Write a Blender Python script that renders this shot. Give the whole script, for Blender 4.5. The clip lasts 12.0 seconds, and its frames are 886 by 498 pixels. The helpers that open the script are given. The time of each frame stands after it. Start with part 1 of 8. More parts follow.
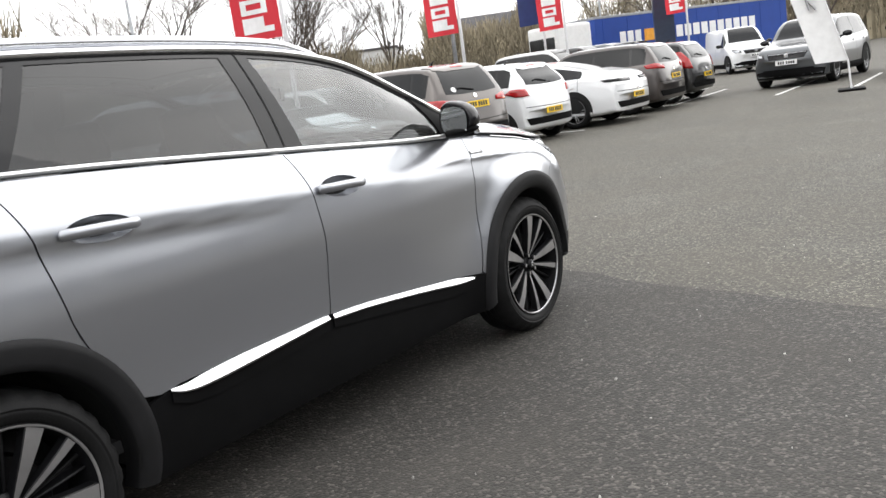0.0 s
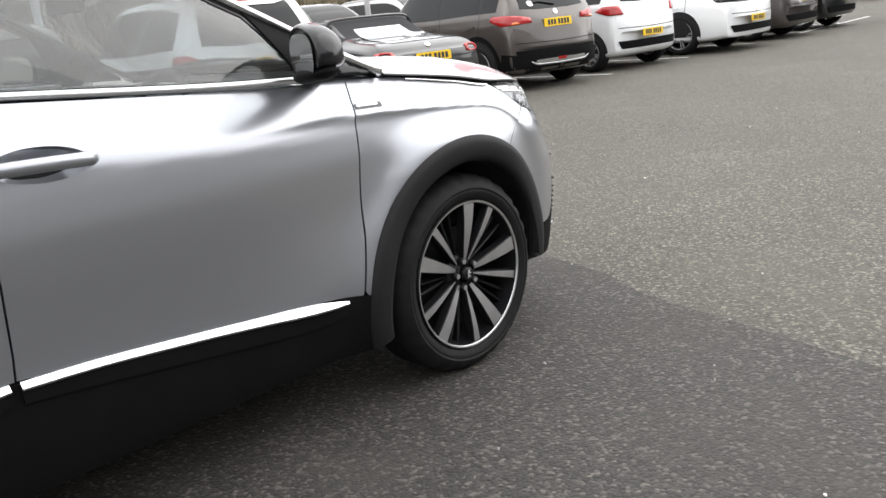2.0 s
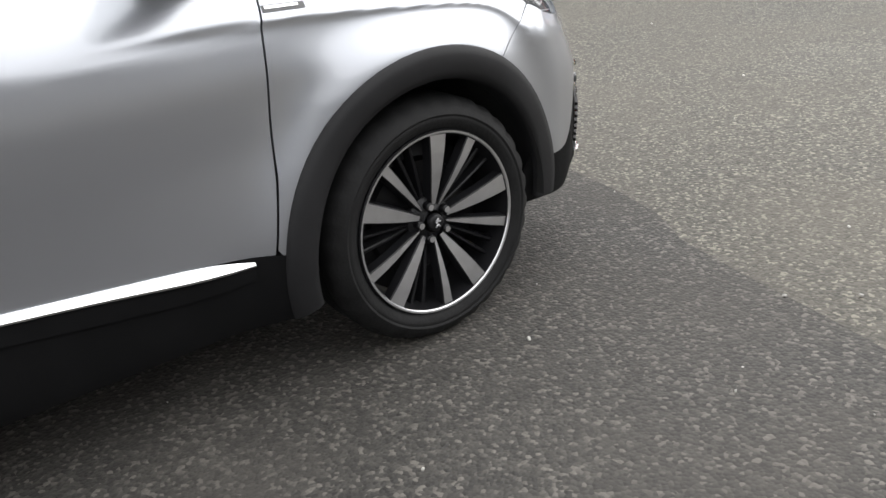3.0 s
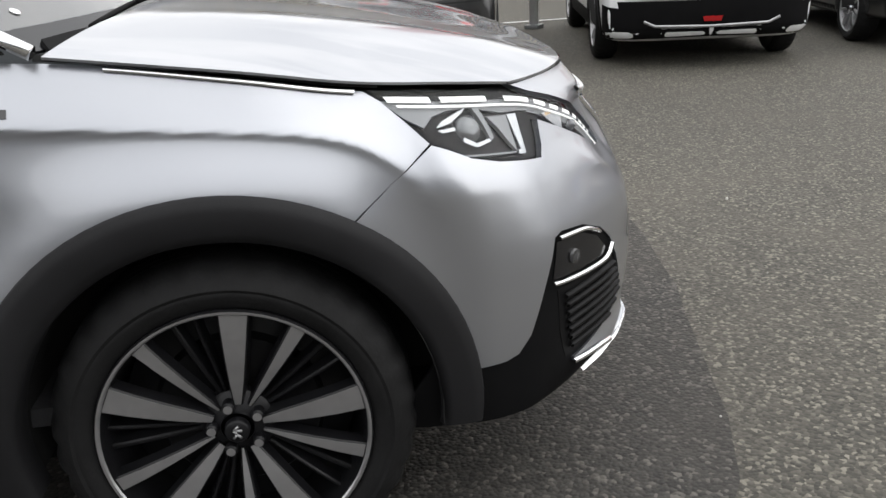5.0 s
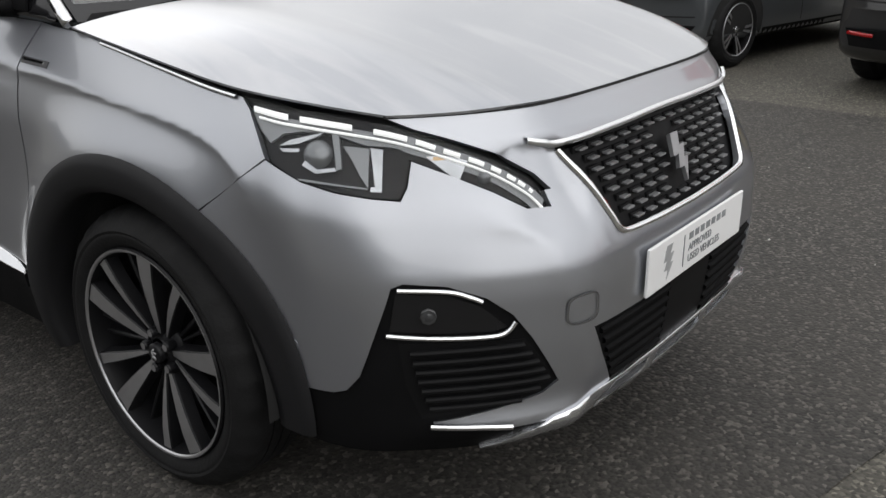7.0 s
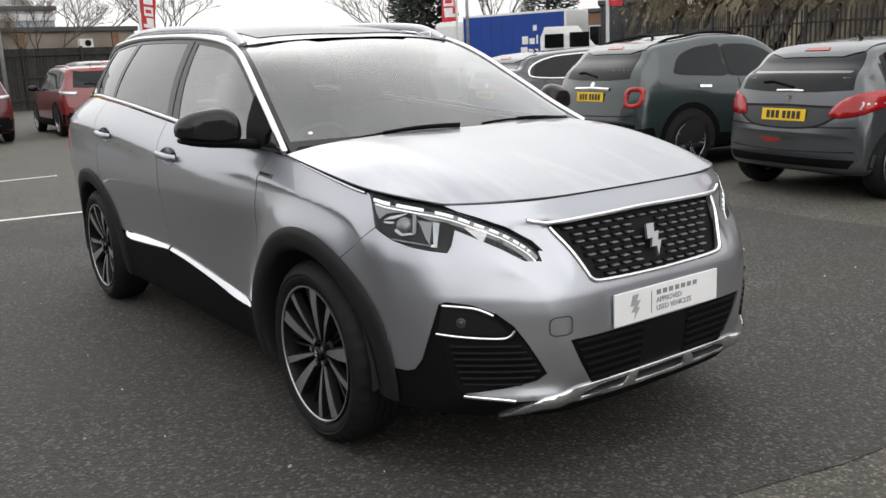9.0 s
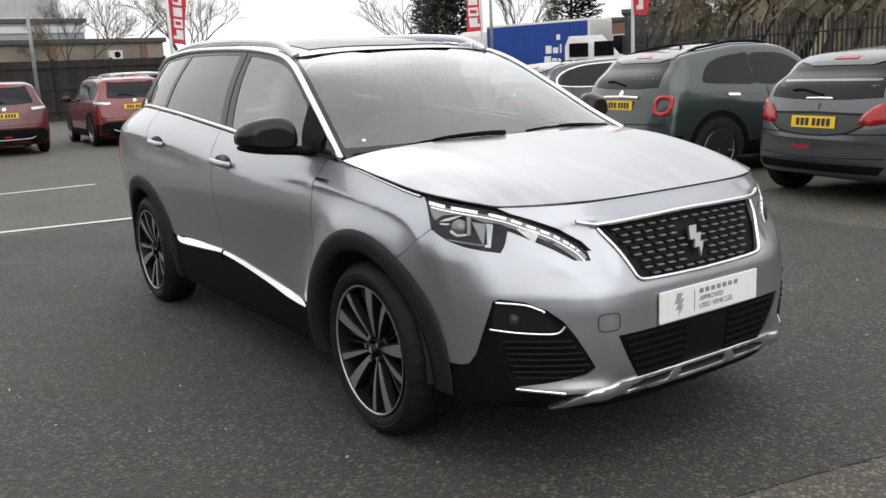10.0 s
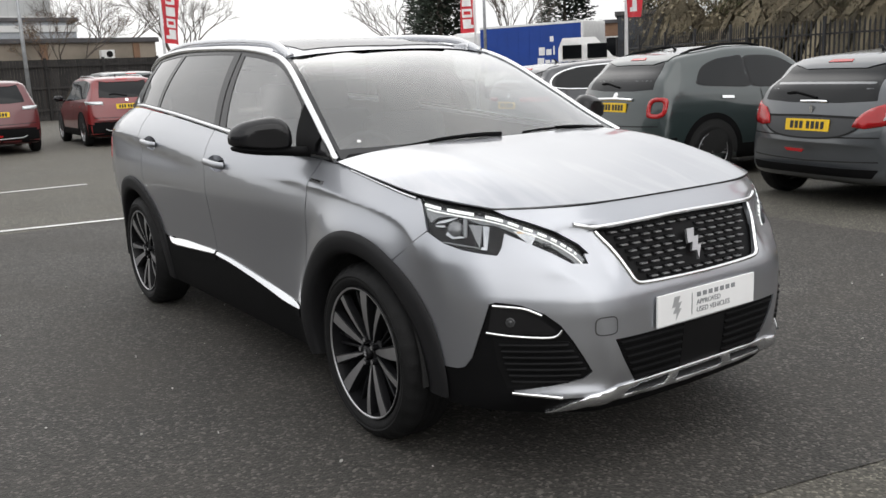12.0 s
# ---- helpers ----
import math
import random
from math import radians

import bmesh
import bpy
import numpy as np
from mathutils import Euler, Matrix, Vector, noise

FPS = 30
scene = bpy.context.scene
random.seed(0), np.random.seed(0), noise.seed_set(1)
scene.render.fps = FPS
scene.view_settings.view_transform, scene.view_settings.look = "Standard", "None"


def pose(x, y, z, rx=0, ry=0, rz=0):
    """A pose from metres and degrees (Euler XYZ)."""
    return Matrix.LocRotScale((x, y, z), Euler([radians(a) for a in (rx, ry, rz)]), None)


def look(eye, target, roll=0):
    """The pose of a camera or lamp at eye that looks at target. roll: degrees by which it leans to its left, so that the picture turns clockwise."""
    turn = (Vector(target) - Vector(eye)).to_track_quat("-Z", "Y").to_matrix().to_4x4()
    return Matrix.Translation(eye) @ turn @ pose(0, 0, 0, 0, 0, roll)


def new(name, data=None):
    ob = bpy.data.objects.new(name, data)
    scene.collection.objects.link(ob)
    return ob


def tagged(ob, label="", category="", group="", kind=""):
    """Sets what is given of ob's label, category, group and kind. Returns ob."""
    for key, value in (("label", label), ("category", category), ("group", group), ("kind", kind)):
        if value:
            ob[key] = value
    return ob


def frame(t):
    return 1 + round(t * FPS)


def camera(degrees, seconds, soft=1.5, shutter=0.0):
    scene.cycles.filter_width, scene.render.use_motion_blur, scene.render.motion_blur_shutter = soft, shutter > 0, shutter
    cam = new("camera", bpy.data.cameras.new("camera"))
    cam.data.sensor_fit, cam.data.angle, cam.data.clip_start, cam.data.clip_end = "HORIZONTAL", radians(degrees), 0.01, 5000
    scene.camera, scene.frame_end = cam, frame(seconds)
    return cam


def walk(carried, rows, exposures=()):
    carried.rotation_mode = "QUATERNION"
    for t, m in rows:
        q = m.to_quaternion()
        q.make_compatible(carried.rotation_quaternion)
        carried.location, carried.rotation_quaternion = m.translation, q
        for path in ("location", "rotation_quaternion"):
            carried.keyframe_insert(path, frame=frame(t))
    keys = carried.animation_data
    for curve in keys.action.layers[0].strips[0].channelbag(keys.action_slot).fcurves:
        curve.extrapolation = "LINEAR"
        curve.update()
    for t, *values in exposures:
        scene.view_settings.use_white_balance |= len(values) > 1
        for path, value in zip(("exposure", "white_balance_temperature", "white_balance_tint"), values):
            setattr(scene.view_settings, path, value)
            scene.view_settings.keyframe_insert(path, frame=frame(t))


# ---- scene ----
cam = camera(53.3, 12.0)
PATH = [
    (0, (3.176, -2.47, 1.348), (2.009, -0.889, 0.975), -7.9),
    (0.5, (3.141, -2.074, 1.338), (1.931, -0.513, 1.021), -6.4),
    (1, (3.032, -1.616, 1.331), (1.813, -0.088, 0.905), -6.3),
    (1.5, (2.967, -1.156, 1.294), (1.615, 0.242, 0.826), -6.1),
    (2, (2.879, -0.743, 1.263), (1.526, 0.631, 0.733), -5.6),
    (2.5, (2.769, -0.312, 1.259), (1.359, 0.925, 0.567), -5.3),
    (4.5, (2.55, 1.284, 1.279), (0.761, 1.772, 0.529), -4.9),
    (5, (2.381, 1.685, 1.255), (0.515, 1.873, 0.561), -3.0),
    (5.5, (2.195, 2.031, 1.316), (0.352, 1.937, 0.547), -3.9),
    (6, (2.107, 2.483, 1.317), (0.302, 2.009, 0.598), -3.2),
    (6.5, (1.985, 2.76, 1.301), (0.308, 1.94, 0.585), -1.8),
    (7, (1.868, 3.1, 1.321), (0.417, 1.933, 0.594), -0.8),
    (7.5, (1.857, 3.457, 1.35), (0.698, 1.947, 0.737), -2.4),
    (9.5, (2.432, 4.347, 1.419), (1.301, 2.748, 1.016), -2.4),
    (10, (2.473, 4.341, 1.42), (1.375, 2.718, 1.019), -2.8),
    (10.5, (2.478, 4.334, 1.42), (1.377, 2.716, 1.008), -2.9),
    (11, (2.479, 4.327, 1.42), (1.359, 2.715, 1.037), -2.3),
    (11.5, (2.472, 4.323, 1.417), (1.364, 2.705, 1.025), -2.4),
    (12, (2.467, 4.311, 1.419), (1.355, 2.698, 1.02), -2.5),
]
walk(cam, [(t, look(eye, target, roll)) for t, eye, target, roll in PATH],
     [(0.0, 0.85), (0.5, 0.52), (1.0, 0.60), (1.5, 0.82), (2.5, 1.10), (4.5, 1.05), (5.0, 0.62), (5.5, 0.38), (6.5, 0.18), (7.5, 0.04), (9.5, 0.30), (12.0, 0.30)])


# ---- light ----
SUN_UP, SUN_TURN = radians(38), radians(200)
world = bpy.data.worlds.new("overcast")
scene.world = world
world.use_nodes = True
wn, wl = world.node_tree.nodes, world.node_tree.links
wn.clear()
w_out, w_bg, w_sky = wn.new("ShaderNodeOutputWorld"), wn.new("ShaderNodeBackground"), wn.new("ShaderNodeTexSky")
w_sky.sky_type, w_sky.sun_disc = "NISHITA", False
w_sky.sun_elevation, w_sky.sun_rotation = SUN_UP, SUN_TURN
w_sky.dust_density, w_sky.air_density = 4.0, 1.0
w_hsv, w_mix = wn.new("ShaderNodeHueSaturation"), wn.new("ShaderNodeMix")
w_hsv.inputs["Saturation"].default_value = 0.15
w_mix.data_type = "RGBA"
w_mix.inputs[0].default_value = 0.72
# thin bright cloud sheet with soft darker banks
w_co, w_noise, w_ramp = wn.new("ShaderNodeTexCoord"), wn.new("ShaderNodeTexNoise"), wn.new("ShaderNodeValToRGB")
w_noise.inputs["Scale"].default_value, w_noise.inputs["Detail"].default_value = 3.2, 6.0
w_ramp.color_ramp.elements[0].position, w_ramp.color_ramp.elements[0].color = 0.3, (8.6, 8.75, 9.05, 1)
w_ramp.color_ramp.elements[1].position, w_ramp.color_ramp.elements[1].color = 0.7, (13.6, 13.5, 13.4, 1)
wl.new(w_co.outputs["Generated"], w_noise.inputs["Vector"])
wl.new(w_noise.outputs["Fac"], w_ramp.inputs["Fac"])
# an overcast sky is brighter overhead than at the horizon
w_sep, w_lift, w_scale = wn.new("ShaderNodeSeparateXYZ"), wn.new("ShaderNodeMapRange"), wn.new("ShaderNodeMix")
w_lift.inputs["To Min"].default_value, w_lift.inputs["To Max"].default_value = 0.95, 1.24
w_scale.data_type, w_scale.blend_type = "RGBA", "MULTIPLY"
w_scale.inputs[0].default_value = 1.0
w_dot, w_side, w_both = wn.new("ShaderNodeVectorMath"), wn.new("ShaderNodeMapRange"), wn.new("ShaderNodeMath")
w_dot.operation, w_both.operation = "DOT_PRODUCT", "MULTIPLY"
w_dot.inputs[1].default_value = (-math.sin(SUN_TURN) * math.cos(SUN_UP), -math.cos(SUN_TURN) * math.cos(SUN_UP), math.sin(SUN_UP))
w_side.inputs["From Min"].default_value, w_side.inputs["From Max"].default_value = -0.6, 1.0
w_side.inputs["To Min"].default_value, w_side.inputs["To Max"].default_value = 0.80, 1.30
wl.new(w_co.outputs["Generated"], w_dot.inputs[0])
wl.new(w_dot.outputs["Value"], w_side.inputs["Value"])
wl.new(w_lift.outputs["Result"], w_both.inputs[0])
wl.new(w_side.outputs["Result"], w_both.inputs[1])
wl.new(w_co.outputs["Generated"], w_sep.inputs[0])
wl.new(w_sep.outputs["Z"], w_lift.inputs["Value"])
wl.new(w_ramp.outputs[0], w_scale.inputs["A"])
wl.new(w_both.outputs[0], w_scale.inputs["B"])
wl.new(w_sky.outputs[0], w_hsv.inputs["Color"])
wl.new(w_hsv.outputs[0], w_mix.inputs["A"])
wl.new(w_scale.outputs["Result"], w_mix.inputs["B"])
wl.new(w_mix.outputs["Result"], w_bg.inputs["Color"])
w_bg.inputs["Strength"].default_value = 0.10
wl.new(w_bg.outputs[0], w_out.inputs["Surface"])
sun_data = bpy.data.lights.new("sun", "SUN")
sun_data.energy, sun_data.angle, sun_data.color = 0.6, radians(70), (1.0, 0.97, 0.93)
sun = new("sun", sun_data)
sun.matrix_world = look((0, 0, 30), (0 + 30 * math.sin(SUN_TURN) / math.tan(SUN_UP), 30 * math.cos(SUN_TURN) / math.tan(SUN_UP), 0))


# ---- materials ----
MATS = {}


def mat(name, color, rough=0.5, metal=0.0, vary=0.12, scale=6.0, fine=0.0, fine_scale=120.0, coat=0.0, bump=0.0, bump_scale=200.0, emit=0.0, spec=0.5, per=0.0, island=0.0, coat_rough=0.04):
    """A named surface: base colour with broad and fine variation, relief, and optional change from piece to piece."""
    if name in MATS:
        return MATS[name]
    m = bpy.data.materials.new(name)
    m.use_nodes = True
    n, l = m.node_tree.nodes, m.node_tree.links
    p = n["Principled BSDF"]
    p.inputs["Roughness"].default_value, p.inputs["Metallic"].default_value = rough, metal
    p.inputs["Specular IOR Level"].default_value = spec
    p.inputs["Coat Weight"].default_value, p.inputs["Coat Roughness"].default_value = coat, coat_rough
    co = n.new("ShaderNodeTexCoord")
    big = n.new("ShaderNodeTexNoise")
    big.inputs["Scale"].default_value, big.inputs["Detail"].default_value = scale, 5.0
    l.new(co.outputs["Object"], big.inputs["Vector"])
    dark, light = [c * (1 - vary) for c in color], [min(1, c * (1 + vary)) for c in color]
    mix = n.new("ShaderNodeMix")
    mix.data_type = "RGBA"
    mix.inputs["A"].default_value, mix.inputs["B"].default_value = (*dark, 1), (*light, 1)
    spread = n.new("ShaderNodeMapRange")
    spread.inputs["From Min"].default_value, spread.inputs["From Max"].default_value = 0.3, 0.7
    l.new(big.outputs["Fac"], spread.inputs["Value"])
    l.new(spread.outputs["Result"], mix.inputs["Factor"])
    last = mix.outputs["Result"]

    def scaled(last, source, low, high):
        value, mult = n.new("ShaderNodeMapRange"), n.new("ShaderNodeMix")
        value.inputs["To Min"].default_value, value.inputs["To Max"].default_value = low, high
        l.new(source, value.inputs["Value"])
        mult.data_type, mult.blend_type = "RGBA", "MULTIPLY"
        mult.inputs["Factor"].default_value = 1.0
        l.new(last, mult.inputs["A"])
        l.new(value.outputs["Result"], mult.inputs["B"])
        return mult.outputs["Result"]

    if fine:
        grain = n.new("ShaderNodeTexNoise")
        grain.inputs["Scale"].default_value, grain.inputs["Detail"].default_value = fine_scale, 2.0
        l.new(co.outputs["Object"], grain.inputs["Vector"])
        last = scaled(last, grain.outputs["Fac"], 1 - fine, 1 + fine)
    if per:
        last = scaled(last, n.new("ShaderNodeObjectInfo").outputs["Random"], 1 - per, 1 + per)
    if island:
        last = scaled(last, n.new("ShaderNodeNewGeometry").outputs["Random Per Island"], 1 - island, 1 + island)
    l.new(last, p.inputs["Base Color"])
    if bump:
        relief, b = n.new("ShaderNodeTexNoise"), n.new("ShaderNodeBump")
        relief.inputs["Scale"].default_value, relief.inputs["Detail"].default_value = bump_scale, 3.0
        b.inputs["Strength"].default_value, b.inputs["Distance"].default_value = bump, 0.01
        l.new(co.outputs["Object"], relief.inputs["Vector"])
        l.new(relief.outputs["Fac"], b.inputs["Height"])
        l.new(b.outputs["Normal"], p.inputs["Normal"])
    if emit:
        p.inputs["Emission Color"].default_value, p.inputs["Emission Strength"].default_value = (*color, 1), emit
    MATS[name] = m
    return m


def glass(name, tint, alpha, rough=0.02, gloss_gain=2.2, haze=0.04):
    """A pane: a glossy skin over a tinted see-through sheet."""
    if name in MATS:
        return MATS[name]
    m = bpy.data.materials.new(name)
    m.use_nodes = True
    n, l = m.node_tree.nodes, m.node_tree.links
    n.clear()
    out, mix, see, gloss, face = (n.new(k) for k in ("ShaderNodeOutputMaterial", "ShaderNodeMixShader", "ShaderNodeBsdfTransparent", "ShaderNodeBsdfGlossy", "ShaderNodeLayerWeight"))
    see.inputs["Color"].default_value = (*[c * alpha for c in tint], 1)
    gloss.inputs["Roughness"].default_value = rough
    face.inputs["Blend"].default_value = 0.5
    steep, lift = n.new("ShaderNodeMath"), n.new("ShaderNodeMath")
    steep.operation, steep.inputs[1].default_value = "POWER", 4.0
    lift.operation, lift.inputs[1].default_value, lift.inputs[2].default_value = "MULTIPLY_ADD", 0.9 * gloss_gain, 0.045 * gloss_gain
    l.new(face.outputs["Facing"], steep.inputs[0])
    l.new(steep.outputs[0], lift.inputs[0])
    l.new(lift.outputs[0], mix.inputs["Fac"])
    # pale diffuse film stands in for sky and cabin reflections in the pane
    pale_veil, film = n.new("ShaderNodeBsdfDiffuse"), n.new("ShaderNodeMixShader")
    pale_veil.inputs["Color"].default_value = (0.6, 0.6, 0.58, 1)
    film.inputs["Fac"].default_value = haze
    lift.use_clamp = True
    l.new(see.outputs[0], film.inputs[1])
    l.new(pale_veil.outputs[0], film.inputs[2])
    l.new(film.outputs[0], mix.inputs[1])
    l.new(gloss.outputs[0], mix.inputs[2])
    l.new(mix.outputs[0], out.inputs["Surface"])
    MATS[name] = m
    return m


def paint(name, color, metal=0.0, rough=0.35):
    return mat(name, color, rough, metal, vary=0.03, scale=1.5, fine=0.05, fine_scale=900, coat=1.0)


RUBBER = mat("tyre_rubber", (0.0095, 0.0095, 0.0098), 0.62, spec=0.18, vary=0.25, scale=14, fine=0.2, bump=0.15, bump_scale=90)
BLACK_PLASTIC = mat("black_plastic", (0.0050, 0.0050, 0.0054), 0.66, spec=0.08, vary=0.15, scale=9, fine=0.15, fine_scale=400, bump=0.05, bump_scale=500)
ARCH_BLACK = mat("grained_arch_plastic", (0.012, 0.012, 0.013), 0.58, spec=0.20, vary=0.15, scale=9, fine=0.2, fine_scale=400, bump=0.08, bump_scale=500)
GLOSS_BLACK = mat("gloss_black", (0.010, 0.010, 0.011), 0.10, vary=0.05, spec=0.35)
DARK_GAP = mat("dark_gap", (0.008, 0.008, 0.008), 0.9, vary=0.1)
BRIGHT_TRIM = mat("brushed_bright_trim", (0.86, 0.87, 0.88), 0.34, 1.0, vary=0.03)
CHROME = mat("chrome", (0.85, 0.86, 0.87), 0.09, 1.0, vary=0.03)
SATIN = mat("satin_aluminium", (0.62, 0.63, 0.65), 0.25, 1.0, vary=0.05)
ALLOY = mat("machined_alloy", (0.5, 0.5, 0.51), 0.32, 0.9, vary=0.08, scale=20)
ALLOY_DARK = mat("black_alloy", (0.008, 0.008, 0.009), 0.35, 0.0, vary=0.2, spec=0.25)
ALLOY_GREY = mat("silver_alloy", (0.38, 0.38, 0.39), 0.35, 0.8, vary=0.08, scale=20)
PLATE_Y = mat("yellow_plate", (0.85, 0.55, 0.01), 0.4, vary=0.05)
PLATE_W = mat("white_plate", (0.8, 0.8, 0.8), 0.35, vary=0.03)
PLATE_INK = mat("plate_ink", (0.02, 0.02, 0.02), 0.5, vary=0.05)
RED_LENS = mat("red_lens", (0.36, 0.008, 0.010), 0.18, vary=0.1, coat=0.4)
ORANGE_LENS = mat("orange_lens", (0.75, 0.16, 0.02), 0.15, vary=0.1, coat=1.0)
CLEAR_LENS = mat("clear_lens", (0.62, 0.64, 0.66), 0.12, 0.35, vary=0.1, coat=1.0)
TINTED = mat("tinted_car_glass", (0.006, 0.007, 0.008), 0.05, vary=0.1, spec=0.28)


# ---- mesh tools ----
from mathutils.bvhtree import BVHTree
from mathutils.geometry import barycentric_transform, delaunay_2d_cdt


def mesh_of(name, bm, material, smooth=False):
    me = bpy.data.meshes.new(name)
    layer = bm.verts.layers.float_vector.get("skin_normal")
    skin_normals = [tuple(v[layer]) for v in bm.verts] if layer else None
    bm.to_mesh(me)
    bm.free()
    if skin_normals:
        given, loops = np.array(skin_normals), np.empty(len(me.loops), int)
        me.loops.foreach_get("vertex_index", loops)
        out = given[loops]
        for f in me.polygons:
            if not f.use_smooth:
                out[f.loop_start : f.loop_start + f.loop_total] = f.normal
        me.normals_split_custom_set([tuple(v) for v in out])
    for one in material if isinstance(material, (list, tuple)) else (material,):
        me.materials.append(one)
    if smooth:
        me.polygons.foreach_set("use_smooth", [True] * len(me.polygons))
    return me


def part(name, bm, material, parent=None, label="", smooth=False):
    ob = new(name, mesh_of(name, bm, material, smooth))
    ob.parent = parent
    return tagged(ob, label) if label else ob


def thing(name, m, label, category, group=""):
    ob = new(name)
    ob.matrix_world = m
    ob.empty_display_size = 0.2
    return tagged(ob, label, category, group)


def raw(verts, faces):
    bm = bmesh.new()
    vs = [bm.verts.new(v) for v in verts]
    for f in faces:
        if len(set(f)) > 2:
            try:
                bm.faces.new([vs[i] for i in f])
            except ValueError:
                pass
    bmesh.ops.delete(bm, geom=[v for v in vs if not v.link_faces], context="VERTS")
    return bm


def add_box(bm, lo, hi, bevel=0.0, m=None):
    """A box, with its corners cut by bevel, into bm."""
    lo, hi = Vector(lo), Vector(hi)
    made = bmesh.ops.create_cube(bm, size=1.0, matrix=Matrix.LocRotScale((lo + hi) / 2, None, hi - lo))["verts"]
    if bevel:
        edges = list({e for v in made for e in v.link_edges})
        made = list({v for f in bmesh.ops.bevel(bm, geom=edges, offset=bevel, segments=2, affect="EDGES", profile=0.6)["faces"] for v in f.verts} | {v for v in made if v.is_valid})
    if m is not None:
        bmesh.ops.transform(bm, matrix=m, verts=made)
    return bm


def box(lo, hi, bevel=0.0, m=None):
    return add_box(bmesh.new(), lo, hi, bevel, m)


def add_tube(bm, path, radius, sides=8, cap=True):
    """A round bar along a path; radius may be a list, one for each point."""
    pts = [Vector(p) for p in path]
    radii = radius if isinstance(radius, (list, tuple)) else [radius] * len(pts)
    rings, up = [], Vector((0, 0, 1))
    for i, p in enumerate(pts):
        way = (pts[min(i + 1, len(pts) - 1)] - pts[max(i - 1, 0)]).normalized()
        side = way.cross(up if abs(way.dot(up)) < 0.95 else Vector((1, 0, 0))).normalized()
        over = side.cross(way)
        rings.append([bm.verts.new(p + radii[i] * (math.cos(2 * math.pi * k / sides) * side + math.sin(2 * math.pi * k / sides) * over)) for k in range(sides)])
    for a, b in zip(rings, rings[1:]):
        for k in range(sides):
            bm.faces.new((a[k], a[(k + 1) % sides], b[(k + 1) % sides], b[k]))
    if cap:
        bm.faces.new(rings[0][::-1]), bm.faces.new(rings[-1])
    return bm


def tube(path, radius, sides=8):
    return add_tube(bmesh.new(), path, radius, sides)


def add_lathe(bm, profile, n=48, closed=False):
    """A turned form round the x axis: profile of (radius, x)."""
    rings = [[bm.verts.new((x, r * math.sin(2 * math.pi * k / n), r * math.cos(2 * math.pi * k / n))) for k in range(n)] for r, x in profile]
    pairs = list(zip(rings, rings[1:])) + ([(rings[-1], rings[0])] if closed else [])
    for a, b in pairs:
        for k in range(n):
            bm.faces.new((a[k], a[(k + 1) % n], b[(k + 1) % n], b[k]))
    return rings


def smooth_line(points, per=6, closed=False):
    """A line bent smoothly through its points."""
    pts = [np.array(p, float) for p in points]
    n, out = len(pts), []
    for i in range(n if closed else n - 1):
        a, b, c, d = (pts[(i + k) % n] if closed else pts[min(max(i + k, 0), n - 1)] for k in (-1, 0, 1, 2))
        for s in np.linspace(0, 1, per, endpoint=False):
            out.append(0.5 * (2 * b + (c - a) * s + (2 * a - 5 * b + 4 * c - d) * s**2 + (3 * b - a - 3 * c + d) * s**3))
    return out if closed else out + [pts[-1]]


def fill(outline, holes=(), res=0.03):
    """Triangles that fill a plane outline, with points about res apart."""
    verts, edges = [], []
    for ring in (outline, *holes):
        dense = []
        for i, a in enumerate(ring):
            a, b = np.array(a, float), np.array(ring[(i + 1) % len(ring)], float)
            k = max(1, int(np.ceil(np.linalg.norm(b - a) / res)))
            dense += [a + (b - a) * s / k for s in range(k)]
        edges += [(len(verts) + i, len(verts) + (i + 1) % len(dense)) for i in range(len(dense))]
        verts += dense
    rim = np.array(verts)
    lo, hi = np.min(rim, 0), np.max(rim, 0)
    gx, gy = np.meshgrid(np.arange(lo[0] + res / 2, hi[0], res), np.arange(lo[1] + res / 2, hi[1], res))
    grid = np.stack([gx.ravel(), gy.ravel()], 1)
    if len(grid):
        near = np.array([np.min(np.sum((rim - g) ** 2, 1)) for g in grid])
        verts += list(grid[near > (0.45 * res) ** 2])
    out = delaunay_2d_cdt([Vector(v) for v in verts], edges, [], 1, 1e-5)
    spots, tris = [tuple(v) for v in out[0]], [tuple(f) for f in out[2]]
    mids = [tuple(np.mean([spots[i] for i in t], 0)) for t in tris]
    tris = [t for t, c in zip(tris, mids) if within_ring(c, outline) and not any(within_ring(c, h) for h in holes)]
    return spots, tris


def within_ring(p, ring_pts):
    """Whether a point lies inside a closed outline."""
    inside, (x, y) = False, p
    for (x0, y0), (x1, y1) in zip(ring_pts, [*ring_pts[1:], ring_pts[0]]):
        if (y0 > y) != (y1 > y) and x < (x1 - x0) * (y - y0) / (y1 - y0) + x0:
            inside = not inside
    return inside


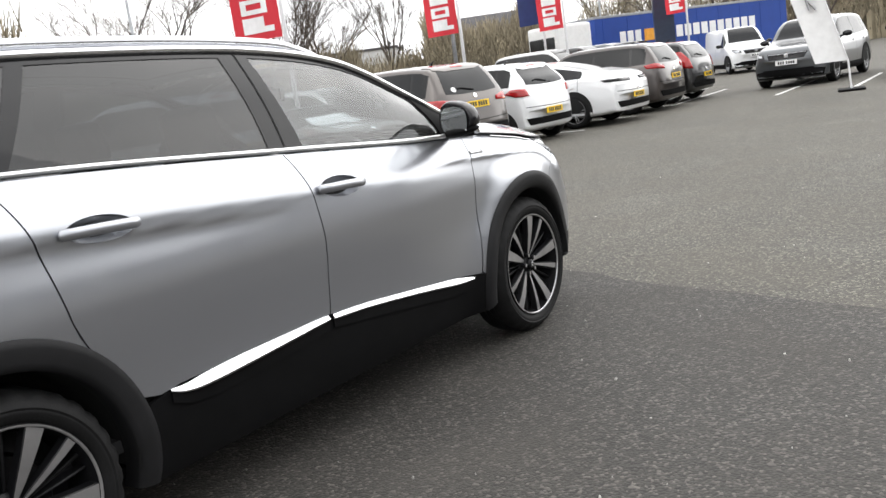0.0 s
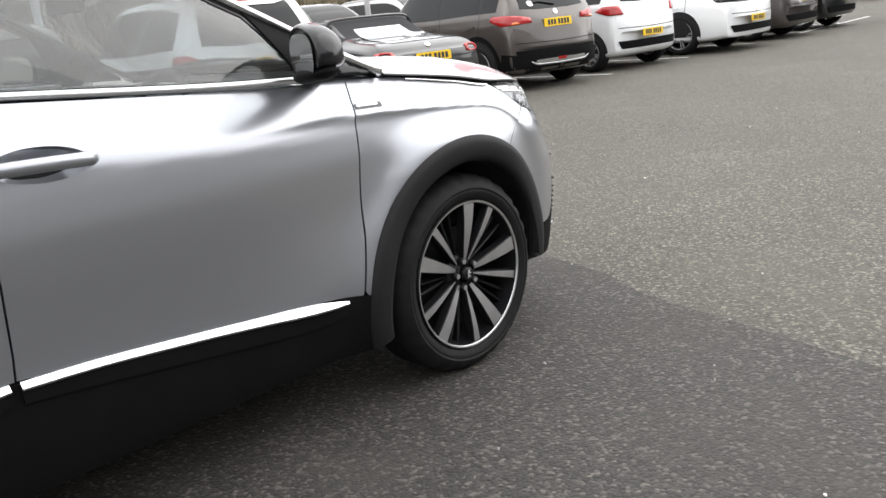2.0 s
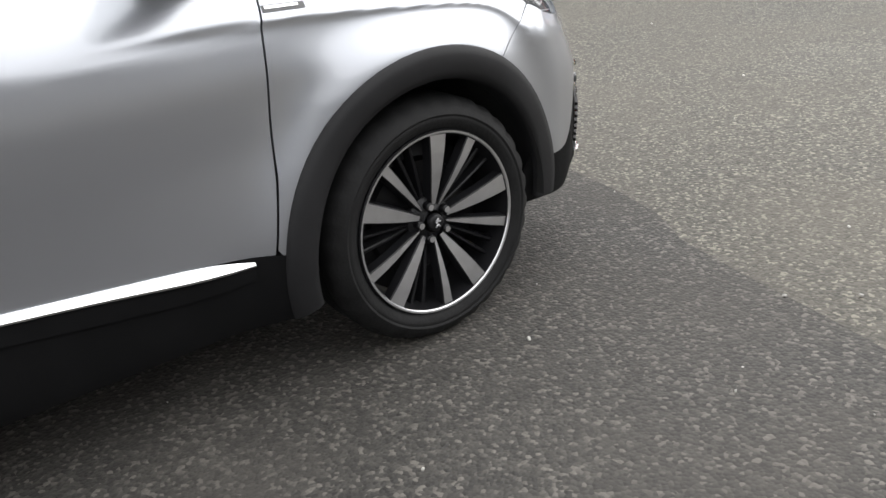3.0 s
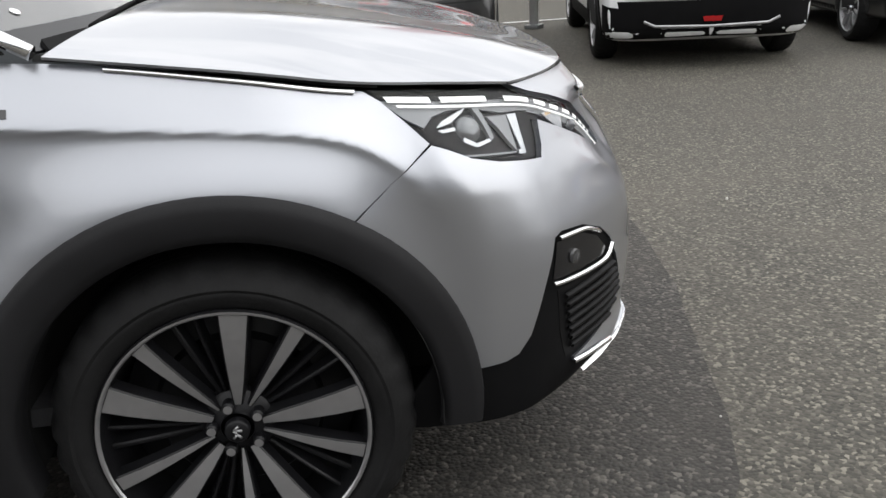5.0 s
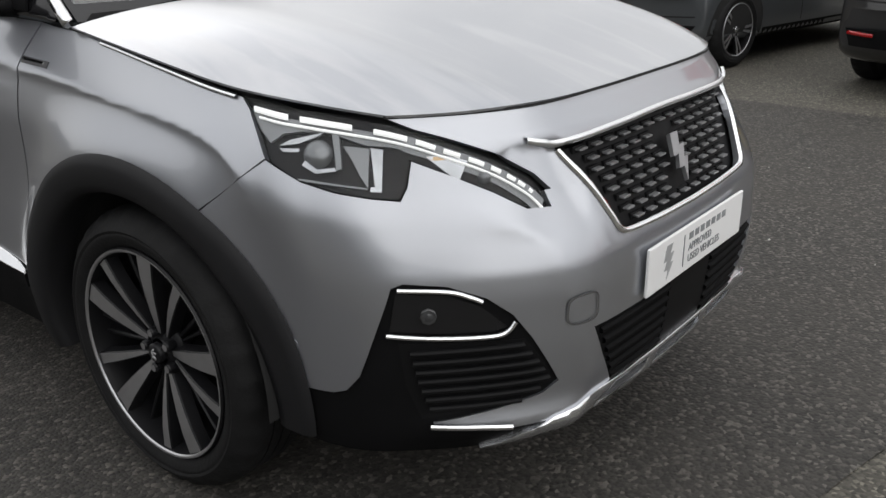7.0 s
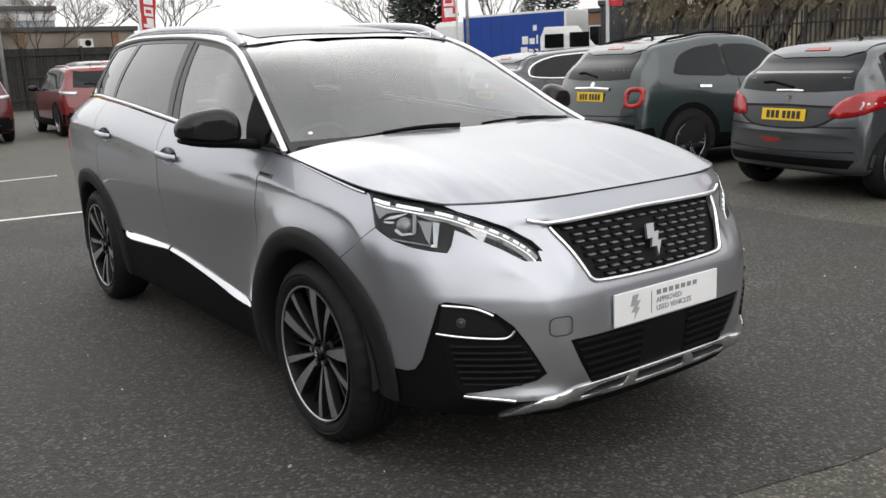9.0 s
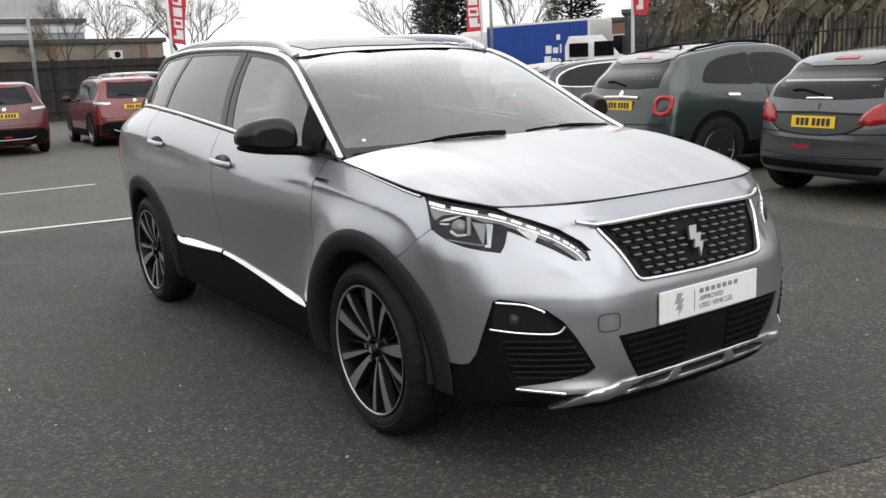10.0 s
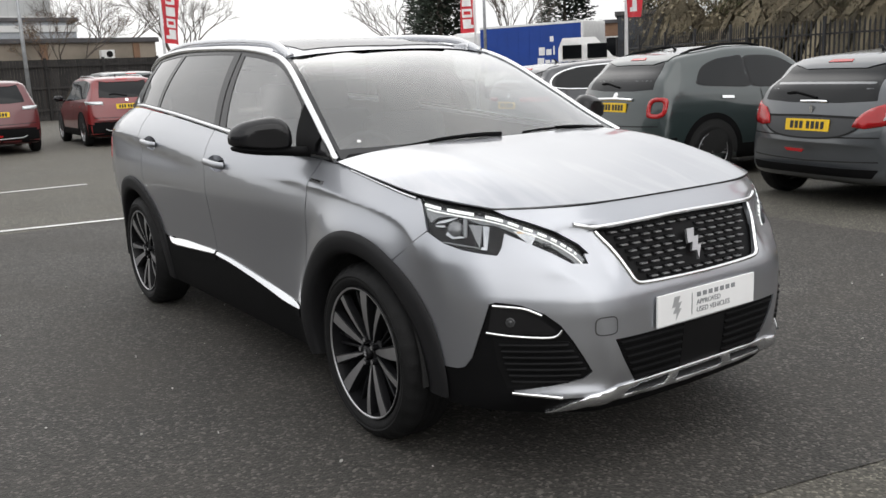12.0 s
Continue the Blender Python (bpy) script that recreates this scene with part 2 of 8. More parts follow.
class Skin:
    """A surface on which panels are laid."""

    def __init__(self, bm):
        bmesh.ops.triangulate(bm, faces=bm.faces[:])
        bm.normal_update()
        bm.verts.index_update()
        self.co = [v.co.copy() for v in bm.verts]
        self.no = [v.normal.copy() for v in bm.verts]
        self.tri = [[v.index for v in f.verts] for f in bm.faces]
        self.tree = BVHTree.FromPolygons(self.co, self.tri)

    def meet(self, origin, way):
        place, _, k, _ = self.tree.ray_cast(origin, way)
        if place is None:
            return None
        a, b, c = self.tri[k]
        n = barycentric_transform(place, self.co[a], self.co[b], self.co[c], self.no[a], self.no[b], self.no[c]).normalized()
        return place, n if n.dot(way) < 0 else -n

    def see(self, view, s, z):
        """The place where (s, z), seen from a compass angle (0: the right side, 90: the front) or from the top, lies on it."""
        if view == "top":
            return self.meet(Vector((s, z, 4)), Vector((0, 0, -1)))
        c, d = math.cos(radians(view)), math.sin(radians(view))
        return self.meet(Vector((5 * c - s * d, 5 * d + s * c, z)), Vector((-c, -d, 0)))


def along(view, x, y):
    """The s of a plan point in that view."""
    return -x * math.sin(radians(view)) + y * math.cos(radians(view))


def panel(skin, view, outline, off=0.004, thick=0.006, res=0.03, holes=(), bm=None, bulge=0.0):
    """A skin panel: an outline laid on a surface, raised by off, with edges turned in by thick."""
    bm = bm or bmesh.new()
    layer = None if bulge else bm.verts.layers.float_vector.new("skin_normal")
    flat, tris = fill(outline, holes, res)
    hits = [skin.see(view, *p) for p in flat]
    if bulge:
        rim = np.array([p for ring in (outline, *holes) for p in smooth_free(ring, res)])
        deep = [min(1.0, math.sqrt(np.min(np.sum((rim - p) ** 2, 1))) / (bulge * 4)) for p in np.array(flat)]
    else:
        deep = [0.0] * len(flat)
    top = [bm.verts.new(h[0] + h[1] * (off + bulge * (1 - (1 - d) ** 2))) if h else None for h, d in zip(hits, deep)]
    for v, h in zip(top, hits):
        if v and layer:
            v[layer] = h[1]
    edges = {}
    whole = [t for t in tris if all(top[i] for i in t)]
    turned = sum((top[b].co - top[a].co).cross(top[c].co - top[a].co).dot(hits[a][1]) for a, b, c in whole) < 0
    for t in whole:
        t = t[::-1] if turned else t
        bm.faces.new([top[i] for i in t]).smooth = True
        for i, j in zip(t, t[1:] + t[:1]):
            edges[i, j] = edges.get((i, j), 0) + 1
    low = {}
    for i, j in list(edges):
        if (j, i) not in edges:
            for k in (i, j):
                if k not in low:
                    low[k] = bm.verts.new(top[k].co - hits[k][1] * thick)
            bm.faces.new((top[j], top[i], low[i], low[j]))
    bmesh.ops.delete(bm, geom=[v for v in bm.verts if not v.link_faces], context="VERTS")
    return bm


def smooth_free(ring, res):
    out = []
    for i, a in enumerate(ring):
        a, b = np.array(a, float), np.array(ring[(i + 1) % len(ring)], float)
        k = max(1, int(np.linalg.norm(b - a) / res))
        out += [a + (b - a) * s / k for s in range(k)]
    return out


def strip(skin, view, line, width, off=0.002, height=0.0, bm=None, step=0.03, taper=False):
    """A band along a line on a surface; with height it is a raised moulding."""
    bm = bm or bmesh.new()
    pts = []
    for a, b in zip(line, line[1:]):
        a, b = np.array(a, float), np.array(b, float)
        k = max(1, int(np.ceil(np.linalg.norm(b - a) / step)))
        pts += [a + (b - a) * s / k for s in range(k)]
    pts.append(np.array(line[-1], float))
    rows = []
    for i, p in enumerate(pts):
        way = pts[min(i + 1, len(pts) - 1)] - pts[max(i - 1, 0)]
        side = np.array([-way[1], way[0]]) / (np.linalg.norm(way) + 1e-9)
        wide = width * (math.sin(math.pi * min(1, max(0.04, i / (len(pts) - 1)))) ** 0.5 if taper else 1)
        row = []
        for s, h in ((-0.5, 0), (-0.3, height), (0.3, height), (0.5, 0)) if height else ((-0.5, 0), (0.5, 0)):
            hit = skin.see(view, *(p + side * wide * s))
            row.append(bm.verts.new(hit[0] + hit[1] * (off + h)) if hit else None)
        rows.append(row)
    for a, b in zip(rows, rows[1:]):
        for k in range(len(a) - 1):
            q = (a[k], a[k + 1], b[k + 1], b[k])
            if all(q):
                bm.faces.new(q).smooth = bool(height)
    return bm


def ring(cx, cz, r, a0=0, a1=360, n=24):
    """Points of an arc; degrees from +s towards +z."""
    return [(cx + r * math.cos(radians(a0 + (a1 - a0) * i / n)), cz + r * math.sin(radians(a0 + (a1 - a0) * i / n))) for i in range(n + 1)]


# ---- ground ----
def asphalt(name, color, speck, pale):
    m = mat(name, color, 0.82, vary=0.16, scale=0.35, fine=0.0, bump=0.0)
    n, l = m.node_tree.nodes, m.node_tree.links
    p = n["Principled BSDF"]
    co = n.new("ShaderNodeTexCoord")
    was = p.inputs["Base Color"].links[0].from_socket
    # stones in the binder: pale and dark chips
    chips, ramp, mult = n.new("ShaderNodeTexVoronoi"), n.new("ShaderNodeValToRGB"), n.new("ShaderNodeMix")
    chips.inputs["Scale"].default_value = 88.0
    l.new(co.outputs["Object"], chips.inputs["Vector"])
    sep = n.new("ShaderNodeSeparateColor")
    l.new(chips.outputs["Color"], sep.inputs["Color"])
    for k, (pos, v) in enumerate(((0.0, 0.43), (0.50, 0.85), (0.82, 1.25), (0.97, 2.1 * speck))):
        e = ramp.color_ramp.elements[k] if k < 2 else ramp.color_ramp.elements.new(pos)
        e.position, e.color = pos, (v, v, v * 0.97, 1)
    l.new(sep.outputs[0], ramp.inputs["Fac"])
    mult.data_type, mult.blend_type = "RGBA", "MULTIPLY"
    mult.inputs["Factor"].default_value = 1.0
    l.new(was, mult.inputs["A"])
    l.new(ramp.outputs[0], mult.inputs["B"])
    # worn pale streaks and damp stains, metres wide
    wear, span, mix = n.new("ShaderNodeTexNoise"), n.new("ShaderNodeMapRange"), n.new("ShaderNodeMix")
    wear.inputs["Scale"].default_value, wear.inputs["Detail"].default_value, wear.inputs["Distortion"].default_value = 1.1, 7.0, 0.6
    l.new(co.outputs["Object"], wear.inputs["Vector"])
    span.inputs["From Min"].default_value, span.inputs["From Max"].default_value = 0.42, 0.72
    span.inputs["To Max"].default_value = 0.5
    l.new(wear.outputs["Fac"], span.inputs["Value"])
    mix.data_type = "RGBA"
    l.new(span.outputs["Result"], mix.inputs["Factor"])
    l.new(mult.outputs["Result"], mix.inputs["A"])
    mix.inputs["B"].default_value = (*pale, 1)
    l.new(mix.outputs["Result"], p.inputs["Base Color"])
    rough = n.new("ShaderNodeMapRange")
    rough.inputs["To Min"].default_value, rough.inputs["To Max"].default_value = 0.62, 0.95
    l.new(wear.outputs["Fac"], rough.inputs["Value"])
    l.new(rough.outputs["Result"], p.inputs["Roughness"])
    bump = n.new("ShaderNodeBump")
    bump.inputs["Strength"].default_value, bump.inputs["Distance"].default_value = 0.55, 0.006
    l.new(chips.outputs["Distance"], bump.inputs["Height"])
    bump.invert = True
    l.new(bump.outputs["Normal"], p.inputs["Normal"])
    return m


ASPHALT = asphalt("asphalt", (0.073, 0.068, 0.057), 1.3, (0.101, 0.092, 0.077))
ASPHALT_DARK = asphalt("dark_asphalt", (0.0395, 0.0365, 0.033), 1.4, (0.057, 0.052, 0.0455))
LINE_WHITE = mat("road_paint", (0.62, 0.62, 0.60), 0.7, vary=0.2, scale=9, fine=0.3, fine_scale=70, bump=0.2, bump_scale=120)

bm = bmesh.new()
flat, tris = fill([(-400, -400), (400, -400), (400, 400), (-400, 400)], (), 50)
tagged(part("ground", raw([(x, y, 0) for x, y in flat], tris), ASPHALT), "grey worn asphalt of a dealership car park", "ground", kind="structure")
lane = [(-4.35, -5.0), (-4.35, -2.0), (-4.25, 2.0), (-4.05, 3.15), (-2.2, 3.0), (-0.17, 2.74), (0.45, 2.60), (1.23, 2.32), (1.91, 2.12), (2.45, 1.94), (4.2, 1.2), (9, -0.6), (16, -3), (16, -5.9)]
edge = []
for a, b in zip(lane, lane[1:] + lane[:1]):
    k = max(1, int(math.dist(a, b) / 0.25))
    for i in range(k):
        p = Vector((*a, 0)).lerp(Vector((*b, 0)), i / k)
        shift = 0.07 * noise.noise(p * 1.3) + 0.025 * noise.noise(p * 6)
        edge.append((p.x + shift, p.y + shift))
flat, tris = fill(edge, (), 4)
tagged(part("asphalt_lane", raw([(x, y, 0.004) for x, y in flat], tris), ASPHALT_DARK), "darker newer asphalt lane with a ragged seam", "road", kind="structure")


def bay_line(a, b, wide=0.10):
    a, b = Vector((*a, 0)), Vector((*b, 0))
    side = (b - a).cross(Vector((0, 0, 1))).normalized() * wide / 2
    n = max(2, int((b - a).length / 0.25))
    verts, faces = [], []
    for i in range(n + 1):
        p = a.lerp(b, i / n)
        j = 0.012 * noise.noise(p * 5)
        verts += [p + side * (1 + j) + Vector((0, 0, 0.008)), p - side * (1 - j) + Vector((0, 0, 0.008))]
        if i:
            faces.append((2 * i - 2, 2 * i, 2 * i + 1, 2 * i - 1))
    tagged(part("bay_line", raw(verts, faces), LINE_WHITE), "worn white painted bay line on the asphalt", "road marking", "bay lines", "structure")


bay_line((-0.57, -9.12), (4.2, -9.17))
bay_line((-0.62, -5.18), (4.2, -5.95))
for x in (-5.6, -4.4, -2.0, -0.4, 2.1, 4.6):
    bay_line((x - 0.3, 18.2), (x - 0.5, 22.9))
for y in (8.4, 11.0, 13.4, 15.9, 18.4, 20.9):
    bay_line((-4.7, y), (-9.6, y - 0.7))
bay_line((-8.9, 1.6), (-9.15, 5.6))
# pale chips and a dark stone lying on the asphalt
chip = mat("pale_stone", (0.42, 0.41, 0.38), 0.8, island=0.4)
bm = bmesh.new()
rnd = random.Random(4)
for k in range(260):
    x, y, r = rnd.uniform(-3, 5), rnd.uniform(-3, 8), rnd.choice((0.003, 0.004, 0.004, 0.006, 0.009))
    bmesh.ops.create_icosphere(bm, subdivisions=1, radius=r, matrix=Matrix.LocRotScale((x, y, 0.006 + r * 0.3), Euler((k, k, k)), (1, rnd.uniform(0.6, 1), 0.5)))
tagged(part("gravel_chip", bm, chip), "scattered pale gravel chips on the asphalt", "gravel", kind="stuff")


# ---- parked cars ----
def mirrored(bm):
    layer = bm.verts.layers.float_vector.get("skin_normal")
    if layer:
        for v in bm.verts:
            v[layer] = Vector((-v[layer].x, v[layer].y, v[layer].z))
    bmesh.ops.scale(bm, vec=(-1, 1, 1), verts=bm.verts[:])
    bmesh.ops.reverse_faces(bm, faces=bm.faces[:])
    return bm


def both(name, make, material, parent, label=""):
    """A part for the right side and its mirror for the left."""
    return part(name, make(), material, parent, label), part(name, mirrored(make()), material, parent, label)


LAMP_SHELL = mat("lamp_shell", (0.04, 0.04, 0.042), 0.35, vary=0.1, coat=0.3)
WHEELS = {}


def spoke(bm, turn, r0, r1, w0, w1, x0, x1, skew=0.0, depth=0.03):
    """One spoke: a blade from the hub to the rim, seen on its outer face."""
    c, s = math.cos(turn), math.sin(turn)

    def at(r, t, x):
        return bm.verts.new((x, r * s + t * c, r * c - t * s))

    rows = []
    for k in range(5):
        f = k / 4
        r, w, x, t = r0 + (r1 - r0) * f, (w0 + (w1 - w0) * f ** 0.8) / 2, x0 + (x1 - x0) * math.sin(f * math.pi / 2), skew * f
        rows.append([at(r, t - w - 0.004, x - depth), at(r, t - w, x - 0.003), at(r, t - w + 0.003, x), at(r, t + w - 0.003, x), at(r, t + w, x - 0.003), at(r, t + w + 0.004, x - depth)])
    for a, b in zip(rows, rows[1:]):
        for i in range(5):
            f = bm.faces.new((a[i], b[i], b[i + 1], a[i + 1]))
            f.material_index = 1 if i == 2 and w0 > 0.009 else 0
    bm.faces.new(rows[-1]), bm.faces.new(rows[0][::-1])


def wheel_meshes(kind, R, rim, width):
    """The meshes of a wheel whose outer face lies at x = 0: the tyre, the rim and its cap."""
    key = (kind, R, rim, width)
    if key in WHEELS:
        return WHEELS[key]
    tyre = bmesh.new()
    shoulder = [(rim + 0.004, -0.012), (rim + 0.012, -0.003), (rim + 0.03, 0.004), (rim + 0.036, 0.0052), (rim + 0.04, 0.004), ((R + rim) / 2, 0.007), (R - 0.035, 0.001), (R - 0.016, -0.012), (R - 0.005, -0.03)]
    tread = []
    for k in range(4):
        x = -0.045 - k * (width - 0.09) / 4
        tread += [(R, x), (R, x - 0.028), (R - 0.007, x - 0.03), (R - 0.007, x - 0.036)]
    back = [(R - 0.005, -width + 0.03), (R - 0.035, -width), (rim + 0.01, -width + 0.005), (rim - 0.01, -width + 0.02), (rim - 0.01, -0.02)]
    rings = add_lathe(tyre, shoulder + tread + back, 96, True)
    # lugs along the tread's shoulder
    for ring_verts in rings[7:10]:
        for k, v in enumerate(ring_verts):
            if k % 3 == 0:
                v.co = Vector((v.co.x - 0.003, v.co.y * (1 - 0.006 / R), v.co.z * (1 - 0.006 / R)))
    wheel = bmesh.new()
    add_lathe(wheel, [(rim + 0.003, -0.016), (rim + 0.005, -0.004), (rim + 0.002, 0.001), (rim - 0.003, 0.0005), (rim - 0.006, -0.003)], 64)
    for f in wheel.faces:
        f.material_index = int(rim - 0.005 < math.hypot(f.calc_center_median().y, f.calc_center_median().z) < rim + 0.0012 or kind != "blade")
    add_lathe(wheel, [(rim - 0.006, -0.003), (rim - 0.012, -0.03), (rim - 0.02, -0.10), (rim - 0.03, -width + 0.02)], 64)
    add_lathe(wheel, [(rim - 0.03, -0.13), (0.17, -0.115), (0.16, -0.10), (0.0001, -0.09)], 48)
    spokes = {"blade": [(5, 0.13, 0.018, 0.058, -0.032, -0.006, -0.008), (5, 0.575, 0.010, 0.034, -0.036, -0.008, 0.004), (5, -0.22, 0.008, 0.009, -0.055, -0.036, 0.0), (5, -0.40, 0.009, 0.012, -0.058, -0.040, 0.0)],
              "five": [(5, -0.13, 0.02, 0.03, -0.03, -0.006, 0), (5, 0.13, 0.02, 0.03, -0.03, -0.006, 0)]}.get(kind, [(9, 0.0, 0.018, 0.028, -0.03, -0.006, 0)])
    blades = []
    for count, turn, w0, w1, x0, x1, skew in spokes:
        bm = bmesh.new()
        spoke(bm, 0.0, 0.050, rim - 0.008, w0, w1, x0, x1, skew)
        blades.append((count, turn, bm))
    turn0 = 0.10
    hub = [(0.074, -0.07), (0.072, -0.052), (0.066, -0.046), (0.034, -0.034), (0.032, -0.03)]
    add_lathe(wheel, hub, 32)
    for k in range(5):
        a = turn0 + 2 * math.pi * (k + 0.72) / 5
        rings = add_lathe(wheel, [(0.0125, -0.045), (0.0125, -0.022), (0.009, -0.017), (0.0001, -0.017)], 12)
        bmesh.ops.translate(wheel, vec=(0, 0.049 * math.sin(a), 0.049 * math.cos(a)), verts=[v for r in rings for v in r])
        for f in {f for v in rings[3] for f in v.link_faces}:
            f.material_index = 1
    cap = bmesh.new()
    add_lathe(cap, [(0.025, -0.03), (0.024, -0.016), (0.021, -0.013), (0.0001, -0.012)], 28)
    if kind == "blade":
        # a small raised emblem on the cap
        for a, b in (((-0.004, 0.013), (0.006, 0.004)), ((0.006, 0.004), (0.0, -0.004)), ((0.0, -0.004), (-0.008, -0.013)), ((0.0, -0.004), (0.007, -0.013)), ((0.003, 0.004), (-0.010, 0.003))):
            add_tube(cap, [(-0.0115, -a[0], a[1]), (-0.0115, -b[0], b[1])], 0.0028, 6)
            cap.faces.ensure_lookup_table()
            for f in cap.faces[-8:]:
                f.material_index = 1
    base, face = {"blade": (ALLOY_DARK, ALLOY), "five": (ALLOY_DARK, ALLOY_GREY), "nine": (ALLOY_GREY, ALLOY_GREY), "dark": (ALLOY_DARK, ALLOY_DARK)}[kind]
    WHEELS[key] = [mesh_of("tyre", tyre, RUBBER, False), mesh_of("wheel", wheel, [base, face]), mesh_of("hub_cap", cap, [SATIN if kind != "blade" else ALLOY_DARK, ALLOY_GREY], True)]
    for me in WHEELS[key][:1]:
        me.polygons.foreach_set("use_smooth", [True] * len(me.polygons))
        me.set_sharp_from_angle(angle=radians(35))
    WHEELS[key][1].polygons.foreach_set("use_smooth", [True] * len(WHEELS[key][1].polygons))
    WHEELS[key][1].set_sharp_from_angle(angle=radians(30))
    WHEELS[key].append([(count, turn, mesh_of("spoke", bm, [base, face])) for count, turn, bm in blades])
    return WHEELS[key]


def add_wheels(car, kind, R, rim, width, x, ys, turn=0.0):
    tyre, wheel, cap, blades = wheel_meshes(kind, R, rim, width)
    for k, y in enumerate(ys):
        for side in (1, -1):
            ob = new("wheel", wheel)
            ob.parent = car
            ob.matrix_local = Matrix.Translation((side * x, y, R)) @ Matrix.Rotation(0 if side > 0 else math.pi, 4, "Z") @ Matrix.Rotation(turn - 0.35 * k, 4, "X")
            for sub, me in (("tyre", tyre), ("hub_cap", cap)):
                child = new(sub, me)
                child.parent = ob
            for count, at, me in blades:
                for j in range(count):
                    child = new("spoke", me)
                    child.parent = ob
                    child.matrix_local = Matrix.Rotation(-at - 2 * math.pi * j / count, 4, "X")


def curve_rows(rows, per=5):
    """Rows of a table with smooth rows between."""
    return np.array(smooth_line(rows, per))


def section(w, z0, zb, zt, wr):
    """Half of a car's cross section, from under the floor over the side to the roof's middle."""
    h, up = zb - z0, zt - zb
    pts = [(0, z0), (0.72 * w, z0), (0.94 * w, z0 + 0.04 * h), (0.985 * w, z0 + 0.18 * h), (w, z0 + 0.45 * h), (0.994 * w, z0 + 0.66 * h), (0.988 * w, z0 + 0.78 * h), (0.968 * w, z0 + 0.90 * h), (0.945 * w, zb)]
    pts += [(wr + (0.945 * w - wr) * 0.52, zb + 0.48 * up), (wr + (0.945 * w - wr) * 0.14, zb + 0.84 * up), (0.95 * wr, zb + 0.945 * up), (0.75 * wr, zb + 0.985 * up), (0.4 * wr, zt), (0, zt)]
    return smooth_line(pts, 3)


def body_mesh(rows, per=6):
    bm = bmesh.new()
    rings = []
    f, r = rows[0][0], rows[-1][0]
    for y, w, z0, zb, zt, wr in curve_rows(rows, per):
        half = section(w, z0, zb, max(zt, zb + 0.02), wr)
        full = [(x, z) for x, z in half] + [(-x, z) for x, z in half[-2:0:-1]]
        front, back = 0.22 * max(0.0, 1 - (f - y) / 0.8), 0.13 * max(0.0, 1 - (y - r) / 0.5)
        rings.append([bm.verts.new((x, y + (back - front) * (abs(x) / max(w, 0.1)) ** 3.5, z)) for x, z in full])
    n = len(rings[0])
    for a, b in zip(rings, rings[1:]):
        for k in range(n):
            bm.faces.new((a[k], a[(k + 1) % n], b[(k + 1) % n], b[k]))
    bm.faces.new(rings[0]), bm.faces.new(rings[-1][::-1])
    bmesh.ops.recalc_face_normals(bm, faces=bm.faces[:])
    return bm


def car_rows(L, W, H, wb, fo, kind, hood=0.92, belt=0.95, clear=0.2, cowl_back=0.0, drop=0.0):
    """Stations from nose to tail: y, half width, floor, belt, top, half width of the top."""
    f, r = wb / 2 + fo, -(L - wb / 2 - fo)
    cowl, roof_f = wb / 2 - 0.42 - cowl_back, wb / 2 - 1.12 - cowl_back
    rows = [
        (f, 0.80 * W, 0.34, 0.54, hood - 0.36, 0.66 * W), (f - 0.05, 0.88 * W, clear + 0.06, 0.62, hood - 0.24, 0.74 * W), (f - 0.20, 0.95 * W, clear, 0.72, hood - 0.08, 0.78 * W),
        (f - 0.65, 0.99 * W, clear, 0.84, hood, 0.80 * W), (cowl, W, clear, belt - 0.02, hood + 0.10, 0.80 * W),
        ((cowl + roof_f) / 2, W, clear, belt, (hood + 0.10 + H) / 2 + 0.05, 0.76 * W), (roof_f, W, clear, belt, H - 0.03, 0.72 * W), (roof_f - 0.6, W, clear, belt + 0.01, H, 0.72 * W),
    ]
    if kind == "saloon":
        rows += [(r + 1.55, W, clear, belt + 0.03, H - 0.08, 0.70 * W), (r + 0.75, 0.99 * W, clear, belt + 0.04, belt + 0.20, 0.72 * W), (r + 0.25, 0.95 * W, clear + 0.04, belt - 0.02, belt + 0.09, 0.74 * W)]
    elif kind == "van":
        rows += [(r + 1.0, W, clear, belt + 0.03, H, 0.84 * W), (r + 0.16, 0.98 * W, clear + 0.03, belt + 0.03, H - 0.03, 0.84 * W), (r + 0.07, 0.95 * W, clear + 0.06, belt, H - 0.30, 0.85 * W)]
    elif kind == "cabrio":
        rows += [(r + 1.35, W, clear, belt + 0.02, H - 0.07, 0.66 * W), (r + 0.95, 0.99 * W, clear, belt + 0.02, belt + 0.11, 0.70 * W), (r + 0.25, 0.95 * W, clear + 0.04, belt - 0.06, belt + 0.03, 0.74 * W)]
    else:
        rows += [(r + 1.0, W, clear, belt + 0.04, H - 0.015 - 0.45 * drop, 0.73 * W), (r + 0.60, 0.99 * W, clear, belt + 0.05, H - 0.05 - 0.8 * drop, 0.73 * W), (r + 0.44, 0.985 * W, clear, belt + 0.055, H - 0.09 - drop, 0.73 * W), (r + 0.32, 0.98 * W, clear + 0.01, belt + 0.05, H - 0.21 - drop, 0.75 * W), (r + 0.18, 0.97 * W, clear + 0.02, belt + 0.02, belt + 0.18, 0.80 * W), (r + 0.11, 0.96 * W, clear + 0.04, belt - 0.04, belt + 0.05, 0.85 * W)]
    rows += [(r + 0.06, 0.945 * W, clear + 0.06, belt - 0.16, belt - 0.08, 0.86 * W), (r + 0.02, 0.93 * W, clear + 0.10, 0.64, 0.72, 0.86 * W), (r, 0.90 * W, clear + 0.14, 0.52, 0.60, 0.82 * W)]
    return rows, f, r, cowl, roof_f


